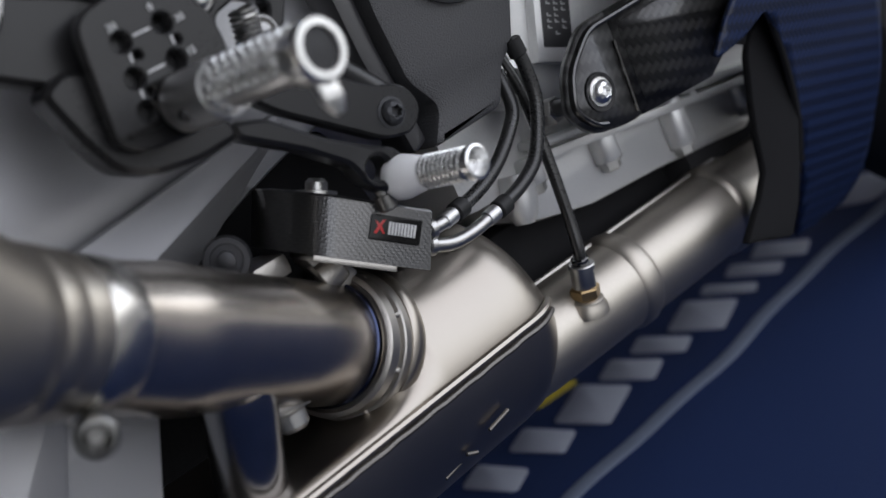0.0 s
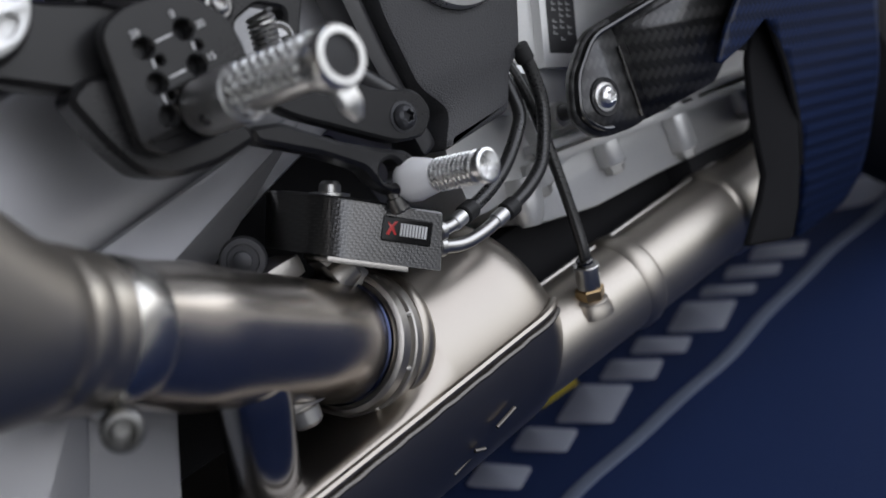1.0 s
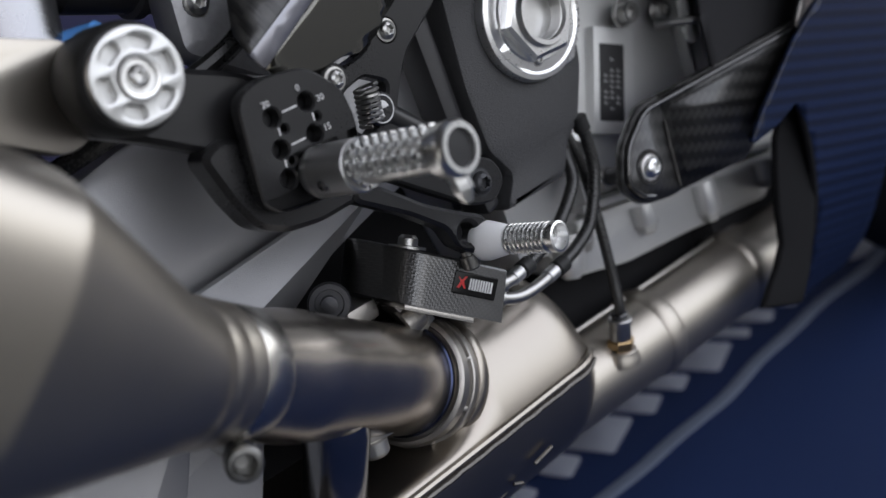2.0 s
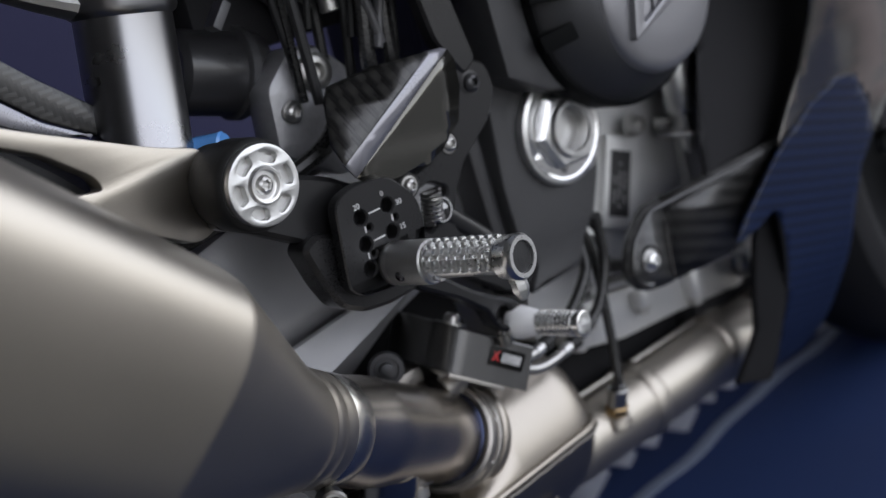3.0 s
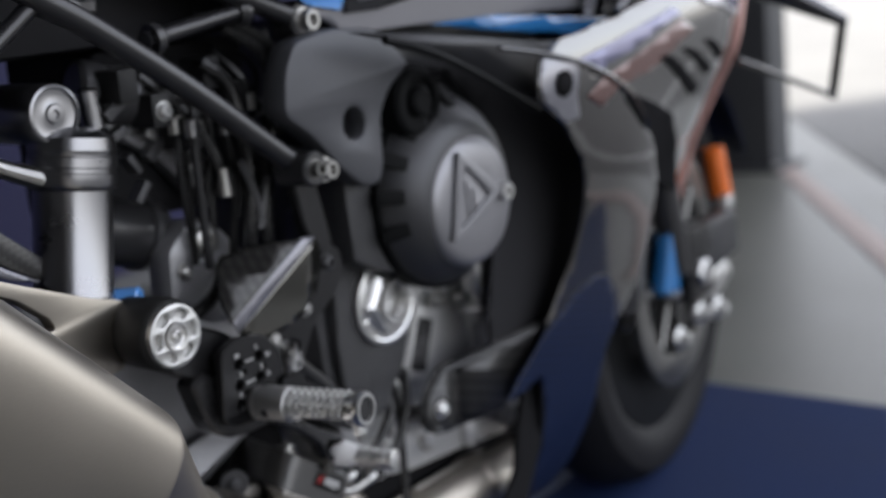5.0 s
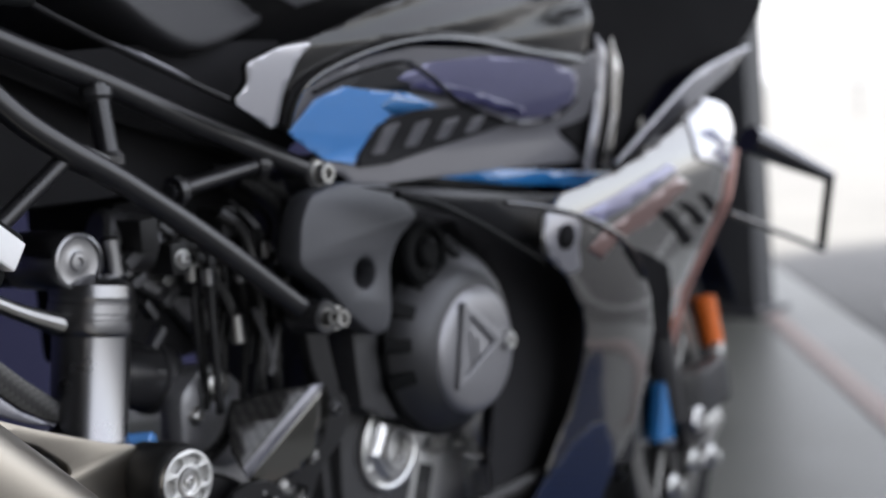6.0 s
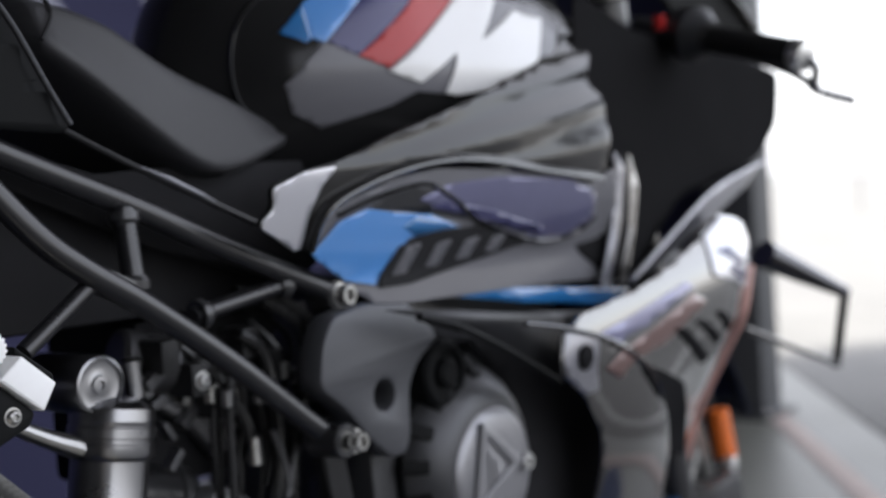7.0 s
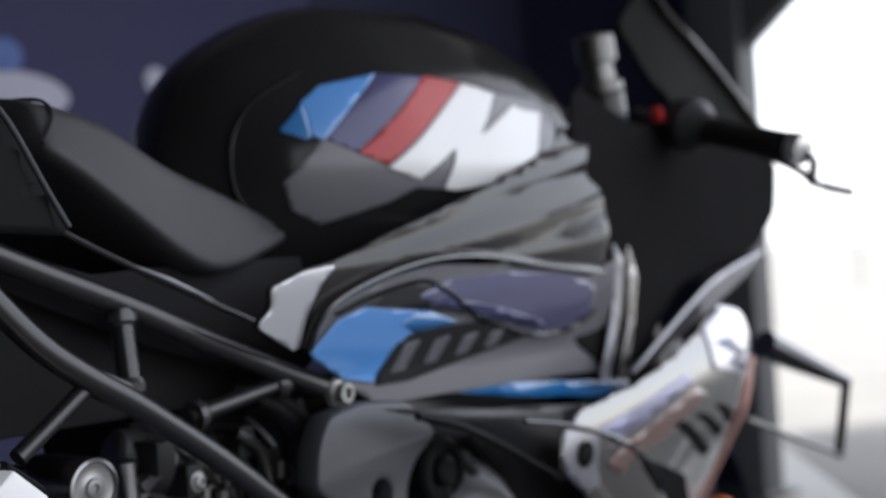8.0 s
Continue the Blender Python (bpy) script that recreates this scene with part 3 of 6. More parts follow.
part("flange_bolt", lathe(nut_q, (0.10, -0.05, -1), [(-0.012, 0.0045), (0.0, 0.0045), (0.0005, 0.0078), (0.0015, 0.0086), (0.0085, 0.0080), (0.0105, 0.0062), (0.011, 0.002)], 24), STEEL, flange, "bright steel nut")
part("nut_ear", block(nut_q + Vector((-0.004, 0.002, 0.003)), (0.022, 0.024, 0.006), None, 0.002, Matrix.Rotation(radians(-20), 4, "Z")), CASTTI, flange)
part("neck_web", block(E0 + Vector((0.004, 0.016, 0.0385)), (0.016, 0.014, 0.030), None, 0.003, Matrix.Rotation(radians(28), 4, "X")), CASTTI, flange, "cast web up to the servo bracket")
# clamp band near the silencer
band = part("clamp_band", lathe(E0, ax, [(Lp - 0.0385, 0.0320), (Lp - 0.0380, 0.0331), (Lp - 0.0365, 0.0336), (Lp - 0.0265, 0.0338), (Lp - 0.0165, 0.0337), (Lp - 0.0150, 0.0330)], 64), GOLDTI, bike, "bright straw tinted clamp band round the pipe")
cq = Vector((0.213, -0.1285, 0.3065))
part("clamp_screw", rod(cq + Vector((-0.055, 0.020, 0.004)), cq + Vector((-0.006, 0.002, 0.0)), 0.0038), STEEL, band)
part("clamp_head", lathe(cq + Vector((-0.010, 0.004, 0)), (0.93, -0.36, 0.02), [(0, 0.0080), (0.001, 0.0090), (0.010, 0.0090), (0.0115, 0.0078), (0.0118, 0.0060), (0.0105, 0.0050), (0.004, 0.0045), (0.004, 0.001)], 28), BOLTM, band, "round socket head of the clamp screw")
part("clamp_nut", lathe(cq + Vector((-0.040, 0.015, 0.003)), (0.93, -0.36, 0.02), [(0, 0.009), (0.001, 0.0098), (0.015, 0.0098), (0.016, 0.009)], 6), CASTTI, band)
part("clamp_lug", block(cq + Vector((-0.026, 0.008, 0.009)), (0.020, 0.014, 0.016), bevel=0.003), STEEL, band)
# lower stub pipe under the box
stub = part("drain_pipe", lathe((0.150, -0.042, 0.276), (-0.5, -0.04, -0.87), [(0, 0.016), (0.010, 0.0185), (0.150, 0.0185), (0.154, 0.0200), (0.162, 0.0200), (0.166, 0.0185), (0.20, 0.018)], 40), DARKPIPE, bike, "short blued pipe below the link pipe")

# silencer
MB, MY, MP, MR = Vector((0.226, -0.216, 0.414)), 0.217, 0.727, 0.407
md = Vector((math.sin(MY) * math.cos(MP), -math.cos(MY) * math.cos(MP), math.sin(MP)))
mu = md.cross(Vector((0, 0, 1))).normalized()
mv = mu.cross(md)
mu, mv = mu * math.cos(MR) + mv * math.sin(MR), -mu * math.sin(MR) + mv * math.cos(MR)


def oval(c, a, b, ex=2.86, n=64, blend=0.0, other=None):
    out = []
    for k in range(n):
        th = k * math.tau / n
        cc, ss = math.cos(th), math.sin(th)
        p = c + mu * (math.copysign(abs(cc) ** (2 / ex), cc) * a) + mv * (math.copysign(abs(ss) ** (2 / ex), ss) * b)
        if other is not None:
            p = p.lerp(other[k], blend)
        out.append(p)
    return out


# round ring at the pipe, its points in the same order as the oval's
pu = (mu - ax * mu.dot(ax)).normalized()
pv = (mv - ax * mv.dot(ax))
pv = (pv - pu * pv.dot(pu)).normalized()


def pipe_ring(dist, r, n=64):
    c = R0 + ax * dist
    return [c + (pu * math.cos(k * math.tau / n) + pv * math.sin(k * math.tau / n)) * r for k in range(n)]


front = oval(MB, 0.054, 0.073)
neck = pipe_ring(0.0245, 0.0376)
rings = [pipe_ring(-0.0155, 0.0325), pipe_ring(-0.0145, 0.0342), pipe_ring(-0.0055, 0.0346), pipe_ring(-0.0035, 0.0342), pipe_ring(-0.001, 0.0344), pipe_ring(0.001, 0.0352), pipe_ring(0.0095, 0.0355), pipe_ring(0.011, 0.0351), pipe_ring(0.0135, 0.0353), pipe_ring(0.015, 0.0362), neck]
for t in (0.2, 0.4, 0.6, 0.8, 0.92, 1.0):
    rings.append([p.lerp(q, t) for p, q in zip(neck, front)])
sil = part("silencer", skin(bmesh.new(), rings), TITAN, bike, "brushed titanium silencer with a tapered front cone", smooth=50)
body_rings = [oval(MB + md * L, 0.054 - e, 0.073 - e) for L, e in ((-0.0015, 0.0006), (0.0, 0.0), (0.004, 0.0), (0.05, -0.0005), (0.15, -0.001), (0.30, -0.001), (0.34, 0.0), (0.346, 0.004), (0.348, 0.02))]
part("silencer_body", skin(bmesh.new(), body_rings), TITAN, sil, "satin titanium outer sleeve")
part("end_cap", lathe(MB + md * 0.346, md, [(0, 0.045), (0.012, 0.042), (0.02, 0.03), (0.012, 0.028), (-0.01, 0.027)], 40), CARBON_TWILL, sil)

# hanger bracket of the silencer and its round slider
HS = 1.038
hanger_out = fillet([((y + 0.115) * HS, z) for y, z in ((-0.095, 0.505), (-0.132, 0.517), (-0.205, 0.548), (-0.30, 0.592), (-0.32, 0.57), (-0.245, 0.525), (-0.185, 0.492), (-0.120, 0.455), (-0.098, 0.462))], 0.012)
hanger_hole = fillet([((y + 0.115) * HS, z) for y, z in ((-0.245, 0.556), (-0.203, 0.536), (-0.176, 0.515), (-0.172, 0.506), (-0.205, 0.512), (-0.262, 0.545))], 0.005, 3)
hanger = plate("silencer_hanger", hanger_out, -0.005, 0.005, TITAN, bike, "sand coloured titanium hanger with a cut-out", holes=[hanger_hole], bevel=0.0012, frame_m=face_frame((0.135, -0.115, 0), (-0.28, 1, 0), (0, 0, 1)))
SL = Vector((0.178, -0.0915, 0.4815))
slider = part("slider", lathe((0.146, SL.y, SL.z), (1, 0, 0), [(-0.018, 0.022), (-0.016, 0.0245), (0.0, 0.0255), (0.004, 0.0268), (0.024, 0.0268), (0.0275, 0.0258), (0.029, 0.0242)], 64), RUBBER, bike, "black round slider with a silver cap")
cap_holes = []
for k in range(6):
    c0 = k * math.tau / 6 + 0.06
    slot = []
    for t in np.linspace(0, math.tau, 28, endpoint=False):
        c, q = math.cos(t), math.sin(t)
        rr = 0.0162 + 0.0033 * math.copysign(abs(q) ** 0.55, q)
        aa = c0 + 0.335 * math.copysign(abs(c) ** 0.55, c)
        slot.append((SL.y + rr * math.cos(aa), SL.z + rr * math.sin(aa)))
    cap_holes.append(slot)
cap = plate("cap", circle((SL.y, SL.z), 0.0234, 64), 0.1735, 0.1805, ALU_BEAD, slider, "bead blasted silver cap with six slots", holes=cap_holes + [circle((SL.y, SL.z), 0.0080, 32)], bevel=0.0012)
part("cap_floor", lathe((0.1725, SL.y, SL.z), (1, 0, 0), [(0, 0.0226), (0.003, 0.0226), (0.0032, 0.001)], 48), ALU_BEAD, slider)
part("cap_boss", lathe((0.1800, SL.y, SL.z), (1, 0, 0), [(0, 0.0112), (0.0020, 0.0107), (0.0028, 0.0099), (0.0026, 0.0086), (0.0012, 0.0081), (-0.0045, 0.0079)], 40), ALU, slider)
bolt((0.1785, SL.y, SL.z), slider, 0.0058, label="torx screw")

# carbon hugger above the hanger
hugger = plate("rear_hugger", fillet([(-0.345, 0.735), (-0.190, 0.594), (-0.163, 0.568), (-0.132, 0.542), (-0.100, 0.511), (-0.116, 0.513), (-0.133, 0.524), (-0.168, 0.546), (-0.196, 0.572), (-0.355, 0.700)], 0.004, 3), 0.094, 0.100, CARBON_HUG, bike, "glossy carbon rear hugger with a pale edge", bevel=0.0015)
plate("pale_edge", fillet([(-0.355, 0.694), (-0.196, 0.570), (-0.168, 0.5445), (-0.140, 0.528), (-0.160, 0.533), (-0.185, 0.546), (-0.204, 0.558), (-0.360, 0.672)], 0.003, 3), 0.095, 0.101, LAVGREY, hugger, "smooth pale lower edge", bevel=0.0015)

# swing arm
sw_outline = fillet([(0.215, 0.455), (0.150, 0.465), (0.05, 0.462), (-0.05, 0.452), (-0.20, 0.41), (-0.40, 0.365), (-0.42, 0.31), (-0.36, 0.285), (-0.15, 0.300), (-0.02, 0.318), (0.06, 0.345), (0.19, 0.375)], 0.03)
swing = plate("swing_arm", sw_outline, 0.055, 0.088, SWING, bike, "silver grey painted aluminium swing arm", bevel=0.010)
bm = skin(bmesh.new(), [[(0.099, -0.130, 0.352), (0.110, -0.100, 0.316), (0.080, -0.056, 0.290), (0.058, -0.056, 0.290)], [(0.102, 0.066, 0.3755), (0.110, 0.064, 0.3695), (0.092, 0.066, 0.3620), (0.058, 0.066, 0.355)]])
bmesh.ops.bevel(bm, geom=bm.edges[:], offset=0.003, segments=2, affect="EDGES", profile=0.7)
part("brace_bar", bm, BRACEM, swing, "slanting brace with a sharp upper edge", smooth=25)
low_br = plate("lower_bracket", fillet([(-0.165, 0.335), (-0.105, 0.318), (-0.064, 0.290), (-0.070, 0.272), (-0.088, 0.233), (-0.120, 0.165), (-0.200, 0.14), (-0.220, 0.25)], 0.003), 0.095, 0.116, BRACEM, swing, "flat grey bracket under the arm", bevel=0.002)
plate("raised_rib", fillet([(-0.190, 0.335), (-0.100, 0.318), (-0.110, 0.295), (-0.127, 0.262), (-0.170, 0.175), (-0.212, 0.20)], 0.003, 3), 0.116, 0.120, SWING, low_br, "bright raised rib", bevel=0.002)
part("axle_block", block((0.07, -0.37, 0.315), (0.05, 0.10, 0.06), bevel=0.008), ALU, swing)

# rear wheel, seen in the gaps behind the swing arm
rwheel = part("rear_wheel", lathe((-0.055, -0.37, 0.318), (1, 0, 0), [(0, 0.19), (0.0, 0.222), (0.01, 0.228), (0.02, 0.215), (0.09, 0.215), (0.10, 0.228), (0.11, 0.222), (0.11, 0.19)], 64), GLOSS, bike, "black cast rear wheel")
part("tyre", lathe((-0.1, -0.37, 0.312), (1, 0, 0), [(0.035, 0.215), (0.02, 0.235), (0.005, 0.262), (0.015, 0.288), (0.045, 0.303), (0.10, 0.311), (0.155, 0.303), (0.185, 0.288), (0.195, 0.262), (0.18, 0.235), (0.165, 0.215)], 96), RUBBER, rwheel)
for k in range(5):
    an = k * math.tau / 5
    part("spoke", rod((0, -0.37 + 0.04 * math.cos(an), 0.318 + 0.04 * math.sin(an)), (0, -0.37 + 0.21 * math.cos(an + 0.2), 0.318 + 0.21 * math.sin(an + 0.2)), 0.018, 0.012), GLOSS, rwheel)

plate("black_backing", fillet([(-0.16, 0.30), (-0.05, 0.345), (0.13, 0.345), (0.15, 0.25), (0.06, 0.20), (0.02, 0.13), (-0.12, 0.11), (-0.17, 0.18)], 0.01), -0.01, 0.028, MATTBLACK, bike, "matt black sheet behind the swing arm", bevel=0.003)

# rearset: indexed plate, hanger arm, upper arm, forward arm
XP = 0.160
out = fillet([(-0.043, 0.4535), (-0.026, 0.4590), (0.001, 0.4555), (0.012, 0.4440), (0.018, 0.4360), (0.020, 0.4180), (0.012, 0.3960), (-0.012, 0.3885), (-0.040, 0.3920), (-0.049, 0.4000)], 0.010)
HOLES = [(-0.0272, 0.4385), (-0.0055, 0.4390), (-0.0285, 0.4220), (-0.0068, 0.4222), (-0.0300, 0.4070)]
SMALL = [(-0.0022, 0.4300), (-0.0225, 0.4308), (-0.0243, 0.4146)]
rear = plate("rearset_plate", out, XP, XP + 0.009, ANOD, bike, "black anodised footrest plate with indexed holes", holes=[circle(c, 0.0046, 20) for c in HOLES] + [circle(c, 0.0021, 12) for c in SMALL], bevel=0.0010)
part("backing", block((XP - 0.004, -0.0135, 0.4225), (0.006, 0.050, 0.050), bevel=0.002), ANOD, rear)


def mark(y, z, dy, dz, w=0.0009):
    v = Vector((0, dy, dz))
    m = face_frame((XP + 0.0091, y, z), v, Vector((1, 0, 0)).cross(v))
    plate("engraved_line", [(-v.length / 2, -w / 2), (v.length / 2, -w / 2), (v.length / 2, w / 2), (-v.length / 2, w / 2)], 0, 0.0004, INK, rear, frame_m=m, bevel=0.00005)


mark(-0.0164, 0.4390, 0.009, 0.0002)
mark(-0.0177, 0.4222, 0.009, 0.0002)
mark(-0.0190, 0.4066, 0.008, 0.0002)
mark(-0.0045, 0.4305, 0.0003, 0.004)
mark(-0.0262, 0.4305, 0.0003, 0.004)
mark(-0.0290, 0.4146, 0.0003, 0.004)


def lettering(text, where, size, parent, material, u=(0, 1, 0), v=(0, 0, 1), depth=0.0003):
    cu = bpy.data.curves.new("lettering", "FONT")
    cu.body, cu.size, cu.extrude = text, size, depth
    cu.align_x, cu.align_y = "CENTER", "CENTER"
    cu.resolution_u = 3
    tmp = bpy.data.objects.new("lettering", cu)
    me = bpy.data.meshes.new_from_object(tmp)
    bpy.data.objects.remove(tmp)
    me.transform(face_frame(where, u, v))
    return place_mesh("lettering", me, material, parent)


for text, y, z in (("20", -0.0285, 0.4455), ("0", -0.0078, 0.4470), ("30", 0.0030, 0.4380), ("15", 0.0012, 0.4228)):
    lettering(text, (XP + 0.0092, y, z), 0.0048, rear, INK)

arm = plate("hanger_arm", fillet([(-0.098, 0.500), (-0.075, 0.488), (-0.053, 0.475), (-0.028, 0.465), (-0.009, 0.453), (-0.020, 0.417), (-0.032, 0.418), (-0.054, 0.430), (-0.084, 0.448), (-0.112, 0.462)], 0.006), 0.130, 0.150, ANOD, bike, "black hanger arm behind the slider", bevel=0.003)
plate("lower_arm", fillet([(-0.066, 0.432), (-0.052, 0.438), (-0.030, 0.427), (-0.008, 0.397), (0.010, 0.389), (0.012, 0.3775), (-0.012, 0.3760), (-0.034, 0.3790), (-0.050, 0.3880), (-0.058, 0.4050)], 0.006), 0.136, 0.158, ANOD, arm, bevel=0.003)
up = fillet([(0.006, 0.455), (0.030, 0.444), (0.052, 0.448), (0.076, 0.470), (0.086, 0.496), (0.100, 0.504), (0.118, 0.496), (0.122, 0.478), (0.110, 0.459), (0.078, 0.438), (0.062, 0.414), (0.058, 0.398), (0.092, 0.371), (0.114, 0.362), (0.119, 0.348), (0.108, 0.337), (0.090, 0.341), (0.040, 0.378), (0.016, 0.402)], 0.007)
frame_arm = plate("rearset_bracket", up, 0.138, 0.150, ANOD, bike, "black machined bracket with an open web", holes=[fillet([(0.030, 0.432), (0.046, 0.436), (0.060, 0.428), (0.052, 0.412), (0.036, 0.404), (0.028, 0.414)], 0.004, 3)], bevel=0.0016)
bolt((0.1505, 0.1005, 0.4865), frame_arm, 0.0065, material=SATIN)
bolt((0.1505, 0.099, 0.352), frame_arm, 0.0068, material=GREYBLACK)
part("spring", tube([(0.151 + 0.007 * math.cos(k * 0.8), 0.044 - 0.004 * k / 63 + 0.006 * math.sin(k * 0.8), 0.431 - 0.021 * k / 63) for k in range(63)], 0.0011, 6, 2), STEEL, frame_arm, "coiled steel return spring")
round_badge = part("round_emblem", lathe((0.150, 0.049, 0.416), (1, 0, 0), [(-0.006, 0.0095), (0.001, 0.0095), (0.002, 0.0085), (0.002, 0.001)], 32), GLOSS, frame_arm, "small round black and white emblem")
plate("emblem_ring", circle((0.049, 0.416), 0.0080, 28), 0.1515, 0.1523, INK, round_badge, holes=[circle((0.049, 0.416), 0.0073, 28)], bevel=0.00005)
for s in (0, 1):
    q = [(0.049, 0.416)] + [(0.049 + 0.0046 * math.cos(t), 0.416 + 0.0046 * math.sin(t)) for t in np.linspace(s * math.pi, s * math.pi + math.pi / 2, 7)]
    plate("emblem_quarter", q, 0.1515, 0.1524, INK, round_badge, bevel=0.00005)
part("pivot_arm", tube([(0.145, 0.049, 0.416), (0.144, 0.062, 0.404), (0.142, 0.085, 0.382), (0.142, 0.110, 0.352)], 0.0075, 12), ANOD, frame_arm)

# footpeg
PA, PB = Vector((0.168, -0.0130, 0.4035)), Vector((0.267, 0.0025, 0.4065))
pd = (PB - PA).normalized()
PL = (PB - PA).length
peg = part("footpeg", lathe(PA, pd, [(0, 0.0125), (0.002, 0.0135), (0.004, 0.0135), (0.006, 0.0128), (0.030, 0.0128), (0.031, 0.0105), (0.098, 0.0095), (0.0985, 0.009)], 40), ALU, bike, "knurled aluminium footpeg")
part("end_ring", lathe(PA + pd * (PL - 0.013), pd, [(0, 0.0098), (0.001, 0.0125), (0.009, 0.0135), (0.0125, 0.0135), (0.0145, 0.0122), (0.0145, 0.0095), (0.008, 0.009)], 40), ALU, peg)
# black disc stands in for the shade in the peg's hollow end
part("hollow_disc", lathe(PA + pd * (PL - 0.008), pd, [(0, 0.0094), (0.0075, 0.0094), (0.0080, 0.001)], 32), PLASTIC, peg)
_, gu, gv = basis(pd)
for r in range(8):
    d0 = 0.0370 + r * 0.0066
    ring = []
    for k in range(72):
        a0 = k * math.tau / 72
        w = gu * math.cos(a0) + gv * math.sin(a0)
        lowness = max(0.0, min(1.0, (-w.z - 0.25) / 0.3))
        rr = 0.0138 - 0.0020 * (1 if k % 6 < 2 else 0)
        rr = rr + (0.0085 - rr) * lowness * (1.0 if r > 0 else 0.3)
        ring.append((w, rr))
    rings = [[PA + pd * (d0 + e) + w * (rr * f) for w, rr in ring] for e, f in ((0.0, 0.80), (0.0003, 0.97), (0.0009, 1.0), (0.0024, 1.0), (0.0031, 0.96), (0.0034, 0.80))]
    part("toothed_ring", skin(bmesh.new(), rings), ALU, peg, smooth=25)
part("hinge_sleeve", lathe(PA + pd * 0.006, pd, [(0, 0.0128), (0.001, 0.0138), (0.027, 0.0138), (0.028, 0.0128)], 40), ALU_BEAD, peg)
bolt(PA + pd * 0.018 + Vector((0, -0.0125, -0.004)), peg, 0.0034, axis=(0, -1, -0.3), material=SATIN)
part("feeler", lathe(PB + Vector((-0.008, 0.0, -0.0105)), (0.06, 0.05, -1), [(0, 0.0052), (0.0030, 0.0055), (0.0045, 0.0055), (0.0048, 0.0048), (0.0095, 0.0052), (0.0105, 0.0050), (0.0165, 0.0022), (0.0168, 0.0008)], 6), ALU, peg, "hexagonal aluminium feeler pin", smooth=20)

# brake pedal
pedal = plate("brake_pedal", fillet([(0.010, 0.385), (0.027, 0.380), (0.053, 0.358), (0.075, 0.344), (0.088, 0.337), (0.093, 0.327), (0.088, 0.317), (0.074, 0.318), (0.064, 0.328), (0.060, 0.340), (0.040, 0.357), (0.010, 0.377)], 0.004, 4), 0.142, 0.158, ANOD, bike, "black brake pedal with a silver toe tip", holes=[circle((0.0735, 0.3315), 0.0066, 24)], bevel=0.0022)
TA, TB = Vector((0.150, 0.0845, 0.3215)), Vector((0.207, 0.0955, 0.3205))
td = (TB - TA).normalized()
TL = (TB - TA).length
part("toe_cone", lathe(TA, td, [(0, 0.0100), (0.003, 0.0115), (0.008, 0.0117), (0.022, 0.0086), (0.023, 0.0080)], 36), ALU_SUNLIT, pedal, "pale conical collar")
tip = part("toe_tip", lathe(TA + td * 0.022, td, [(0, 0.0070), (0.001, 0.0074), (TL - 0.027, 0.0074), (TL - 0.026, 0.0088), (TL - 0.022, 0.0088), (TL - 0.0215, 0.0075), (TL - 0.030, 0.0068), (TL - 0.030, 0.001)], 36), ALU, pedal, "grooved aluminium toe tip")
for k in range(9):
    d0 = 0.0245 + k * 0.0031
    part("groove_ring", lathe(TA + td * d0, td, [(0, 0.0074), (0.0004, 0.0088), (0.0016, 0.0088), (0.0020, 0.0074)], 32), ALU, tip)
part("stop_screw", lathe((0.150, 0.074, 0.3185), (0.02, 0.03, -1), [(-0.002, 0.0038), (0.001, 0.0038), (0.0012, 0.0052), (0.0085, 0.0052), (0.0095, 0.0044)], 24), BOLTM, pedal)

# heel guard
def ridge_distance(y, z):
    return ((z - 0.4615) - (y + 0.0195) * 0.575) / 1.153


# three flat faces that meet along a slanting ridge
upper_out = [(-0.006, 0.5060), (0.002, 0.5135), (0.030, 0.5180), (0.0585, 0.5178), (-0.0250, 0.4710), (-0.022, 0.4830)]
ridge_out = [(-0.0195, 0.4612), (0.0740, 0.5150), (0.0700, 0.5172), (0.0585, 0.5180), (-0.0250, 0.4712)]
lower_out = [(-0.0195, 0.4612), (0.0745, 0.5150), (0.079, 0.5080), (0.080, 0.4900), (0.073, 0.468), (0.063, 0.462), (0.055, 0.455), (0.040, 0.4500), (0.028, 0.4515), (0.014, 0.4490), (-0.008, 0.4510)]
guard = panel("heel_guard", upper_out, lambda y, z: 0.1642 - 1.5 * (ridge_distance(y, z) - 0.0115), CARBON_GUARD, bike, "glossy carbon heel guard folded along a ridge", step=0.02, thick=0.0025, smooth=25)
panel("ridge_face", ridge_out, lambda y, z: 0.166 - 0.16 * ridge_distance(y, z), LAVGREY, guard, "smooth pale ridge", step=0.02, thick=0.002)
# same carbon as the guard; its sky reflection is put into the material
panel("outer_face", lower_out, lambda y, z: 0.166 + 0.115 * ridge_distance(y, z), CARBON_SHINE, guard, "outer carbon face, sky reflection put into its metallic colour", step=0.02, thick=0.0025, smooth=25)
for q in ((0.150, 0.070, 0.454), (0.163, 0.0195, 0.4425)):
    part("rubber_washer", lathe((q[0] - 0.006, q[1], q[2]), (1, 0, 0), [(0, 0.0085), (0.005, 0.0085), (0.006, 0.0075)], 24), RUBBER, guard)
    bolt(q, guard, 0.0052, material=STEEL)

# servo cover, badge and cables
sv = [Vector((0.138, 0.058, 0.3255)), Vector((0.150, 0.098, 0.2970)), Vector((0.148, 0.083, 0.2690)), Vector((0.136, 0.043, 0.2975))]
uu = (sv[1] - sv[0]).normalized()
vv = (sv[0] - sv[3]).normalized()
ww = uu.cross(vv).normalized()
if ww.x < 0:
    ww = -ww
hh = (sv[0] - sv[3]).length
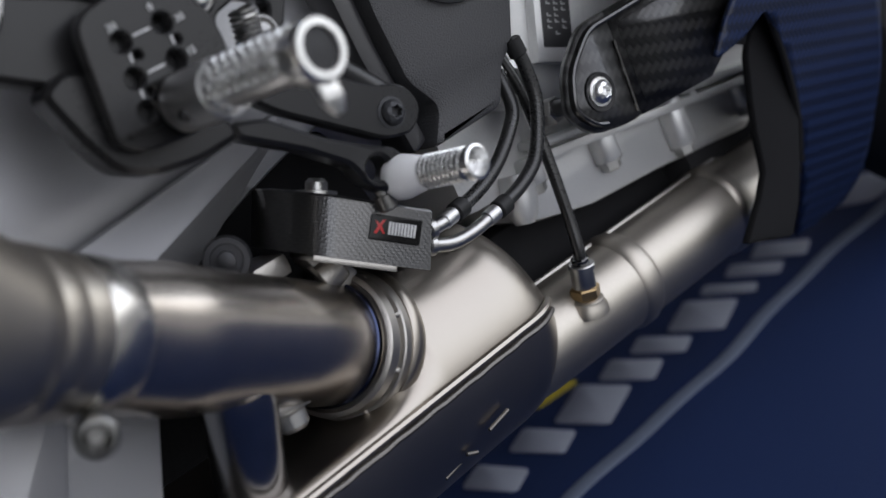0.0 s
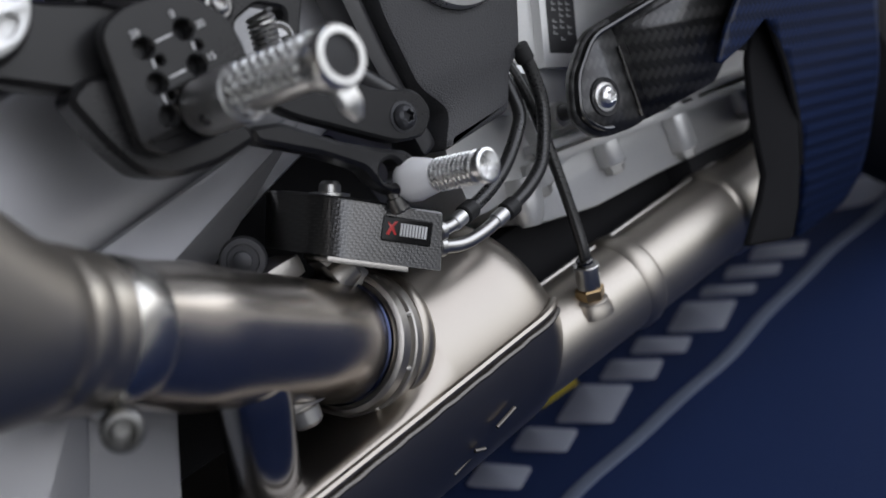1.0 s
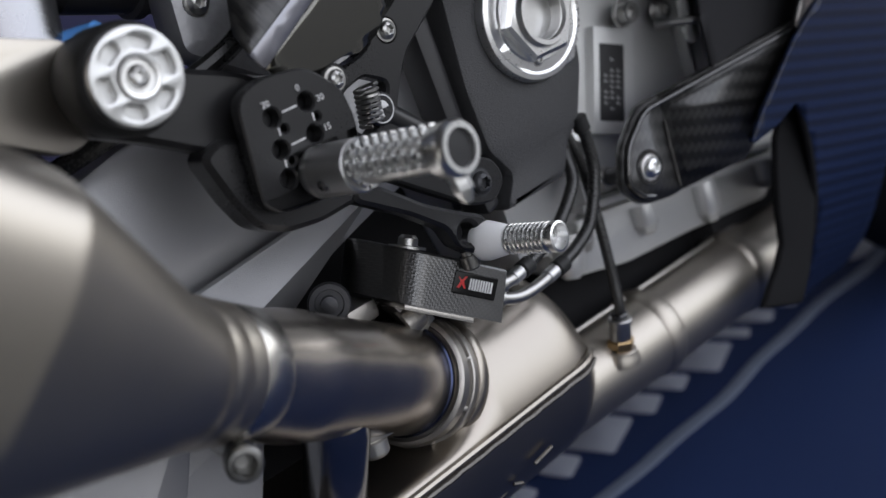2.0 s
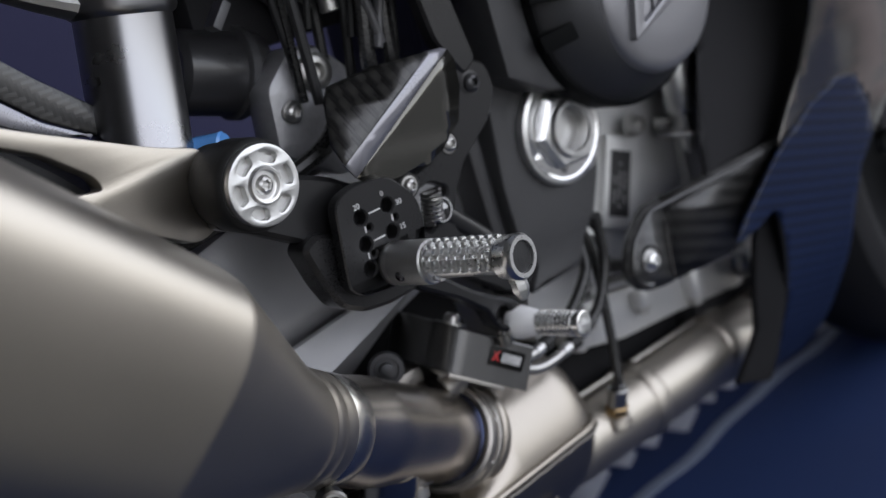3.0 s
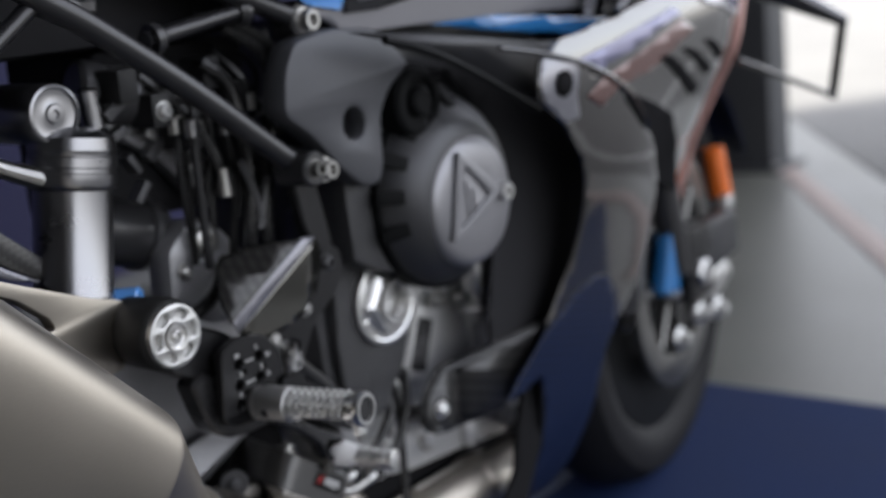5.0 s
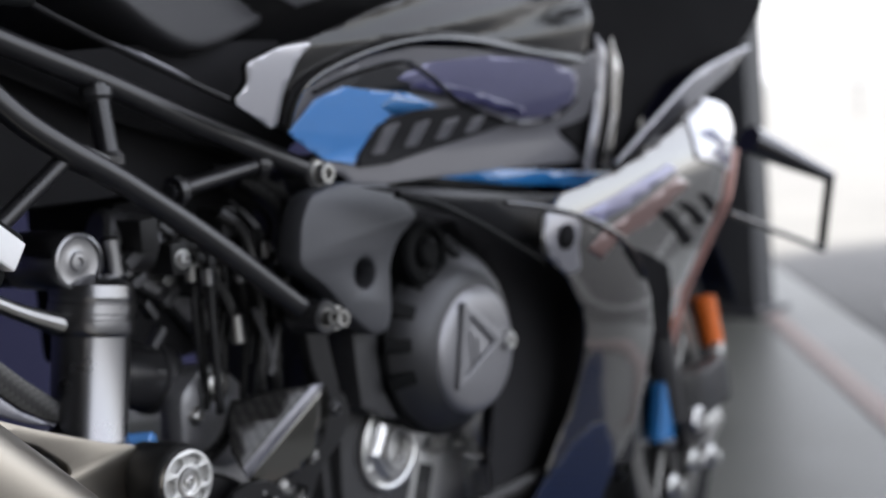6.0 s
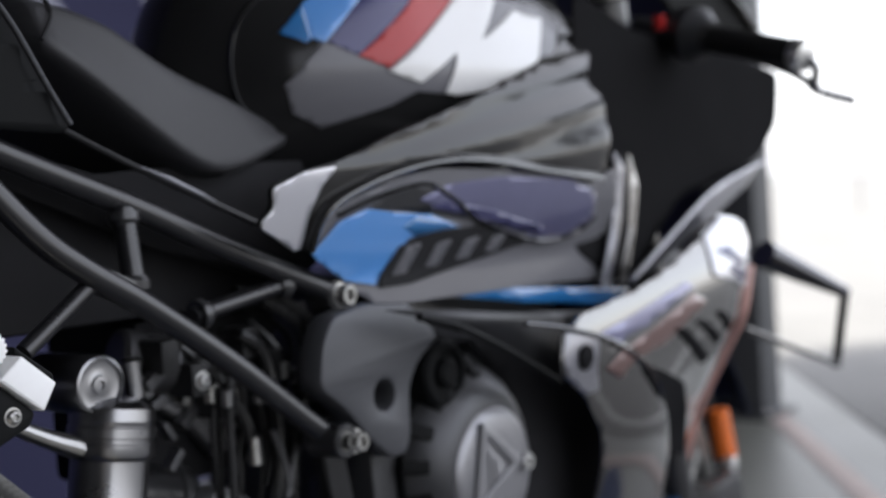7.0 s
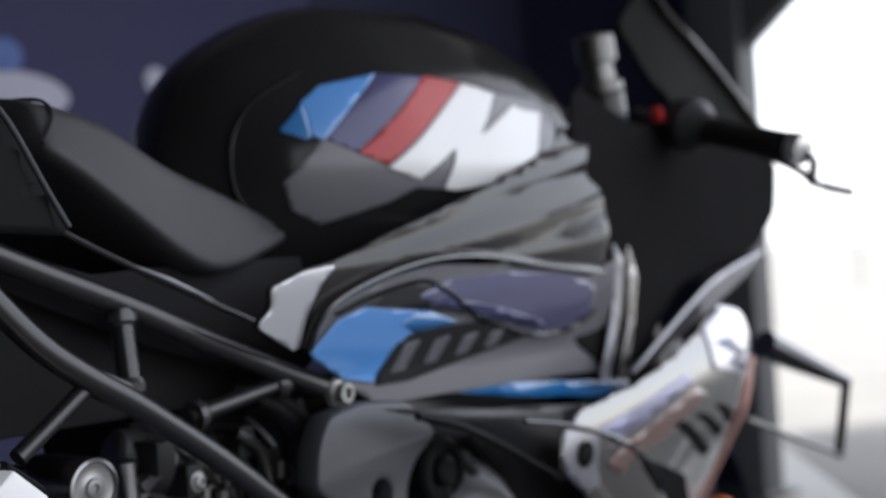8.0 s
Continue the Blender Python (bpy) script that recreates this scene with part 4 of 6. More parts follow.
# the cover's plan: a flat front, a bright facet and a round rear end
plan = [(0.0506, 0.0), (0.0, 0.0), (-0.0100, -0.0026), (-0.0165, -0.0080), (-0.0235, -0.0165), (-0.0300, -0.0270), (-0.0335, -0.0380), (-0.0340, -0.050), (-0.030, -0.064), (0.0, -0.080), (0.0506, -0.070)]
plan_c = Vector((0.008, -0.035))
rings = []
for h, q in ((0.0, 1.0), (0.28, 1.0), (0.6, 1.0), (0.955, 1.0), (0.985, 0.985), (1.0, 0.955)):
    rings.append([sv[3] + vv * (hh * h) + uu * (plan_c.x + (a - plan_c.x) * q) + ww * (plan_c.y + (b - plan_c.y) * q) for a, b in plan])
servo = part("servo_cover", skin(bmesh.new(), rings), CARBON_BOX, bike, "woven carbon cover over the exhaust servo", smooth=26)
cen = (sv[0] + sv[3]) / 2 - ww * 0.0365 - uu * 0.004
bq = sv[0].lerp(sv[1], 0.60) * 0.60 + sv[3].lerp(sv[2], 0.60) * 0.40 + ww * 0.0006
bm_frame = face_frame(bq, uu, vv)
badge = plate("badge", fillet([(-0.0140, -0.0072), (0.0140, -0.0072), (0.0140, 0.0062), (-0.0140, 0.0062)], 0.001, 2), 0, 0.0014, BADGE, servo, "glossy black badge with a red and white mark", frame_m=bm_frame, bevel=0.0004)
bz = bm_frame @ Matrix.Translation((0, 0, 0.0008)) @ Matrix.Diagonal((0.82, 0.88, 1, 1))
plate("red_mark", [(-0.0145, -0.0042), (-0.0122, -0.0042), (-0.0108, -0.0012), (-0.0085, -0.0040), (-0.0072, -0.0038), (-0.0098, 0.0008), (-0.0072, 0.0044), (-0.0095, 0.0040), (-0.0110, 0.0016), (-0.0145, 0.0036), (-0.0122, 0.0004)], 0, 0.0003, REDINK, badge, frame_m=bz, bevel=0.00005)
for k in range(9):
    x0 = -0.0050 + 0.0021 * k
    plate("white_bar", [(x0, -0.0040), (x0 + 0.0015, -0.0040), (x0 + 0.0015, 0.0036), (x0, 0.0036)], 0, 0.0003, INK, badge, frame_m=bz, bevel=0.00005)
sb = cen - vv * hh * 0.55
part("steel_bracket", block(sb + ww * 0.012 + uu * 0.012 + ww * 0.006, (0.045, 0.046, 0.0030), None, 0.0012, Matrix((uu, ww, vv)).transposed().to_4x4()), CASTTI, servo, "bent steel bracket under the cover")
part("cover_screw", lathe(cen + vv * hh * 0.5 - uu * 0.004 + ww * 0.020, vv, [(0, 0.011), (0.0015, 0.011), (0.002, 0.006), (0.006, 0.0058), (0.008, 0.004), (0.005, 0.002)], 24), STEEL, servo)
part("valve_lever", block(E0 + Vector((-0.012, -0.012, 0.050)), (0.03, 0.022, 0.012), bevel=0.004), CASTTI, servo)
part("flange_neck", rod(E0 + Vector((0.006, 0.008, 0.034)), sb + uu * 0.012 + ww * 0.012, 0.011, 0.009), CASTTI, servo)
part("lever_knob", lathe((0.112, -0.001, 0.321), (0.8, -0.5, 0.1), [(0, 0.0115), (0.004, 0.0125), (0.007, 0.0115), (0.007, 0.0085), (0.0055, 0.008), (0.0055, 0.005), (0.010, 0.0048), (0.0105, 0.003)], 28), GREYBLACK, servo)
ferrules = (((0.128, 0.100, 0.2755), (0.128, 0.116, 0.269), (0.128, 0.133, 0.268), (0.126, 0.154, 0.270)), ((0.131, 0.102, 0.2835), (0.131, 0.110, 0.2825), (0.1305, 0.116, 0.2825), (0.129, 0.124, 0.283)))
sheaths = (((0.1245, 0.160, 0.2705), (0.120, 0.183, 0.274), (0.118, 0.202, 0.284), (0.118, 0.217, 0.310), (0.118, 0.2195, 0.331), (0.118, 0.218, 0.346)), ((0.126, 0.130, 0.2825), (0.119, 0.156, 0.285), (0.116, 0.176, 0.292), (0.112, 0.196, 0.304), (0.108, 0.207, 0.314), (0.102, 0.212, 0.335)))
for f, c in zip(ferrules, sheaths):
    k1, tdir = Vector(f[-1]), (Vector(f[-1]) - Vector(f[-2])).normalized()
    fer = part("cable_ferrule", tube(f, 0.0040, 12, 8), STEEL, bike, "bent steel cable guide")
    part("ferrule_cap", rod(Vector(f[0]), Vector(f[0]) + (Vector(f[1]) - Vector(f[0])).normalized() * 0.005, 0.0058, seg=16), STEEL, fer)
    part("crimp_sleeve", rod(k1 - tdir * 0.010, k1, 0.0047, seg=16), ALU_BEAD, fer)
    part("outer_cable", tube([k1 - tdir * 0.004, *c], 0.0043, 14), HOSE, fer, "black sheathed control cable")
    part("cable_boot", rod(k1, k1 + tdir * 0.010, 0.0058, seg=16), RUBBER, fer)
part("hose_cap", rod((0.118, 0.2185, 0.340), (0.1185, 0.2168, 0.351), 0.0056, seg=16), RUBBER, bike)

# engine and frame
case = part("crankcase", block((-0.01, 0.345, 0.350), (0.18, 0.36, 0.18), bevel=0.012), CAST, bike, "grey cast aluminium crankcase")
plate("sump", fillet([(0.185, 0.30), (0.196, 0.246), (0.217, 0.234), (0.264, 0.223), (0.333, 0.217), (0.428, 0.205), (0.46, 0.24), (0.46, 0.30)], 0.006), -0.08, 0.077, CAST, case, bevel=0.004)
part("under_tray", block((0.0, 0.32, 0.20), (0.10, 0.32, 0.07), bevel=0.01), MATTBLACK, case, "matt black tray under the crankcase")
fl = Matrix.Rotation(radians(-9), 4, "X")
part("joint_flange", block((0.080, 0.350, 0.2625), (0.026, 0.26, 0.0055), None, 0.0015, fl), CAST, case, "bolted joint flange")
part("joint_flange", block((0.079, 0.350, 0.2535), (0.024, 0.26, 0.0060), None, 0.0015, fl), CAST, case, "bolted joint flange")
for y, zt, zb in ((0.287, 0.268, 0.244), (0.355, 0.258, 0.224), (0.222, 0.276, 0.258), (0.428, 0.246, 0.222)):
    boss = part("flange_boss", lathe((0.081, y, zb), (0, 0, 1), [(0, 0.0085), (0.002, 0.0095), (zt - zb - 0.002, 0.0092), (zt - zb, 0.008)], 24), CAST, case)
    part("flange_screw", lathe((0.081, y, zb + 0.0005), (0, 0, -1), [(0, 0.0100), (0.001, 0.0100), (0.0015, 0.0070), (0.006, 0.0070), (0.007, 0.006)], 6), STEEL, boss)
for y, w, z0, z1 in ((0.232, 0.010, 0.27, 0.43), (0.372, 0.007, 0.25, 0.40)):
    part("case_rib", block((0.083, y, (z0 + z1) / 2), (0.016, w, z1 - z0), bevel=0.002), CAST, case)
part("cast_foot", lathe((0.082, 0.209, 0.270), (0.05, -0.25, -1), [(0, 0.012), (0.015, 0.0115), (0.026, 0.0095), (0.031, 0.006)], 24), CAST, case)
sr = Matrix.Rotation(radians(-21.8), 4, "X")
part("cast_pad", block((0.083, 0.289, 0.352), (0.010, 0.040, 0.075), None, 0.003, sr), CAST, case)
strip = part("number_strip", block((0.0872, 0.286, 0.352), (0.003, 0.024, 0.054), None, 0.001, sr), STRIPM, case, "dark strip with rows of small unreadable marks")
for c, rows_c in ((0, (1, 2, 3, 5, 6)), (1, (0, 2, 3, 4, 5, 6, 7, 9)), (2, (1, 2, 4, 5, 6, 7))):
    for k in rows_c:
        y0, z0 = -0.0080 + 0.0062 * c, -0.019 + 0.0038 * k
        fm = Matrix.Translation((0.0888, 0.286, 0.352)) @ sr @ Matrix(((0, 0, 1, 0), (1, 0, 0, 0), (0, 1, 0, 0), (0, 0, 0, 1)))
        plate("printed_mark", [(y0, z0), (y0 + 0.0034, z0), (y0 + 0.0034, z0 + 0.0008), (y0 + 0.0010, z0 + 0.0010), (y0 + 0.0010, z0 + 0.0022), (y0, z0 + 0.0022)], 0, 0.0004, GREYINK, strip, bevel=0.00005, frame_m=fm)
bolt((0.094, 0.310, 0.394), case, 0.0075, kind="cap")
bolt((0.094, 0.345, 0.385), case, 0.006, kind="cap")
part("drain_stub", lathe((0.115, 0.350, 0.436), (-0.03, 0.02, -1), [(0, 0.012), (0.004, 0.0135), (0.040, 0.0130), (0.044, 0.0105), (0.046, 0.0062), (0.074, 0.0058), (0.078, 0.0040)], 28), ALU_BEAD, case, "silver turned stub")
part("stub_clip", tube([(0.100, 0.330, 0.378), (0.112, 0.338, 0.376), (0.126, 0.352, 0.373), (0.116, 0.366, 0.372)], 0.0028, 8), STEEL, case)

CO = (0.256, 0.519)  # centre of the clutch cover
low_out = fillet([(0.150, 0.604), (0.222, 0.600), (0.232, 0.500), (0.240, 0.430), (0.234, 0.382), (0.217, 0.347), (0.204, 0.340), (0.197, 0.327), (0.192, 0.319), (0.136, 0.317), (0.150, 0.337), (0.137, 0.357), (0.134, 0.400), (0.138, 0.455), (0.136, 0.520)], 0.006)
lowf = plate("frame_plate", low_out, 0.060, 0.120, TEXBLACK, bike, "black textured cast frame plate round the pivot", bevel=0.005)
land = [(CO[0] + 0.0935 * math.cos(radians(a)), CO[1] + 0.0935 * math.sin(radians(a))) for a in range(118, 223, 8)]
plate("cover_land", land + [(0.166, 0.462), (0.134, 0.480), (0.130, 0.560), (0.160, 0.598)], 0.118, 0.152, TEXBLACK, lowf, "cast land beside the clutch cover", bevel=0.003)
rim_o = fillet([(0.136, 0.520), (0.130, 0.455), (0.133, 0.380), (0.140, 0.322), (0.128, 0.318), (0.120, 0.380), (0.116, 0.455), (0.122, 0.525)], 0.004, 3)
plate("edge_rib", rim_o, 0.085, 0.112, SATIN, lowf, bevel=0.003)
part("frame_boss", lathe((0.085, 0.220, 0.325), (1, 0, 0), [(0, 0.016), (0.014, 0.016), (0.018, 0.013), (0.019, 0.008), (0.014, 0.007), (0.014, 0.001)], 28), CAST, lowf, "grey cast boss with a screw")
HUB = (0.198, 0.425)
hub = part("pivot_nut", lathe((0.116, *HUB), (1, 0, 0), [(0, 0.0395), (0.005, 0.0420), (0.008, 0.0420), (0.0105, 0.0405), (0.0112, 0.0375), (0.0100, 0.0355), (0.0100, 0.0300), (0.0115, 0.0290), (0.0115, 0.0225), (0.004, 0.0220)], 64), ALU, bike, "bright aluminium swing arm pivot nut")
part("hexagon", lathe((0.1265, *HUB), (1, 0, 0), [(0, 0.0285), (0.001, 0.0300), (0.006, 0.0300), (0.0080, 0.0270), (0.0080, 0.0205), (-0.0045, 0.0200)], 6), ALU, hub, smooth=20)
part("sleeve", lathe((0.126, *HUB), (1, 0, 0), [(0, 0.0215), (0.010, 0.0215), (0.0125, 0.0200), (0.0125, 0.0172), (0.009, 0.0164), (-0.005, 0.0164)], 40), ALU, hub, "threaded hollow sleeve")
# black disc closes the bore and paints its shade
part("bore", lathe((0.1226, *HUB), (1, 0, 0), [(0, 0.0163), (0.0008, 0.0163), (0.001, 0.001)], 32), MATTBLACK, hub, "black disc for the shade in the hollow bore")
for k in range(6):
    part("thread", tube([(0.1246 + 0.0020 * k, HUB[0] + 0.0163 * math.cos(t), HUB[1] + 0.0163 * math.sin(t)) for t in np.linspace(0, math.tau, 33)], 0.0008, 6, 1), STEEL, hub)
plate("stamped_tab", fillet([(0.160, 0.412), (0.173, 0.399), (0.188, 0.3895), (0.211, 0.3865), (0.223, 0.388), (0.229, 0.402), (0.234, 0.425), (0.20, 0.43)], 0.004, 3), 0.119, 0.1262, ALU, hub, bevel=0.001)
bolt((0.1264, 0.191, 0.3975), hub, 0.0035)

spar_out = fillet([(0.046, 0.618), (0.052, 0.652), (0.066, 0.674), (0.110, 0.680), (0.168, 0.674), (0.206, 0.640), (0.174, 0.622), (0.160, 0.602), (0.158, 0.560), (0.150, 0.545), (0.130, 0.545), (0.104, 0.566), (0.076, 0.596)], 0.010)
spar = plate("frame_spar", spar_out, 0.150, 0.178, SPARM, bike, "dark grey cast frame spar with a round opening", holes=[circle((0.1255, 0.6005), 0.0125, 28)], bevel=0.006)
part("opening_floor", lathe((0.152, 0.1255, 0.6005), (1, 0, 0), [(0, 0.016), (0.002, 0.016), (0.0022, 0.001)], 28), INNER, spar)
bolt((0.179, 0.082, 0.570), spar, 0.0078, kind="cap", material=STEEL)
plate("link_plate", fillet([(0.066, 0.590), (0.092, 0.588), (0.110, 0.500), (0.096, 0.492), (0.078, 0.520)], 0.006), 0.140, 0.152, ANOD, spar, bevel=0.002)

# clutch cover
CLUTCHM = mat("dark grey magnesium", (0.074, 0.075, 0.080), 0.38, 0.6, 0.12, 900, 0.25)
CC = (0.258, 0.509)
DOMEM = mat("pale grey clutch dome", (0.27, 0.27, 0.285), 0.32, 0.6, 0.08, 900, 0.2)
clutch = part("clutch_cover", lathe((0.105, *CO), (1, 0, 0), [(0, 0.0895), (0.045, 0.0905), (0.054, 0.0885), (0.064, 0.0825), (0.073, 0.0745), (0.080, 0.0665), (0.083, 0.0615), (0.085, 0.05)], 72), CLUTCHM, bike, "round grey clutch cover with a raised triangle")
dome = part("dome", lathe((0.184, *CC), (1, 0, 0), [(0, 0.0610), (0.004, 0.0602), (0.0075, 0.0575), (0.0100, 0.050), (0.0110, 0.030), (0.0112, 0.001)], 72), DOMEM, clutch)
TC = (0.2495, 0.5135)
tri_pts = [(TC[0] + q * math.cos(t), TC[1] + q * math.sin(t)) for q, t in ((0.046, radians(-3)), (0.049, radians(110)), (0.050, radians(224)))]
tri_in = [(TC[0] + q * math.cos(t), TC[1] + q * math.sin(t)) for q, t in ((0.026, radians(-3)), (0.032, radians(108)), (0.034, radians(226)))]
tri = plate("raised_triangle", fillet(tri_pts, 0.005), 0.190, 0.2000, DOMEM, clutch, holes=[fillet(tri_in, 0.003)], bevel=0.0015)
plate("triangle_floor", fillet(tri_in, 0.003), 0.1900, 0.1962, DOMEM, tri, bevel=0.0006)
for k in range(2):
    part("cooling_rib", block((0.1970, TC[0] - 0.008 + 0.009 * k, TC[1] - 0.002), (0.003, 0.0015, 0.036 - 0.014 * k), bevel=0.0005), DOMEM, clutch)
bolt((0.194, CC[0] + 0.040, CC[1] + 0.001), clutch, 0.0085, kind="cap", material=ALU_BEAD)
part("bolt_boss", lathe((0.188, CC[0] + 0.040, CC[1] + 0.001), (1, 0, 0), [(0, 0.014), (0.005, 0.0135), (0.006, 0.012), (0.0062, 0.001)], 28), DOMEM, clutch)
# black scalloped rim with square teeth that grip the cover
part("cover_rim", lathe((0.125, *CO), (1, 0, 0), [(0, 0.086), (0.0, 0.0925), (0.030, 0.0925), (0.033, 0.0915), (0.034, 0.0895), (0.030, 0.0870)], 72), TAILM, clutch, "black rim of the cover")
for k in range(6):
    q = radians(88 + 21.5 * k)
    w = Vector((0, math.cos(q), math.sin(q)))
    tn = Vector((0, -math.sin(q), math.cos(q)))
    rdir = (w * -0.80 + Vector((0.60, 0, 0))).normalized()
    rot = Matrix((rdir, tn, rdir.cross(tn))).transposed().to_4x4()
    part("rim_tooth", block(Vector((0.1640, CO[0], CO[1])) + w * 0.0830, (0.026, 0.0135, 0.015), None, 0.003, rot), TAILM, clutch, "black square tooth gripping the cover")
    bolt(Vector((0.1592, CO[0], CO[1])) + w * 0.0905, clutch, 0.0036, material=BOLTM)
part("oil_cap", lathe((0.150, 0.212, 0.606), (1, 0, 0), [(0, 0.031), (0.024, 0.031), (0.028, 0.028), (0.0285, 0.022), (0.024, 0.021), (0.024, 0.014), (0.030, 0.013), (0.033, 0.010), (0.033, 0.001)], 40), TAILM, clutch, "round black filler cap")

# hidden engine mass and inner panels that keep the inside dark
part("cylinder_block", block((-0.02, 0.36, 0.56), (0.26, 0.30, 0.26), bevel=0.02), SATIN, bike, "dark engine block behind the fairing")
inner_s = lambda y, z: 0.148 + 0.08 * (z - 0.45)
panel("inner_panel", [(0.140, 0.660), (0.330, 0.622), (0.470, 0.575), (0.585, 0.50), (0.590, 0.40), (0.52, 0.30), (0.40, 0.27), (0.335, 0.30), (0.330, 0.38), (0.340, 0.44), (0.345, 0.56), (0.27, 0.628), (0.18, 0.628)], inner_s, INNER, bike, "matt black panel inside the fairing")
part("lower_shroud", block((0.015, 0.47, 0.215), (0.12, 0.22, 0.13), bevel=0.02), INNER, bike)
part("radiator", block((0.0, 0.60, 0.48), (0.30, 0.04, 0.36), bevel=0.01), INNER, bike)

# fairing
def ramp(k):
    k = min(1.0, max(0.0, k))
    return k * k * (3 - 2 * k)


def nose_s(y, z):
    w = ramp((y - 0.48) / 0.2)
    c = z - 0.585 - 0.12 * (y - 0.31)
    return 0.240 + 0.20 * max(-0.16, c) - 5.2 * max(0, c) ** 2 - 0.36 * max(0, 0.60 - z) * w - 1.5 * max(0, y - 0.66) ** 2


low_s = lambda y, z: 0.19 + 0.22 * (z - 0.45) - 0.25 * max(0, y - 0.5) ** 2 + max(-0.03, 0.025 - 1.3 * (y - 0.50) ** 2) * ramp((z - 0.36) / 0.20) - 2.7 * max(0, 0.24 - z) ** 2


def side_s(y, z):
    k = ramp((z - 0.43) / 0.17)
    return low_s(y, z) * (1 - k) + (nose_s(y, z) - 0.0015) * k


up_f = fillet([(0.362, 0.561), (0.309, 0.590), (0.304, 0.606), (0.316, 0.634), (0.386, 0.617), (0.460, 0.587), (0.514, 0.550), (0.562, 0.505), (0.590, 0.466), (0.600, 0.412), (0.590, 0.352), (0.545, 0.305), (0.532, 0.346), (0.508, 0.376), (0.478, 0.381), (0.436, 0.369), (0.391, 0.343), (0.411, 0.380), (0.424, 0.405), (0.428, 0.440), (0.419, 0.485), (0.403, 0.521)], 0.012)
fair = panel("side_fairing", up_f, side_s, GREYGLOSS, bike, "graphite lacquered side fairing", thick=0.004, step=0.012)
low_f = fillet([(0.436, 0.368), (0.478, 0.380), (0.507, 0.375), (0.531, 0.345), (0.543, 0.309), (0.524, 0.286), (0.515, 0.240), (0.511, 0.175), (0.521, 0.124), (0.515, 0.105), (0.443, 0.107), (0.428, 0.143), (0.416, 0.180), (0.410, 0.212), (0.405, 0.244), (0.399, 0.273), (0.388, 0.296), (0.362, 0.287), (0.331, 0.284), (0.346, 0.302), (0.391, 0.342)], 0.006)
lowfair = panel("lower_fairing", low_f, side_s, CARBON_BLUE, bike, "dark blue twill carbon lower fairing", thick=0.004, lift=0.0025, step=0.01)
part("edge_lip", tube([(0.132, 0.331, 0.284), (0.146, 0.362, 0.287), (0.155, 0.388, 0.296), (0.1505, 0.399, 0.273), (0.1445, 0.405, 0.244), (0.1355, 0.410, 0.212), (0.1205, 0.416, 0.180)], 0.003, 8, flat=0.6), INNER, lowfair)
# dark return of the fairing edge
plate("edge_return", fillet([(0.411, 0.292), (0.392, 0.282), (0.382, 0.27), (0.372, 0.244), (0.365, 0.221), (0.36, 0.196), (0.347, 0.182), (0.321, 0.162), (0.364, 0.146), (0.381, 0.163), (0.396, 0.187), (0.409, 0.213), (0.415, 0.241), (0.417, 0.268), (0.415, 0.289)], 0.003, 3), 0.131, 0.138, MATTBLACK, lowfair, "matt black return of the fairing edge", bevel=0.002)
tab_s = lambda y, z: 0.128 + 0.22 * max(0, y - 0.284)
tab = panel("fairing_tab", fillet([(0.238, 0.320), (0.262, 0.339), (0.290, 0.3405), (0.290, 0.2722), (0.270, 0.272), (0.242, 0.277), (0.228, 0.295)], 0.008), lambda y, z: 0.128, CARBON_TAB, bike, "glossy carbon fairing tab with a raised border and a screw", step=0.5, thick=0.006)
panel("tab_face", [(0.284, 0.3402), (0.346, 0.344), (0.430, 0.350), (0.480, 0.378), (0.470, 0.352), (0.412, 0.326), (0.374, 0.296), (0.340, 0.272), (0.284, 0.272)], lambda y, z: 0.1284 + 0.22 * (y - 0.284), CARBON_TAB, tab, "woven face of the tab", step=0.5, thick=0.005)
border = [(tab_s(p[0], p[1]) + 0.0006, p[0], p[1]) for p in fillet([(0.241, 0.318), (0.264, 0.335), (0.346, 0.340), (0.430, 0.346), (0.474, 0.372), (0.466, 0.355), (0.410, 0.330), (0.371, 0.298), (0.338, 0.276), (0.270, 0.276), (0.245, 0.281), (0.232, 0.296)], 0.008)]
border = border[-len(border) // 6:] + border[:len(border) // 3]
part("border", tube(border, 0.0034, 10, 1, flat=0.6), CARBON_DEEP, tab, "raised lacquered border")
part("fold_line", tube([(0.1288, 0.281, 0.276), (0.1288, 0.283, 0.322)], 0.0012, 8), GREYGLOSS, tab)
part("recess_ring", lathe((0.1275, 0.2575, 0.2985), (1, 0, 0), [(0, 0.0125), (0.002, 0.0120), (0.0018, 0.0095), (0.0002, 0.009)], 32), GLOSS, tab)
bolt((0.1295, 0.2575, 0.2985), tab, 0.0072, material=ALU)
part("spacer", rod((0.085, 0.246, 0.295), (0.122, 0.254, 0.297), 0.0055), SATIN, tab)
part("spacer_nut", lathe((0.086, 0.246, 0.295), (1, 0.2, 0), [(0, 0.0080), (0.001, 0.0088), (0.010, 0.0088), (0.011, 0.008)], 6), STEEL, tab)
panel("inset_field", fillet([(0.289, 0.330), (0.350, 0.336), (0.402, 0.336), (0.366, 0.304), (0.336, 0.280), (0.289, 0.279)], 0.004), lambda y, z: 0.1284 + 0.22 * (y - 0.284), CARBON_TAB, tab, "coarse twill field", thick=0.001, lift=0.0008, step=0.5)

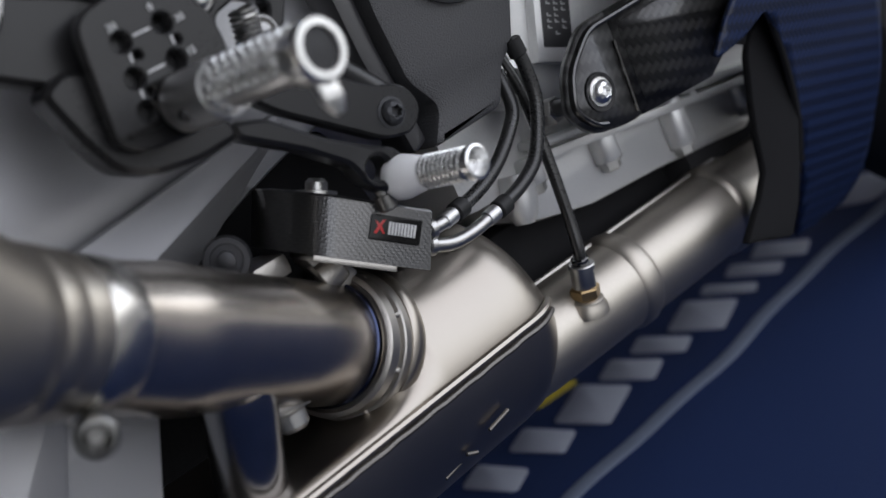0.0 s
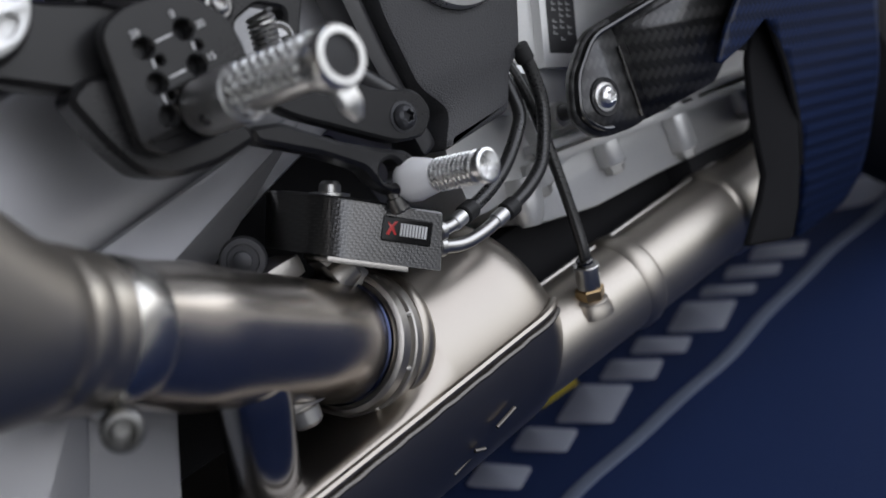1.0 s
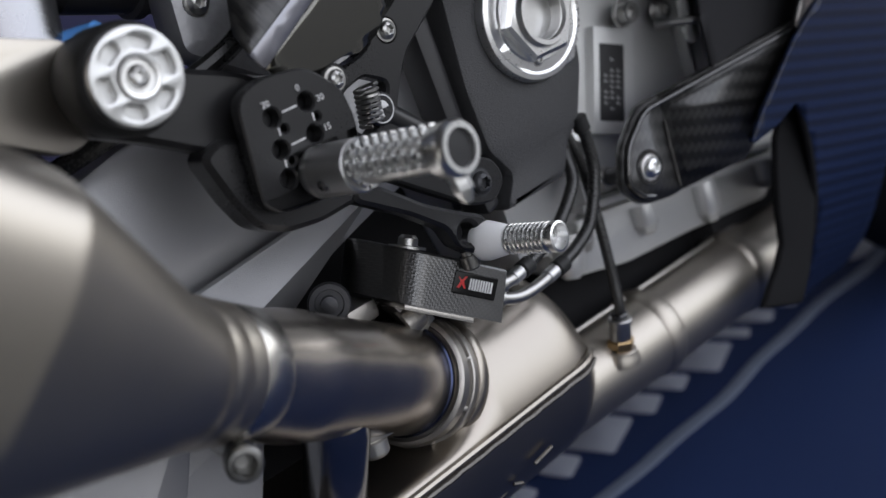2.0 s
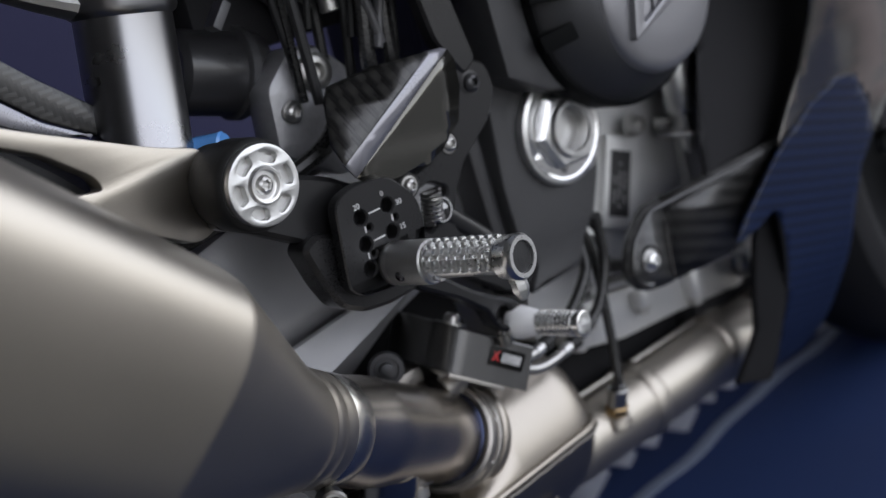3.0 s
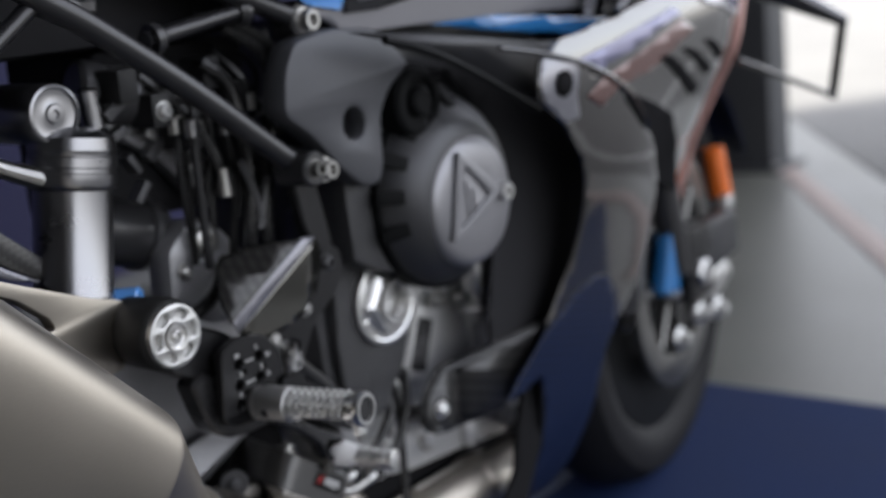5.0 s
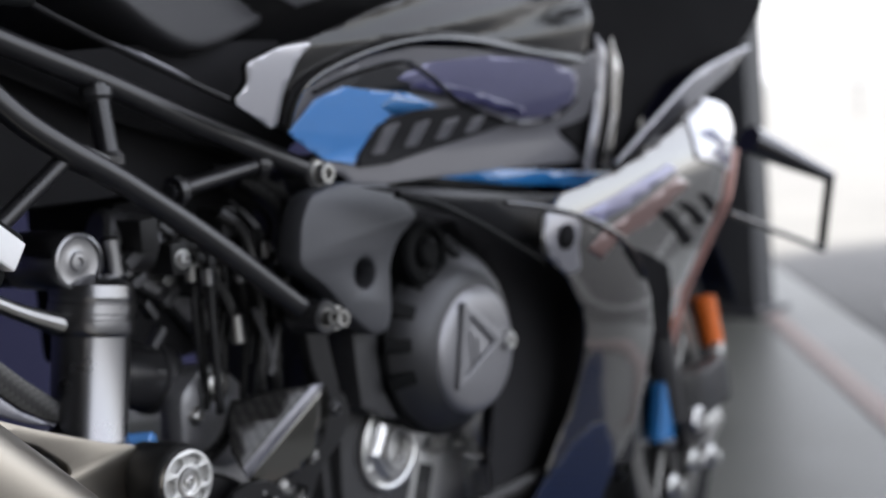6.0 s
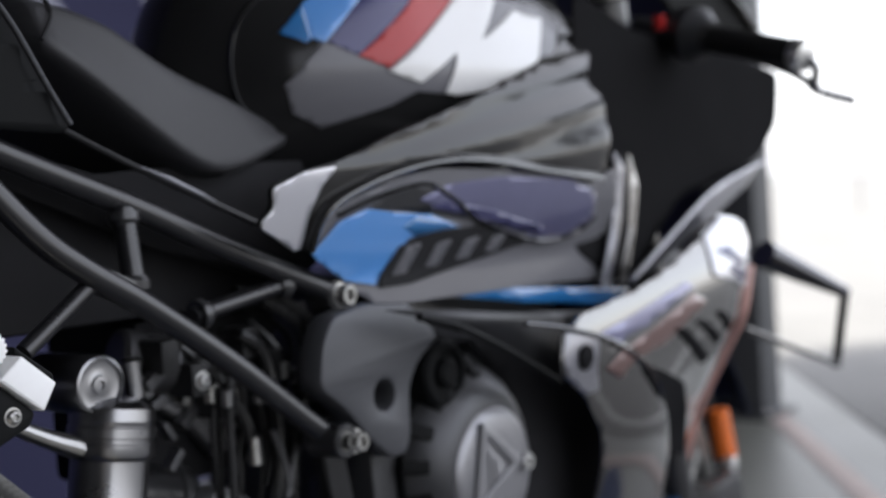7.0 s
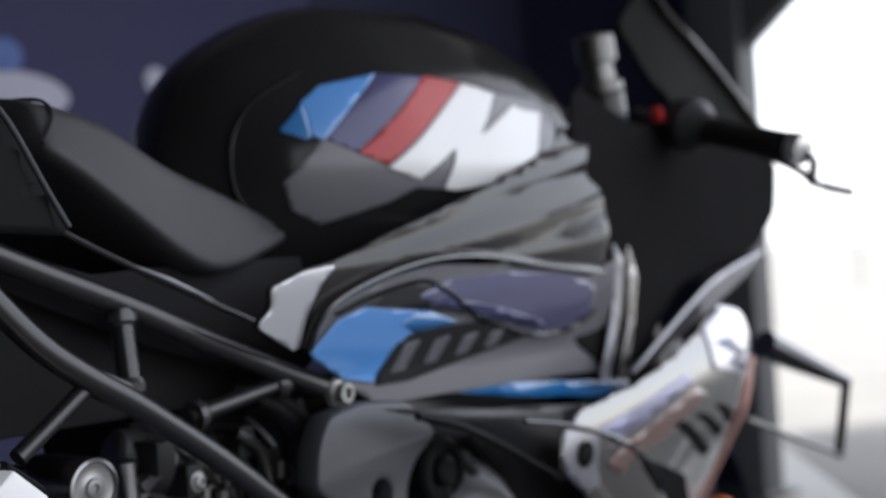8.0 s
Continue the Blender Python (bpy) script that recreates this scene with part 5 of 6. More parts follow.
nose = panel("nose_fairing", fillet([(0.330, 0.632), (0.349, 0.643), (0.475, 0.658), (0.571, 0.680), (0.656, 0.706), (0.710, 0.722), (0.790, 0.710), (0.792, 0.683), (0.765, 0.645), (0.757, 0.589), (0.787, 0.522), (0.805, 0.452), (0.812, 0.390), (0.716, 0.441), (0.509, 0.540), (0.460, 0.585), (0.386, 0.615)], 0.008), nose_s, NOSEM, bike, "silver and graphite nose fairing with dark slots", thick=0.004, step=0.01)
part("seam", tube([(nose_s(y, z) + 0.001, y, z) for y, z in ((0.262, 0.645), (0.324, 0.633), (0.386, 0.616), (0.460, 0.586), (0.514, 0.549), (0.562, 0.504))], 0.0032, 8, flat=0.7), GLOSS, nose, "dark seam above the side fairing")
panel("white_corner", fillet([(0.640, 0.700), (0.710, 0.720), (0.788, 0.708), (0.790, 0.685), (0.764, 0.648), (0.735, 0.628), (0.700, 0.640), (0.630, 0.655)], 0.008), nose_s, BRIGHTSILVER, nose, "bright silver front corner", thick=0.001, lift=0.0024, step=0.01)
for q in ([(0.650, 0.682), (0.690, 0.686), (0.728, 0.664), (0.715, 0.658)], [(0.668, 0.660), (0.700, 0.664), (0.730, 0.646), (0.716, 0.640)]):
    panel("violet_streak", fillet(q, 0.003), nose_s, VIOLET, nose, "violet streak on the silver corner", thick=0.0006, lift=0.0034, step=0.01)
panel("silver_tab", fillet([(0.360, 0.564), (0.312, 0.591), (0.307, 0.606), (0.318, 0.631), (0.376, 0.617), (0.370, 0.592), (0.384, 0.566)], 0.006), side_s, LAVGREY, fair, "lavender grey rear tab", thick=0.001, lift=0.0012, step=0.01)
panel("violet_band", [(0.372, 0.622), (0.440, 0.632), (0.567, 0.655), (0.583, 0.646), (0.477, 0.620), (0.410, 0.608)], nose_s, PALEVIOLET, nose, thick=0.001, lift=0.0012, step=0.01)
panel("dull_red_band", [(0.428, 0.601), (0.478, 0.612), (0.581, 0.640), (0.612, 0.628), (0.520, 0.594), (0.462, 0.588)], nose_s, DULLRED, nose, thick=0.001, lift=0.0015, step=0.01)
panel("dull_red_band", [(0.392, 0.584), (0.424, 0.600), (0.455, 0.587), (0.424, 0.570)], side_s, DULLRED, fair, thick=0.001, lift=0.0015, step=0.01)
# gap, slots and round opening: black patches that paint the shade inside
panel("gap_patch", fillet([(0.464, 0.583), (0.492, 0.572), (0.545, 0.556), (0.620, 0.534), (0.690, 0.490), (0.765, 0.414), (0.700, 0.434), (0.600, 0.474), (0.530, 0.523), (0.486, 0.560)], 0.006), lambda y, z: nose_s(y, z) + 0.002, MATTBLACK, nose, "black patch for the shaded gap behind the side fairing", thick=0.002, step=0.012)
for q in ([(0.532, 0.606), (0.562, 0.604), (0.676, 0.556), (0.656, 0.550)], [(0.586, 0.609), (0.610, 0.607), (0.694, 0.576), (0.676, 0.571)], [(0.640, 0.613), (0.664, 0.611), (0.711, 0.589), (0.697, 0.583)]):
    panel("slot", fillet(q, 0.003), nose_s, MATTBLACK, nose, thick=0.001, lift=0.002, step=0.012)
panel("opening_patch", [(0.345 + 0.014 * math.cos(t), 0.603 + 0.0125 * math.sin(t)) for t in np.linspace(0, math.tau, 20, endpoint=False)], side_s, MATTBLACK, fair, "black patch for a small shaded opening", thick=0.001, lift=0.0035, step=0.5)
part("front_edge", tube([(nose_s(y, z) + 0.002, y, z) for y, z in ((0.770, 0.655), (0.752, 0.600), (0.768, 0.555), (0.795, 0.474), (0.812, 0.388))], 0.006, 8), mat("faded red edge", (0.58, 0.34, 0.30), 0.4, 0.0, 0.1, 300), nose, "thin reddish edge stripe")
wing_o = [Vector((0.200, 0.872, 0.661)), Vector((0.269, 0.972, 0.6015)), Vector((0.256, 0.960, 0.507)), Vector((0.200, 0.800, 0.574))]
wing = part("winglet", tube([wing_o[0], wing_o[0].lerp(wing_o[1], 0.5), wing_o[1]], 0.014, 12, flat=0.75, radii=(0.026, 0.019, 0.011)), GLOSS, bike, "black carbon winglet frame")
part("lower_plane", tube([wing_o[3], wing_o[3].lerp(wing_o[2], 0.5), wing_o[2]], 0.007, 10, flat=0.5), GLOSS, wing)
part("end_plate", tube([wing_o[1] + Vector((0, 0, 0.004)), wing_o[1].lerp(wing_o[2], 0.5), wing_o[2] - Vector((0, 0, 0.004))], 0.0065, 10, flat=0.5), GREYGLOSS, wing)

# mirror-side body shell closes the far side of the machine
panel("side_fairing", up_f, side_s, GREYGLOSS, bike, "graphite lacquered side fairing", thick=0.004, mirror=True)
panel("nose_fairing", fillet([(0.345, 0.600), (0.441, 0.625), (0.613, 0.645), (0.700, 0.640), (0.745, 0.625), (0.745, 0.576), (0.632, 0.425), (0.605, 0.530), (0.470, 0.600)], 0.012), nose_s, GREYGLOSS, bike, "graphite nose fairing", thick=0.004, mirror=True)
rings = []
for y, w, z0, z1 in ((0.70, 0.14, 0.54, 0.68), (0.80, 0.135, 0.53, 0.685), (0.88, 0.12, 0.53, 0.68), (0.94, 0.09, 0.55, 0.67), (0.96, 0.03, 0.58, 0.64)):
    rings.append([Vector((w * math.copysign(abs(math.cos(t)) ** 0.8, math.cos(t)), y, (z0 + z1) / 2 + (z1 - z0) / 2 * math.sin(t))) for t in np.linspace(0, math.tau, 28, endpoint=False)])
part("front_cowl", skin(bmesh.new(), rings), TAILM, bike, "black front cowl")
# flat black sheet: the cockpit hollow's shade is put into its colour
panel("cockpit_shade", fillet([(0.470, 0.700), (0.480, 0.830), (0.500, 0.975), (0.620, 0.940), (0.900, 0.925), (1.050, 0.905), (1.035, 0.835), (0.965, 0.788), (0.720, 0.742), (0.606, 0.665), (0.560, 0.655)], 0.02), lambda y, z: 0.160, MATTBLACK, bike, "flat black sheet in place of the shaded cockpit hollow")
cowl = panel("inner_cowl", fillet([(0.566, 0.655), (0.641, 0.698), (0.724, 0.742), (0.800, 0.760), (0.915, 0.779), (0.870, 0.750), (0.765, 0.716), (0.699, 0.697), (0.620, 0.664)], 0.006), lambda y, z: 0.184 - 0.10 * max(0, y - 0.72) + 0.25 * (z - 0.70), LAVGREY, bike, "grey lacquered inner cowl fin", thick=0.004, step=0.012)
part("cowl_lip", tube([(0.186 - 0.10 * max(0, y - 0.72) + 0.25 * (z - 0.70), y, z) for y, z in ((0.566, 0.656), (0.641, 0.699), (0.724, 0.743), (0.800, 0.761), (0.915, 0.780))], 0.003, 8), BRIGHTSILVER, cowl, "bright lip of the fin")

# windscreen
scr = lambda y, z: 0.13 - 0.05 * max(0, y - 0.76)
screen_edge = [(0.743, 1.131), (0.778, 1.096), (0.924, 1.041), (1.086, 0.967), (1.124, 0.944)]
screen = panel("windscreen", fillet(screen_edge + [(0.96, 0.93), (0.86, 0.945), (0.74, 1.0), (0.66, 1.06)], 0.008), scr, SCREENM, bike, "smoked windscreen", thick=0.003)
part("screen_edge", tube([(scr(y, z) + 0.004, y, z) for y, z in screen_edge], 0.007, 10, flat=0.6), GREYGLOSS, screen, "grey trim along the edge of the screen")

# bars
bars = part("clip_on_bar", tube([(0.115, 0.725, 0.958), (0.20, 0.705, 0.934), (0.33, 0.664, 0.896)], 0.011, 14), SATIN, bike, "black clip-on handlebar with a brake lever")
bd = Vector((0.145, -0.046, -0.043)).normalized()
b0 = Vector((0.20, 0.705, 0.934))
part("grip", lathe(b0 + bd * 0.020, bd, [(0, 0.019), (0.004, 0.020), (0.008, 0.0165), (0.120, 0.0160), (0.128, 0.0175), (0.134, 0.0165)], 28), RUBBER, bars)
part("switch_housing", lathe(b0 - bd * 0.030, bd, [(0, 0.018), (0.004, 0.030), (0.020, 0.033), (0.034, 0.033), (0.042, 0.026), (0.052, 0.020)], 28), GREYBLACK, bars)
part("red_button", block(b0 + Vector((-0.030, -0.030, 0.016)), (0.012, 0.012, 0.018), bevel=0.003), REDP, bars, "red stop switch")
part("bar_end", lathe(b0 + bd * 0.150, bd, [(0, 0.017), (0.010, 0.018), (0.016, 0.016), (0.018, 0.010)], 24), ALU, bars)
part("lever", tube([(0.225, 0.735, 0.915), (0.29, 0.720, 0.888), (0.345, 0.665, 0.866), (0.352, 0.678, 0.855), (0.352, 0.728, 0.849), (0.354, 0.792, 0.844)], 0.0055, 10, flat=0.7), GREYBLACK, bars)
part("lever_guard", tube([(0.352, 0.662, 0.889), (0.358, 0.668, 0.876), (0.356, 0.668, 0.860), (0.355, 0.682, 0.853)], 0.0075, 10, flat=0.6), ALU_BEAD, bars)
part("master_cylinder", block(b0 + Vector((-0.045, 0.020, 0.012)), (0.055, 0.030, 0.030), None, 0.006, Matrix.Rotation(radians(-16), 4, "Z")), PLASTIC, bars)
part("fork_crown", block((0.0, 0.655, 0.905), (0.27, 0.075, 0.03), bevel=0.01), ANOD, bike)
for s in (1, -1):
    fk = part("fork_leg", rod((s * 0.105, 0.660, 0.985), (s * 0.105, 0.735, 0.560), 0.027), SATIN, bike, "black fork leg with a silver cap")
    part("fork_cap", lathe((s * 0.105, 0.660, 0.985), (0, -0.17, 0.98), [(0, 0.027), (0.010, 0.027), (0.012, 0.020), (0.034, 0.018), (0.036, 0.024), (0.066, 0.024), (0.070, 0.012)], 28), BOLTM, fk)
    part("slider_tube", rod((s * 0.105, 0.735, 0.560), (s * 0.105, 0.795, 0.300), 0.021), SATIN, fk)
    part("fork_foot", block((s * 0.105, 0.825, 0.310), (0.045, 0.07, 0.10), bevel=0.012), ANOD, fk)
part("damper_knob", lathe((0.06, 0.64, 0.92), (0, 0, 1), [(0, 0.02), (0.02, 0.02), (0.03, 0.012), (0.045, 0.012), (0.048, 0.006)], 24), GREYBLACK, bike)

# front wheel, brake and guard
FW = (0.822, 0.296)
fw = part("front_wheel", lathe((-0.045, *FW), (1, 0, 0), [(0, 0.195), (0.0, 0.216), (0.008, 0.222), (0.016, 0.208), (0.074, 0.208), (0.082, 0.222), (0.09, 0.216), (0.09, 0.195)], 64), TAILM, bike, "black cast front wheel")
part("tyre", lathe((-0.06, *FW), (1, 0, 0), [(0.02, 0.212), (0.006, 0.228), (0.0, 0.250), (0.006, 0.272), (0.026, 0.288), (0.06, 0.297), (0.094, 0.288), (0.114, 0.272), (0.12, 0.250), (0.114, 0.228), (0.10, 0.212)], 96), TYREM, fw, "black front tyre")
for k in range(5):
    an = k * math.tau / 5 + 0.3
    part("spoke", rod((0, FW[0] + 0.035 * math.cos(an), FW[1] + 0.035 * math.sin(an)), (0, FW[0] + 0.205 * math.cos(an + 0.15), FW[1] + 0.205 * math.sin(an + 0.15)), 0.017, 0.012), GLOSS, fw)
part("hub", rod((-0.06, *FW), (0.075, *FW), 0.036, 0.034), SATIN, fw)
pv_w = Matrix.Translation((0, *FW))
fw.matrix_basis = Matrix.Translation((0.012, 0, 0)) @ pv_w @ Matrix.Rotation(radians(9), 4, "Z") @ pv_w.inverted()
plate("brake_disc", circle(FW, 0.160, 64), 0.068, 0.074, BOLTM, fw, "steel brake disc", holes=[circle(FW, 0.118, 48)], bevel=0.0008)
for k in range(8):
    an = k * math.tau / 8
    part("disc_carrier", rod((0.068, FW[0] + 0.036 * math.cos(an), FW[1] + 0.036 * math.sin(an)), (0.070, FW[0] + 0.120 * math.cos(an + 0.1), FW[1] + 0.120 * math.sin(an + 0.1)), 0.007), BOLTM, fw)
cal = plate("brake_caliper", fillet([(0.752, 0.288), (0.818, 0.277), (0.876, 0.284), (0.927, 0.288), (0.942, 0.266), (0.900, 0.240), (0.838, 0.257), (0.770, 0.270)], 0.008), 0.085, 0.115, ALU_BEAD, bike, "silver brake caliper at the fork", bevel=0.006)
plate("caliper_cover", fillet([(0.815, 0.354), (0.932, 0.359), (0.942, 0.299), (0.850, 0.286), (0.811, 0.287)], 0.010), 0.095, 0.127, GREYBLACK, cal, "dark grey cover plate", bevel=0.005)
plate("caliper_back", fillet([(0.790, 0.365), (0.851, 0.350), (0.846, 0.280), (0.790, 0.275)], 0.008), 0.080, 0.105, ANOD, cal, bevel=0.004)
for y, z in ((0.810, 0.204), (0.872, 0.223), (0.925, 0.215)):
    part("banjo_bolt", lathe((0.085, y, z), (1, 0, 0), [(0, 0.016), (0.012, 0.016), (0.016, 0.010), (0.024, 0.009), (0.025, 0.006)], 20), ALU_BEAD, cal)
plate("blue_fork_guard", fillet([(0.765, 0.372), (0.790, 0.367), (0.785, 0.276), (0.735, 0.284)], 0.008), 0.095, 0.117, DEEPBLUE, bike, "blue fork guard", bevel=0.006)
part("orange_tube", rod((0.062, 1.001, 0.429), (0.069, 1.008, 0.357), 0.0165), ORANGE, bike, "bright orange tube on the fork")
part("tube_foot", rod((0.070, 0.998, 0.350), (0.086, 1.000, 0.346), 0.016), ALU_BEAD, bike)
part("axle_nut", rod((0.075, *FW), (0.135, *FW), 0.018, seg=6), ALU, bike)
part("stand_stub", rod((0.080, 0.690, 0.252), (0.084, 0.730, 0.268), 0.008), ALU_BEAD, bike)
rings = []
for t in np.linspace(radians(20), radians(150), 18):
    c = Vector((0, FW[0] + 0.312 * math.cos(t), FW[1] + 0.312 * math.sin(t)))
    o = Vector((0, math.cos(t), math.sin(t)))
    rings.append([c + Vector((0.066 * math.sin(s), 0, 0)) + o * (0.018 * math.cos(s) - 0.012) for s in np.linspace(-1.5, 1.5, 11)])
part("front_mudguard", skin(bmesh.new(), rings, closed=False, cap=False), CARBON_BLUE, bike, "dark blue carbon front mudguard", thick=0.003)

# shock absorber and linkage
SX = 0.098
shock = part("shock_absorber", lathe((SX, -0.1155, 0.496), (0, 0.17, 1), [(0, 0.022), (0.004, 0.0290), (0.012, 0.0296), (0.016, 0.0296), (0.018, 0.0286), (0.092, 0.0286), (0.094, 0.0312), (0.097, 0.0322), (0.104, 0.0322), (0.105, 0.0312), (0.108, 0.0312), (0.109, 0.0322), (0.116, 0.0322), (0.117, 0.0312), (0.120, 0.0312), (0.121, 0.0318), (0.130, 0.0310), (0.134, 0.024), (0.138, 0.014)], 56), SHOCKM, bike, "silver shock absorber body")
part("top_eye", lathe((SX - 0.056, -0.113, 0.6445), (1, 0, 0), [(0, 0.020), (0.003, 0.022), (0.066, 0.022), (0.069, 0.0208), (0.0695, 0.0190), (0.0665, 0.0178), (0.0655, 0.012), (0.0665, 0.0070), (0.069, 0.0062), (0.0692, 0.0035), (0.067, 0.003), (0.067, 0.001)], 48), SHOCKM, shock, "round silver top mount")
part("mount_sleeve", rod((SX - 0.12, -0.135, 0.640), (SX - 0.03, -0.112, 0.643), 0.017), SATIN, shock)
part("side_lug", tube([(SX - 0.005, -0.125, 0.600), (SX - 0.01, -0.150, 0.612), (SX - 0.015, -0.185, 0.632)], 0.014, 12, flat=0.5, radii=(0.017, 0.013, 0.010)), ALU_BEAD, shock)
part("base_clevis", block((SX, -0.095, 0.492), (0.030, 0.050, 0.024), bevel=0.005), ALU_BEAD, shock)
part("blue_adjuster", rod((SX + 0.008, -0.092, 0.500), (SX + 0.03, -0.077, 0.500), 0.010), BLUE, shock, "blue adjuster knob")
res = part("reservoir", rod((0.045, -0.055, 0.545), (0.045, 0.010, 0.525), 0.028), SATIN, bike, "black shock reservoir")
part("ring", lathe((0.045, -0.012, 0.532), (0, 1, -0.3), [(0, 0.028), (0.002, 0.031), (0.008, 0.031), (0.010, 0.028)], 40), GREYCOVER, res)
lk = plate("shock_linkage", fillet([(-0.016, 0.520), (0.008, 0.540), (0.036, 0.536), (0.066, 0.504), (0.056, 0.448), (0.024, 0.446), (-0.020, 0.476)], 0.007), 0.060, 0.092, LINKM, bike, "grey cast shock linkage", bevel=0.010)
part("pivot_ring", lathe((0.092, 0.022, 0.520), (1, 0, 0), [(0, 0.013), (0.004, 0.0125), (0.0055, 0.010), (0.0055, 0.006), (0.001, 0.005), (0.001, 0.001)], 28), STEEL, lk)
for y, z in ((-0.002, 0.500), (0.042, 0.478)):
    bolt((0.0925, y, z), lk, 0.0065, material=STEEL)
part("linkage_hose", tube([(0.070, -0.120, 0.440), (0.095, -0.060, 0.456), (0.112, 0.0, 0.475), (0.108, 0.03, 0.505)], 0.0060, 10), HOSE, bike)
part("battery_box", block((-0.01, 0.05, 0.61), (0.12, 0.16, 0.14), bevel=0.01), INNER, bike)
part("airbox_rear", block((0.0, -0.10, 0.735), (0.15, 0.42, 0.105), bevel=0.02), INNER, bike, "dark under-seat tray")
for pts, r, m in (([(0.118, 0.048, 0.690), (0.125, 0.080, 0.664), (0.128, 0.088, 0.618), (0.122, 0.074, 0.583), (0.118, 0.067, 0.500), (0.112, 0.085, 0.448)], 0.0055, HOSE), ([(0.112, 0.025, 0.665), (0.116, 0.050, 0.640), (0.120, 0.055, 0.570), (0.116, 0.050, 0.505), (0.110, 0.075, 0.450)], 0.0055, HOSE), ([(0.118, 0.018, 0.700), (0.124, 0.060, 0.690), (0.132, 0.098, 0.655), (0.130, 0.098, 0.610)], 0.0045, RUBBER), ([(0.090, -0.02, 0.660), (0.100, 0.010, 0.630), (0.108, 0.030, 0.590), (0.110, 0.035, 0.555)], 0.005, HOSE)):
    h = part("hose", tube(pts, r, 10), m, bike)
    part("hose_end", rod(Vector(pts[-1]), Vector(pts[-1]) + Vector((0, 0, 0.024)), r * 1.25, seg=14), STEEL, h)
for q in ((0.134, 0.083, 0.612), (0.110, -0.015, 0.632), (0.105, 0.000, 0.655)):
    bolt(q, bike, 0.0062, material=ALU_BEAD)
for k in range(5):
    part("wiring_connector", block((0.095, -0.045 + 0.028 * k, 0.655 - 0.022 * (k % 3)), (0.03, 0.018, 0.026), bevel=0.003), PLASTIC, bike)

# alloy bracket and loops of hose behind the rails
alloy = plate("alloy_bracket", fillet([(-0.046, 0.660), (-0.011, 0.659), (0.015, 0.642), (0.042, 0.615), (0.055, 0.578), (0.033, 0.556), (0.005, 0.590), (-0.043, 0.622)], 0.006), 0.056, 0.072, LINKM, bike, "dull grey cast bracket behind the rails", holes=[circle((-0.018, 0.634), 0.009), circle((0.028, 0.600), 0.007)], bevel=0.004)
for y, z in ((-0.035, 0.646), (0.008, 0.628), (0.036, 0.578)):
    bolt((0.072, y, z), alloy, 0.006, material=STEEL)
for pts, r in ((((0.054, 0.696), (0.071, 0.683), (0.082, 0.664), (0.084, 0.643), (0.080, 0.626)), 0.0042), (((0.086, 0.684), (0.094, 0.654), (0.097, 0.623), (0.090, 0.598)), 0.0032), (((0.043, 0.583), (0.053, 0.558), (0.058, 0.527)), 0.0036), (((0.070, 0.566), (0.062, 0.547), (0.054, 0.525)), 0.0036)):
    part("looped_hose", tube([(0.124, y, z) for y, z in pts], r, 10), HOSEGREY, bike, "dull grey hose loop")
bolt((0.130, 0.083, 0.619), bike, 0.0062, material=ALU_BEAD)
part("wire_bracket", tube([(0.092, y, z) for y, z in ((0.010, 0.627), (0.022, 0.596), (0.040, 0.581), (0.029, 0.566), (0.042, 0.557))], 0.0020, 8, 2), STEEL, bike, "bent wire bracket")
part("valve_stub", lathe((0.090, -0.068, 0.657), (0, 0.05, -1), [(0, 0.006), (0.002, 0.0085), (0.030, 0.0085), (0.032, 0.006)], 20), SHOCKM, bike)

# small clutter in the dark behind the rails
random.seed(7)
for k in range(9):
    x, y = 0.085 + 0.035 * random.random(), -0.01 + 0.105 * random.random()
    z0, z1 = 0.66 + 0.03 * random.random(), 0.50 + 0.06 * random.random()
    w = 0.018 * (random.random() - 0.5)
    h = part("thin_hose", tube([(x - 0.02, y - 0.02, z0), (x, y + w, z0 - 0.03), (x + 0.006, y - w, (z0 + z1) / 2), (x, y + 0.3 * w, z1)], 0.0026 + 0.0014 * random.random(), 8), random.choice((HOSE, RUBBER, PLASTIC)), bike)
    part("hose_clip", rod((x + 0.004, y - 0.6 * w, (z0 + z1) / 2 + 0.02), (x + 0.004, y - 0.6 * w, (z0 + z1) / 2 + 0.034), 0.0052, seg=12), random.choice((STEEL, SHOCKM)), h)
for k in range(8):
    q = (0.075 + 0.03 * random.random(), -0.06 + 0.12 * random.random(), 0.54 + 0.11 * random.random())
    part("bracket_clip", block(q, (0.012, 0.010 + 0.012 * random.random(), 0.004 + 0.006 * random.random()), None, 0.001, Matrix.Rotation(random.uniform(-1, 1), 4, "X")), random.choice((STEEL, GREYCOVER, SHOCKM)), bike)
part("remote_reservoir", lathe((0.060, -0.060, 0.655), (0.3, 1, -0.25), [(0, 0.020), (0.004, 0.024), (0.020, 0.024), (0.022, 0.022), (0.026, 0.024), (0.046, 0.024), (0.050, 0.020)], 32), GREYCOVER, bike, "grey ribbed reservoir behind the rails")
panel("seat_base", [(-0.34, 0.865), (-0.10, 0.797), (0.02, 0.803), (0.12, 0.803), (0.14, 0.720), (0.10, 0.695), (-0.05, 0.740), (-0.20, 0.800)], lambda y, z: 0.104, INNER, bike, "black base under the seat", thick=0.004, step=0.5)

# subframe
def tube_part(name, pts, r, parent, label=""):
    return part(name, tube(pts, r, 18), RAILM, parent, label)


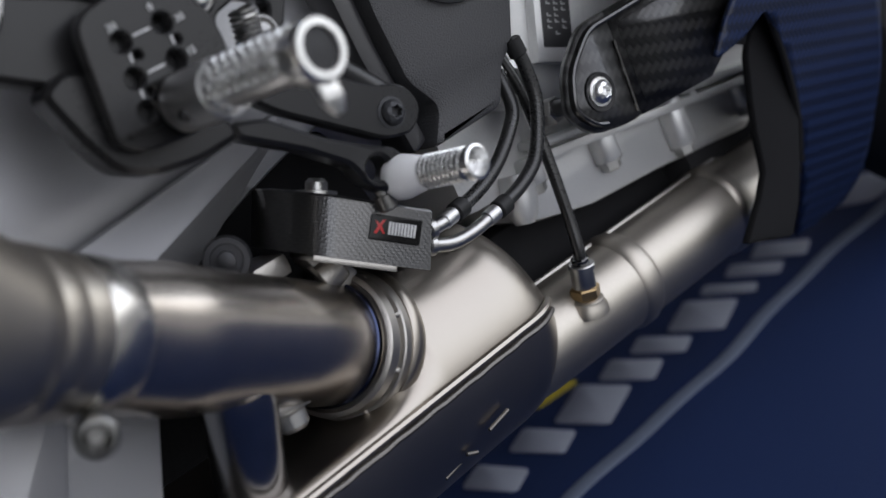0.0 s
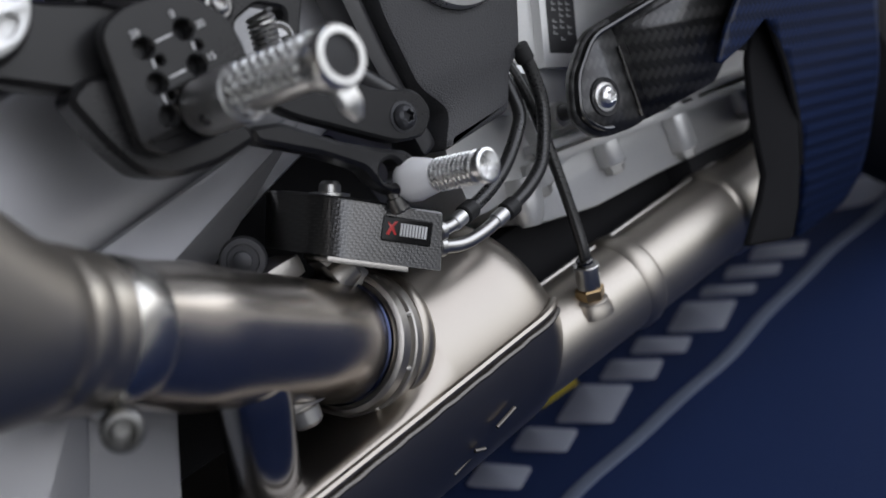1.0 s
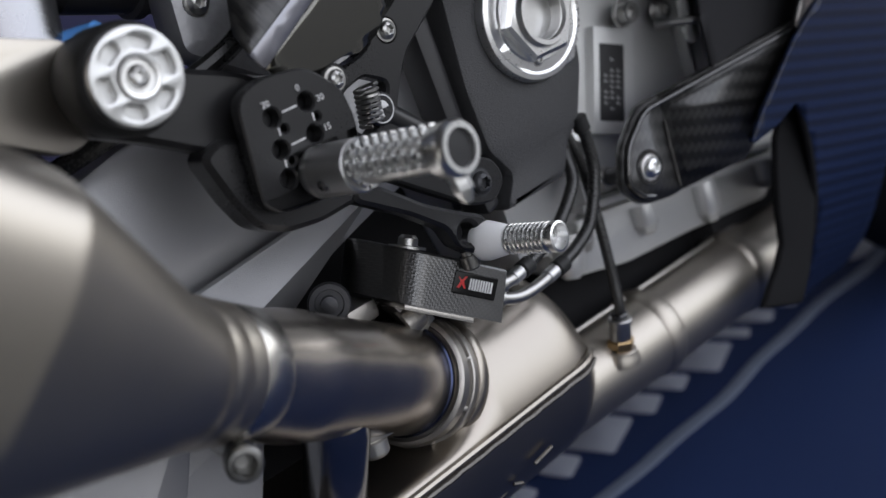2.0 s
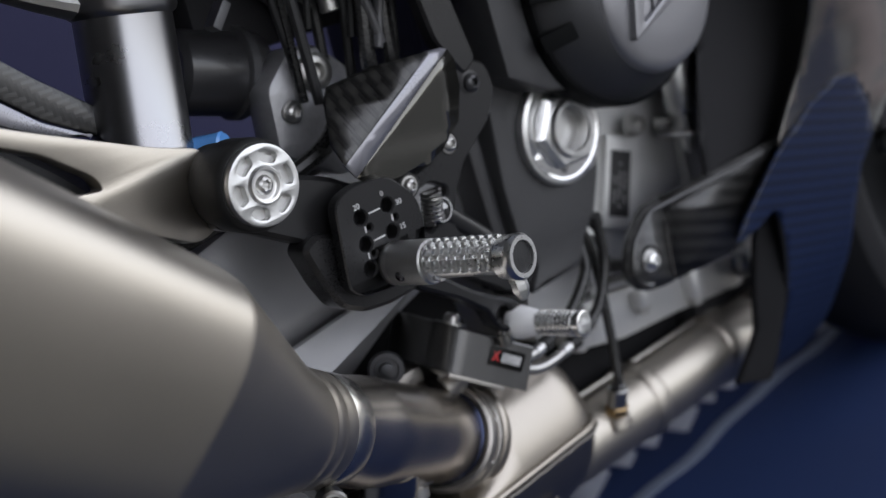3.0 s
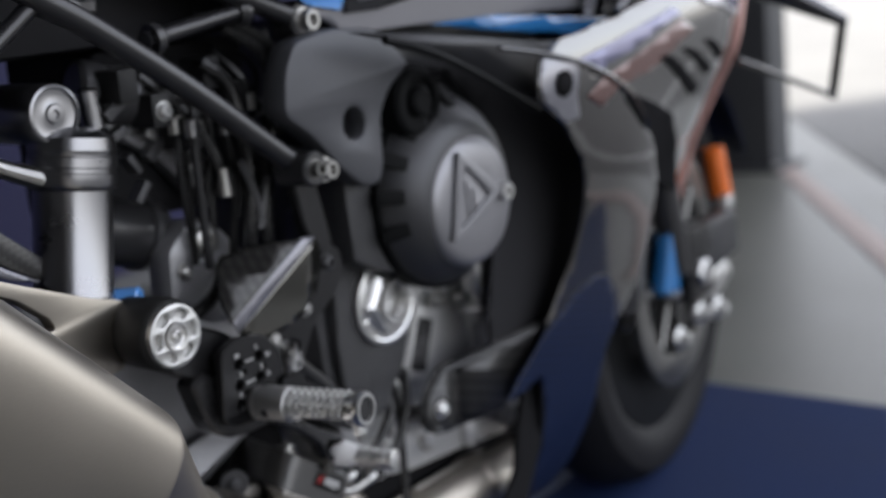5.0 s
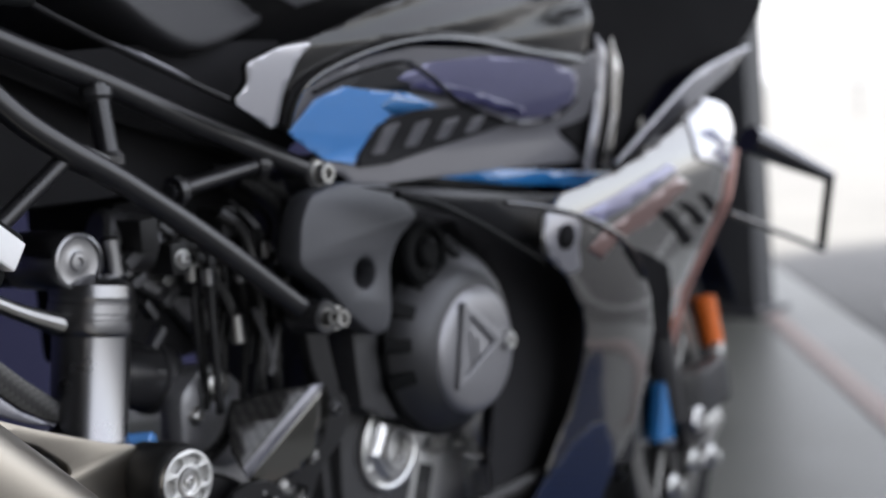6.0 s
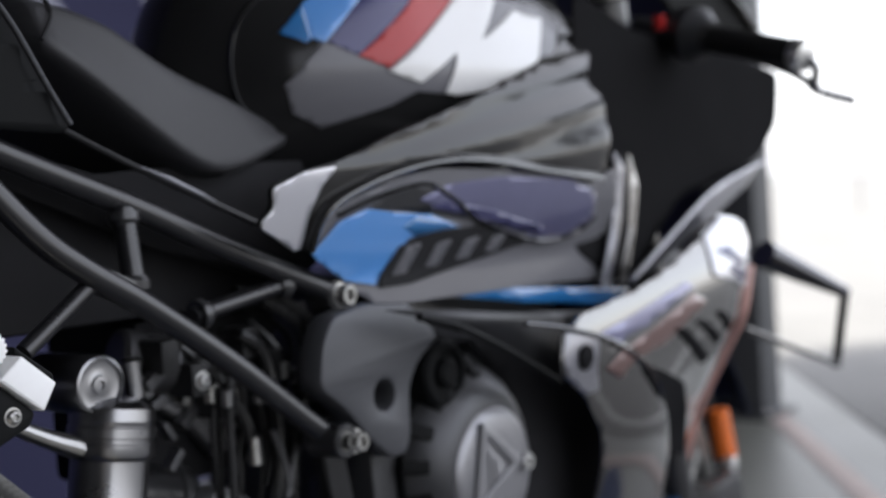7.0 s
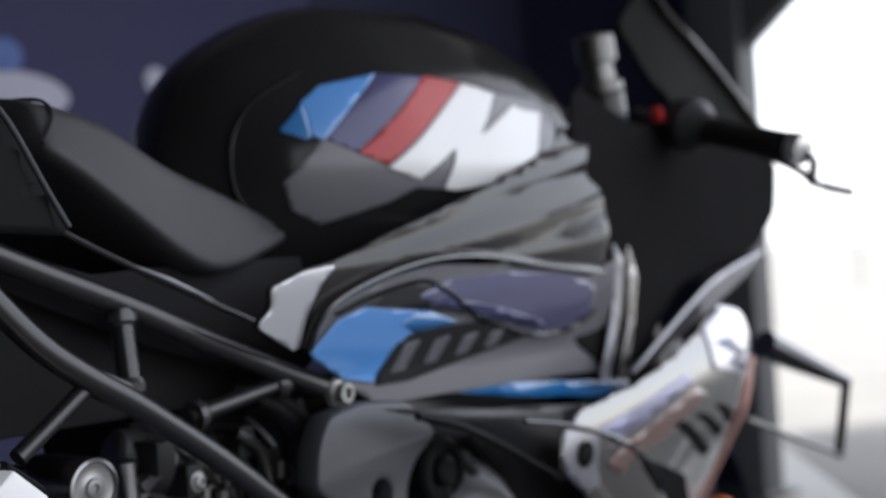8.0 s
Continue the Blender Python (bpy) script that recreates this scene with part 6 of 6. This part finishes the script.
sub = tube_part("subframe_rail", [(0.124, -0.40, 0.896), (0.128, -0.186, 0.809), (0.130, -0.088, 0.771), (0.137, -0.014, 0.7375), (0.150, 0.088, 0.694)], 0.0092, bike, "satin black tubular subframe rail")
part("rail_eye", lathe((0.132, 0.101, 0.688), (1, 0, 0), [(0, 0.0145), (0.002, 0.0165), (0.024, 0.0165), (0.026, 0.0150)], 32), SATIN, sub)
bolt((0.158, 0.101, 0.688), sub, 0.0085, kind="cap", material=STEEL)
tube_part("lower_rail", [(0.125, -0.34, 0.868), (0.132, -0.262, 0.848), (0.142, -0.218, 0.794), (0.150, -0.183, 0.754), (0.154, -0.150, 0.729), (0.156, -0.102, 0.700), (0.159, -0.027, 0.648), (0.165, 0.055, 0.583)], 0.0092, sub)
part("rail_eye", lathe((0.150, 0.064, 0.574), (1, 0, 0), [(0, 0.0125), (0.002, 0.0140), (0.034, 0.0140), (0.036, 0.0125)], 32), SATIN, sub)
bolt((0.186, 0.064, 0.574), sub, 0.0062, kind="cap", material=BOLTM)
tube_part("upright", [(0.131, -0.098, 0.770), (0.143, -0.102, 0.711)], 0.0085, sub)
tube_part("brace", [(0.150, -0.057, 0.688), (0.140, 0.054, 0.702)], 0.0066, sub)
for q, a in (((0.131, -0.098, 0.768), (0.1, -0.05, -1)), ((0.142, -0.102, 0.713), (0, 0.05, 1)), ((0.140, 0.052, 0.7015), (0.05, -1, -0.12)), ((0.150, -0.052, 0.6885), (0, 1, 0.12))):
    part("welded_collar", lathe(q, a, [(0, 0.0115), (0.006, 0.0118), (0.010, 0.0092)], 24), SATIN, sub)
tube_part("rear_strut", [(0.150, -0.140, 0.724), (0.152, -0.166, 0.707), (0.155, -0.205, 0.682)], 0.0062, sub)
part("strut_mount", block((0.147, -0.127, 0.718), (0.016, 0.034, 0.018), None, 0.004, Matrix.Rotation(radians(-25), 4, "X")), SATIN, sub)
tube_part("inner_rail", [(-0.12, -0.40, 0.870), (-0.124, -0.107, 0.785), (-0.150, 0.088, 0.694)], 0.0125, sub)

# bracket near the tail with a pale block; its sunlit look is in the white
brk = plate("tail_bracket", fillet([(-0.3080, 0.699), (-0.2880, 0.682), (-0.2970, 0.668), (-0.3220, 0.688)], 0.0015), 0.276, 0.304, ALU_SUNLIT, bike, "block coloured sunlit white with dark clamps at the tail", bevel=0.0015)
plate("clamp", fillet([(-0.3080, 0.7035), (-0.2855, 0.686), (-0.2855, 0.682), (-0.3080, 0.6995)], 0.0012), 0.270, 0.298, TAILM, brk, "black clamp bar", bevel=0.001)
plate("clamp", fillet([(-0.3260, 0.690), (-0.3140, 0.6815), (-0.2990, 0.668), (-0.3030, 0.661), (-0.3260, 0.652)], 0.003), 0.272, 0.300, TAILM, brk, "black lower clamp", bevel=0.002)
plate("knurled_wheel", [(-0.3225 + (0.0085 + 0.0012 * (k % 2)) * math.cos(k * math.tau / 36), 0.7035 + (0.0085 + 0.0012 * (k % 2)) * math.sin(k * math.tau / 36)) for k in range(36)], 0.282, 0.300, ALU_SUNLIT, brk, "knurled wheel coloured sunlit white", bevel=0.0004)
bolt((0.300, -0.313, 0.668), brk, 0.004, material=STEEL)
part("clamp_arm", tube([(0.285, -0.322, 0.672), (0.24, -0.37, 0.70), (0.18, -0.40, 0.76), (0.13, -0.42, 0.82)], 0.007, 10), SATIN, brk)

# seat
def seat_ring(y, zt, zb, w):
    half = [Vector((x * w, y, z)) for x, z in ((0.0, zt + 0.013), (0.5, zt + 0.011), (0.78, zt + 0.006), (0.885, zt - 0.001), (0.905, zt - 0.006), (0.95, 0.5 * (zt + zb)), (0.995, zb + 0.007), (1.0, zb + 0.002), (0.975, zb - 0.003), (0.85, zb - 0.006), (0.0, zb - 0.008))]
    return half + [Vector((-p.x, p.y, p.z)) for p in half[-2:0:-1]]


rows = [(-0.36, 0.935, 0.900, 0.115), (-0.26, 0.927, 0.895, 0.125), (-0.187, 0.919, 0.891, 0.130), (-0.152, 0.917, 0.884, 0.132), (-0.127, 0.914, 0.870, 0.134), (-0.107, 0.909, 0.856, 0.135), (-0.084, 0.902, 0.840, 0.136), (-0.058, 0.886, 0.822, 0.136), (-0.021, 0.869, 0.800, 0.134), (0.008, 0.861, 0.794, 0.131), (0.05, 0.848, 0.804, 0.124), (0.088, 0.836, 0.817, 0.114), (0.12, 0.830, 0.822, 0.10)]
seat = part("seat", skin(bmesh.new(), [seat_ring(*r) for r in [(-0.156, 0.917, 0.8855, 0.1315)] + rows[3:]]), VINYL, bike, "black vinyl seat with a stitched seam", subdiv=1, smooth=60)
part("seam", tube([(0.1345, -0.158, 0.888), (0.1245, -0.142, 0.908), (0.104, -0.137, 0.922), (0.05, -0.135, 0.927), (0, -0.135, 0.928)], 0.0014, 6), INNER, seat)
part("rear_seat", skin(bmesh.new(), [seat_ring(*r) for r in rows[:3] + [(-0.157, 0.918, 0.886, 0.132)]]), TAILM, seat, "black rear section of the seat", subdiv=1, smooth=60)
tailp = panel("tail_panel", fillet([(-0.36, 0.955), (-0.200, 0.914), (-0.186, 0.896), (-0.163, 0.857), (-0.144, 0.828), (-0.152, 0.824), (-0.36, 0.838)], 0.006), lambda y, z: 0.1385, TAILM, bike, "black tail side panel", thick=0.004)
part("panel_edge", tube([(0.1420, -0.215, 0.921), (0.1420, -0.200, 0.912), (0.1420, -0.185, 0.894), (0.1420, -0.163, 0.857), (0.1420, -0.146, 0.830)], 0.0022, 8), GREYBLACK, tailp, "grey edge of the tail panel")
part("cover_edge", tube([(0.126, -0.148, 0.831), (0.126, -0.095, 0.807), (0.128, -0.030, 0.779), (0.136, 0.045, 0.746), (0.145, 0.10, 0.718)], 0.0034, 8, flat=0.7), RAILM, bike, "thin black ledge along the seat rail")
part("silver_insert", tube([(0.128, -0.078, 0.801), (0.129, -0.052, 0.790), (0.130, -0.028, 0.780), (0.131, -0.008, 0.772)], 0.0042, 10, flat=0.6, radii=(0.001, 0.0046, 0.0036, 0.001)), LAVGREY, bike, "silver insert on the ledge")

# tank
TY = [0.046, 0.056, 0.072, 0.096, 0.13, 0.175, 0.22, 0.35, 0.45, 0.53, 0.6]
TZ = [0.86, 0.915, 0.955, 0.984, 1.008, 1.032, 1.048, 1.06, 1.05, 1.03, 0.99]
TW = [0.024, 0.05, 0.078, 0.108, 0.136, 0.157, 0.168, 0.175, 0.175, 0.165, 0.13]


def soft(xs, vals):
    """A rounded line through the rows of a table."""
    d = np.arange(xs[0] - 0.1, xs[-1] + 0.1, 0.005)
    v = np.interp(d, xs, vals)
    k = np.hanning(17)
    v[8:-8] = np.convolve(v, k / k.sum(), "valid")
    return lambda q: float(np.interp(q, d, v))


tank_w, tank_z = soft(TY, TW), soft(TY, TZ)


def tuck(z):
    d = max(0, 0.89 - z)
    return 0.6 * d * d / (d + 0.03)


def tank_surface(y, z):
    w, zt = tank_w(y), tank_z(y)
    k = min(0.999, max(0, (z - 0.79) / (zt - 0.79)))
    return w * (1 - k ** 2.3) ** (1 / 2.3) - tuck(z)


rings = []
for y in np.linspace(0.046, 0.60, 61):
    w, zt = tank_w(y), tank_z(y)
    pts = []
    for k in range(65):
        t = math.pi * k / 64
        c, s = math.cos(t), math.sin(t)
        z = 0.79 + (zt - 0.79) * s ** (2 / 2.3)
        x = w * abs(c) ** (2 / 2.3)
        pts.append(Vector((math.copysign(max(0.0, x - tuck(z)), c), y, z)))
    rings.append(pts)
tank = part("fuel_tank", skin(bmesh.new(), rings), TANKM, bike, "gloss black tank with grey, blue, red and white stripes", smooth=60)
panel("grey_field", [(0.132, 0.902), (0.169, 0.935), (0.205, 0.964), (0.261, 0.965), (0.440, 0.953), (0.485, 0.938), (0.417, 0.879), (0.336, 0.866), (0.275, 0.858), (0.223, 0.860), (0.197, 0.848), (0.137, 0.830), (0.113, 0.843), (0.105, 0.867)], tank_surface, FIELDGREY, tank, thick=0.0006, lift=0.0014, step=0.005)
panel("light_blue_stripe", [(0.129, 0.938), (0.148, 0.953), (0.205, 0.966), (0.169, 0.935), (0.136, 0.903), (0.126, 0.907)], tank_surface, BLUE, tank, thick=0.0006, lift=0.0024, step=0.005)
panel("blue_stripe_tip", [(0.106, 0.912), (0.129, 0.938), (0.127, 0.907), (0.123, 0.903)], tank_surface, DEEPBLUE, tank, thick=0.0006, lift=0.0028, step=0.005)
panel("violet_stripe", [(0.205, 0.966), (0.266, 0.968), (0.161, 0.891), (0.138, 0.903), (0.169, 0.935)], tank_surface, VIOLET, tank, thick=0.0006, lift=0.0024, step=0.005)
panel("red_stripe", [(0.266, 0.968), (0.316, 0.964), (0.187, 0.880), (0.160, 0.891)], tank_surface, REDP, tank, thick=0.0006, lift=0.0029, step=0.005)
panel("white_shape", [(0.316, 0.964), (0.364, 0.957), (0.319, 0.911), (0.389, 0.946), (0.441, 0.941), (0.404, 0.888), (0.374, 0.878), (0.337, 0.871), (0.333, 0.864), (0.276, 0.857), (0.260, 0.859), (0.275, 0.897), (0.224, 0.867), (0.187, 0.877)], tank_surface, WHITEP, tank, "slanted white shape", thick=0.0006, lift=0.0034, step=0.005)
part("knee_edge", tube([(tank_surface(y, z) + 0.0005, y, z) for y, z in ((0.140, 0.966), (0.098, 0.938), (0.080, 0.905), (0.078, 0.865), (0.092, 0.835))], 0.0035, 10, flat=0.6), GLOSS, tank, "raised lacquered edge of the knee recess")

# tank side and frame covers
def cov_s(y, z):
    c = z - 0.79 - 0.18 * (y - 0.2)  # styling creases that run along the cover
    return 0.170 + 0.026 * math.sin(max(-0.02, z - 0.72) * 18) - 0.5 * max(0, y - 0.45) ** 2 + 0.0022 * math.sin(c * 150) * ramp((z - 0.785) / 0.02)


spine = panel("tank_side_cover", fillet([(-0.018, 0.751), (-0.004, 0.763), (-0.010, 0.779), (0.026, 0.791), (0.072, 0.799), (0.137, 0.818), (0.269, 0.853), (0.405, 0.893), (0.495, 0.930), (0.530, 0.913), (0.494, 0.884), (0.504, 0.844), (0.487, 0.775), (0.429, 0.781), (0.353, 0.790), (0.276, 0.798), (0.198, 0.800), (0.136, 0.793), (0.075, 0.772), (0.047, 0.756), (0.044, 0.734), (0.030, 0.728)], 0.008), cov_s, SPINEM, bike, "graphite lacquered tank side cover", thick=0.004, step=0.01)
panel("silver_rear", fillet([(-0.017, 0.751), (-0.003, 0.763), (-0.009, 0.778), (0.026, 0.790), (0.065, 0.794), (0.047, 0.780), (0.036, 0.756), (0.037, 0.731), (0.030, 0.729)], 0.007), cov_s, BRIGHTSILVER, spine, "bright silver rear corner", thick=0.001, lift=0.001, step=0.01)
part("black_groove", tube([(cov_s(y, z) + 0.0005, y, z) for y, z in ((0.044, 0.730), (0.047, 0.753), (0.068, 0.770), (0.129, 0.788), (0.198, 0.797), (0.276, 0.795), (0.364, 0.784), (0.478, 0.773))], 0.0085, 12, flat=0.5), GLOSS, spine)
grille = panel("frame_cover", fillet([(0.052, 0.733), (0.057, 0.751), (0.083, 0.765), (0.137, 0.781), (0.199, 0.789), (0.286, 0.786), (0.408, 0.776), (0.479, 0.768), (0.514, 0.783), (0.556, 0.727), (0.549, 0.661), (0.358, 0.669), (0.179, 0.672), (0.140, 0.676), (0.100, 0.700)], 0.010), lambda y, z: cov_s(y, z) - 0.002, FIELDGREY, bike, "lavender grey frame cover with blue field and vents", thick=0.004, step=0.01)
panel("dark_field", fillet([(0.100, 0.757), (0.130, 0.768), (0.169, 0.773), (0.221, 0.763), (0.257, 0.741), (0.202, 0.749), (0.144, 0.756)], 0.003), cov_s, GREYBLACK, grille, thick=0.001, lift=-0.0006, step=0.01)
part("field_rim", tube([(cov_s(y, z), y, z) for y, z in ((0.072, 0.755), (0.118, 0.768), (0.177, 0.776), (0.221, 0.763), (0.276, 0.738), (0.377, 0.714), (0.453, 0.715), (0.490, 0.731))], 0.0045, 8, flat=0.5), GLOSS, grille)
panel("blue_field", fillet([(0.051, 0.724), (0.074, 0.749), (0.106, 0.758), (0.145, 0.753), (0.194, 0.749), (0.243, 0.736), (0.174, 0.730), (0.157, 0.716), (0.140, 0.692), (0.100, 0.700)], 0.003), cov_s, BLUE, grille, "light blue lacquered field", thick=0.001, lift=0.001, step=0.01)
panel("deep_blue_field", [(0.177, 0.750), (0.243, 0.736), (0.182, 0.731), (0.159, 0.740)], cov_s, DEEPBLUE, grille, thick=0.001, lift=0.0016, step=0.01)
panel("pale_violet_field", fillet([(0.173, 0.762), (0.218, 0.775), (0.306, 0.779), (0.420, 0.773), (0.479, 0.757), (0.489, 0.730), (0.447, 0.716), (0.381, 0.717), (0.266, 0.742)], 0.008), cov_s, PALEVIOLET, grille, "violet grey glossy field", thick=0.001, lift=0.0004, step=0.01)
panel("violet_field", fillet([(0.191, 0.755), (0.223, 0.760), (0.301, 0.746), (0.391, 0.727), (0.400, 0.717), (0.266, 0.743)], 0.003), cov_s, VIOLET, grille, "dark violet streak", thick=0.001, lift=0.001, step=0.01)
# matt black patch paints the shade behind the louvres; no hollow is cut
panel("vent_shade", fillet([(0.144, 0.690), (0.161, 0.724), (0.202, 0.733), (0.279, 0.734), (0.377, 0.714), (0.321, 0.706), (0.196, 0.690)], 0.003), cov_s, INNER, grille, thick=0.001, lift=0.001, step=0.01)
for k in range(4):
    y0 = 0.162 + 0.045 * k
    panel("vent_louvre", fillet([(y0, 0.698 + 0.0033 * k), (y0 + 0.020, 0.699 + 0.0033 * k), (y0 + 0.031 - 0.0006 * k, 0.7245), (y0 + 0.011 - 0.0016 * k, 0.722)], 0.003), cov_s, FIELDGREY, grille, thick=0.001, lift=0.002, step=0.02)
panel("blue_strip", fillet([(0.255, 0.670), (0.358, 0.669), (0.600, 0.644), (0.590, 0.634), (0.500, 0.637), (0.362, 0.654)], 0.003), cov_s, DEEPBLUE, bike, "thin blue lower stripe", thick=0.002, step=0.02, lift=0.002)
panel("lower_cover", fillet([(0.170, 0.664), (0.250, 0.652), (0.400, 0.640), (0.500, 0.630), (0.44, 0.600), (0.340, 0.618), (0.220, 0.650)], 0.006), lambda y, z: cov_s(y, z) - 0.002, SATIN, bike, "satin black lower cover", thick=0.003)
panel("duct_panel", [(0.088, 0.677), (0.187, 0.666), (0.355, 0.641), (0.342, 0.59), (0.193, 0.651)], lambda y, z: 0.215, GREYBLACK, bike, "dark grey panel above the clutch recess", thick=0.003, step=0.5)
part("duct_edge", tube([(0.218, 0.126, 0.667), (0.218, 0.184, 0.651), (0.218, 0.256, 0.62), (0.218, 0.335, 0.58)], 0.0036, 8), TAILM, bike, "black lip of the recess")
panel("upright_trim", fillet([(0.545, 0.802), (0.568, 0.783), (0.554, 0.721), (0.521, 0.652), (0.503, 0.654), (0.535, 0.722), (0.550, 0.771)], 0.006), lambda y, z: 0.172, LAVGREY, bike, "grey upright trim by the cockpit", thick=0.003)
panel("upright_trim", fillet([(0.579, 0.800), (0.598, 0.763), (0.583, 0.707), (0.557, 0.652), (0.542, 0.653), (0.570, 0.714), (0.577, 0.764)], 0.006), lambda y, z: 0.172, GREYGLOSS, bike, "second grey upright trim by the cockpit", thick=0.003)
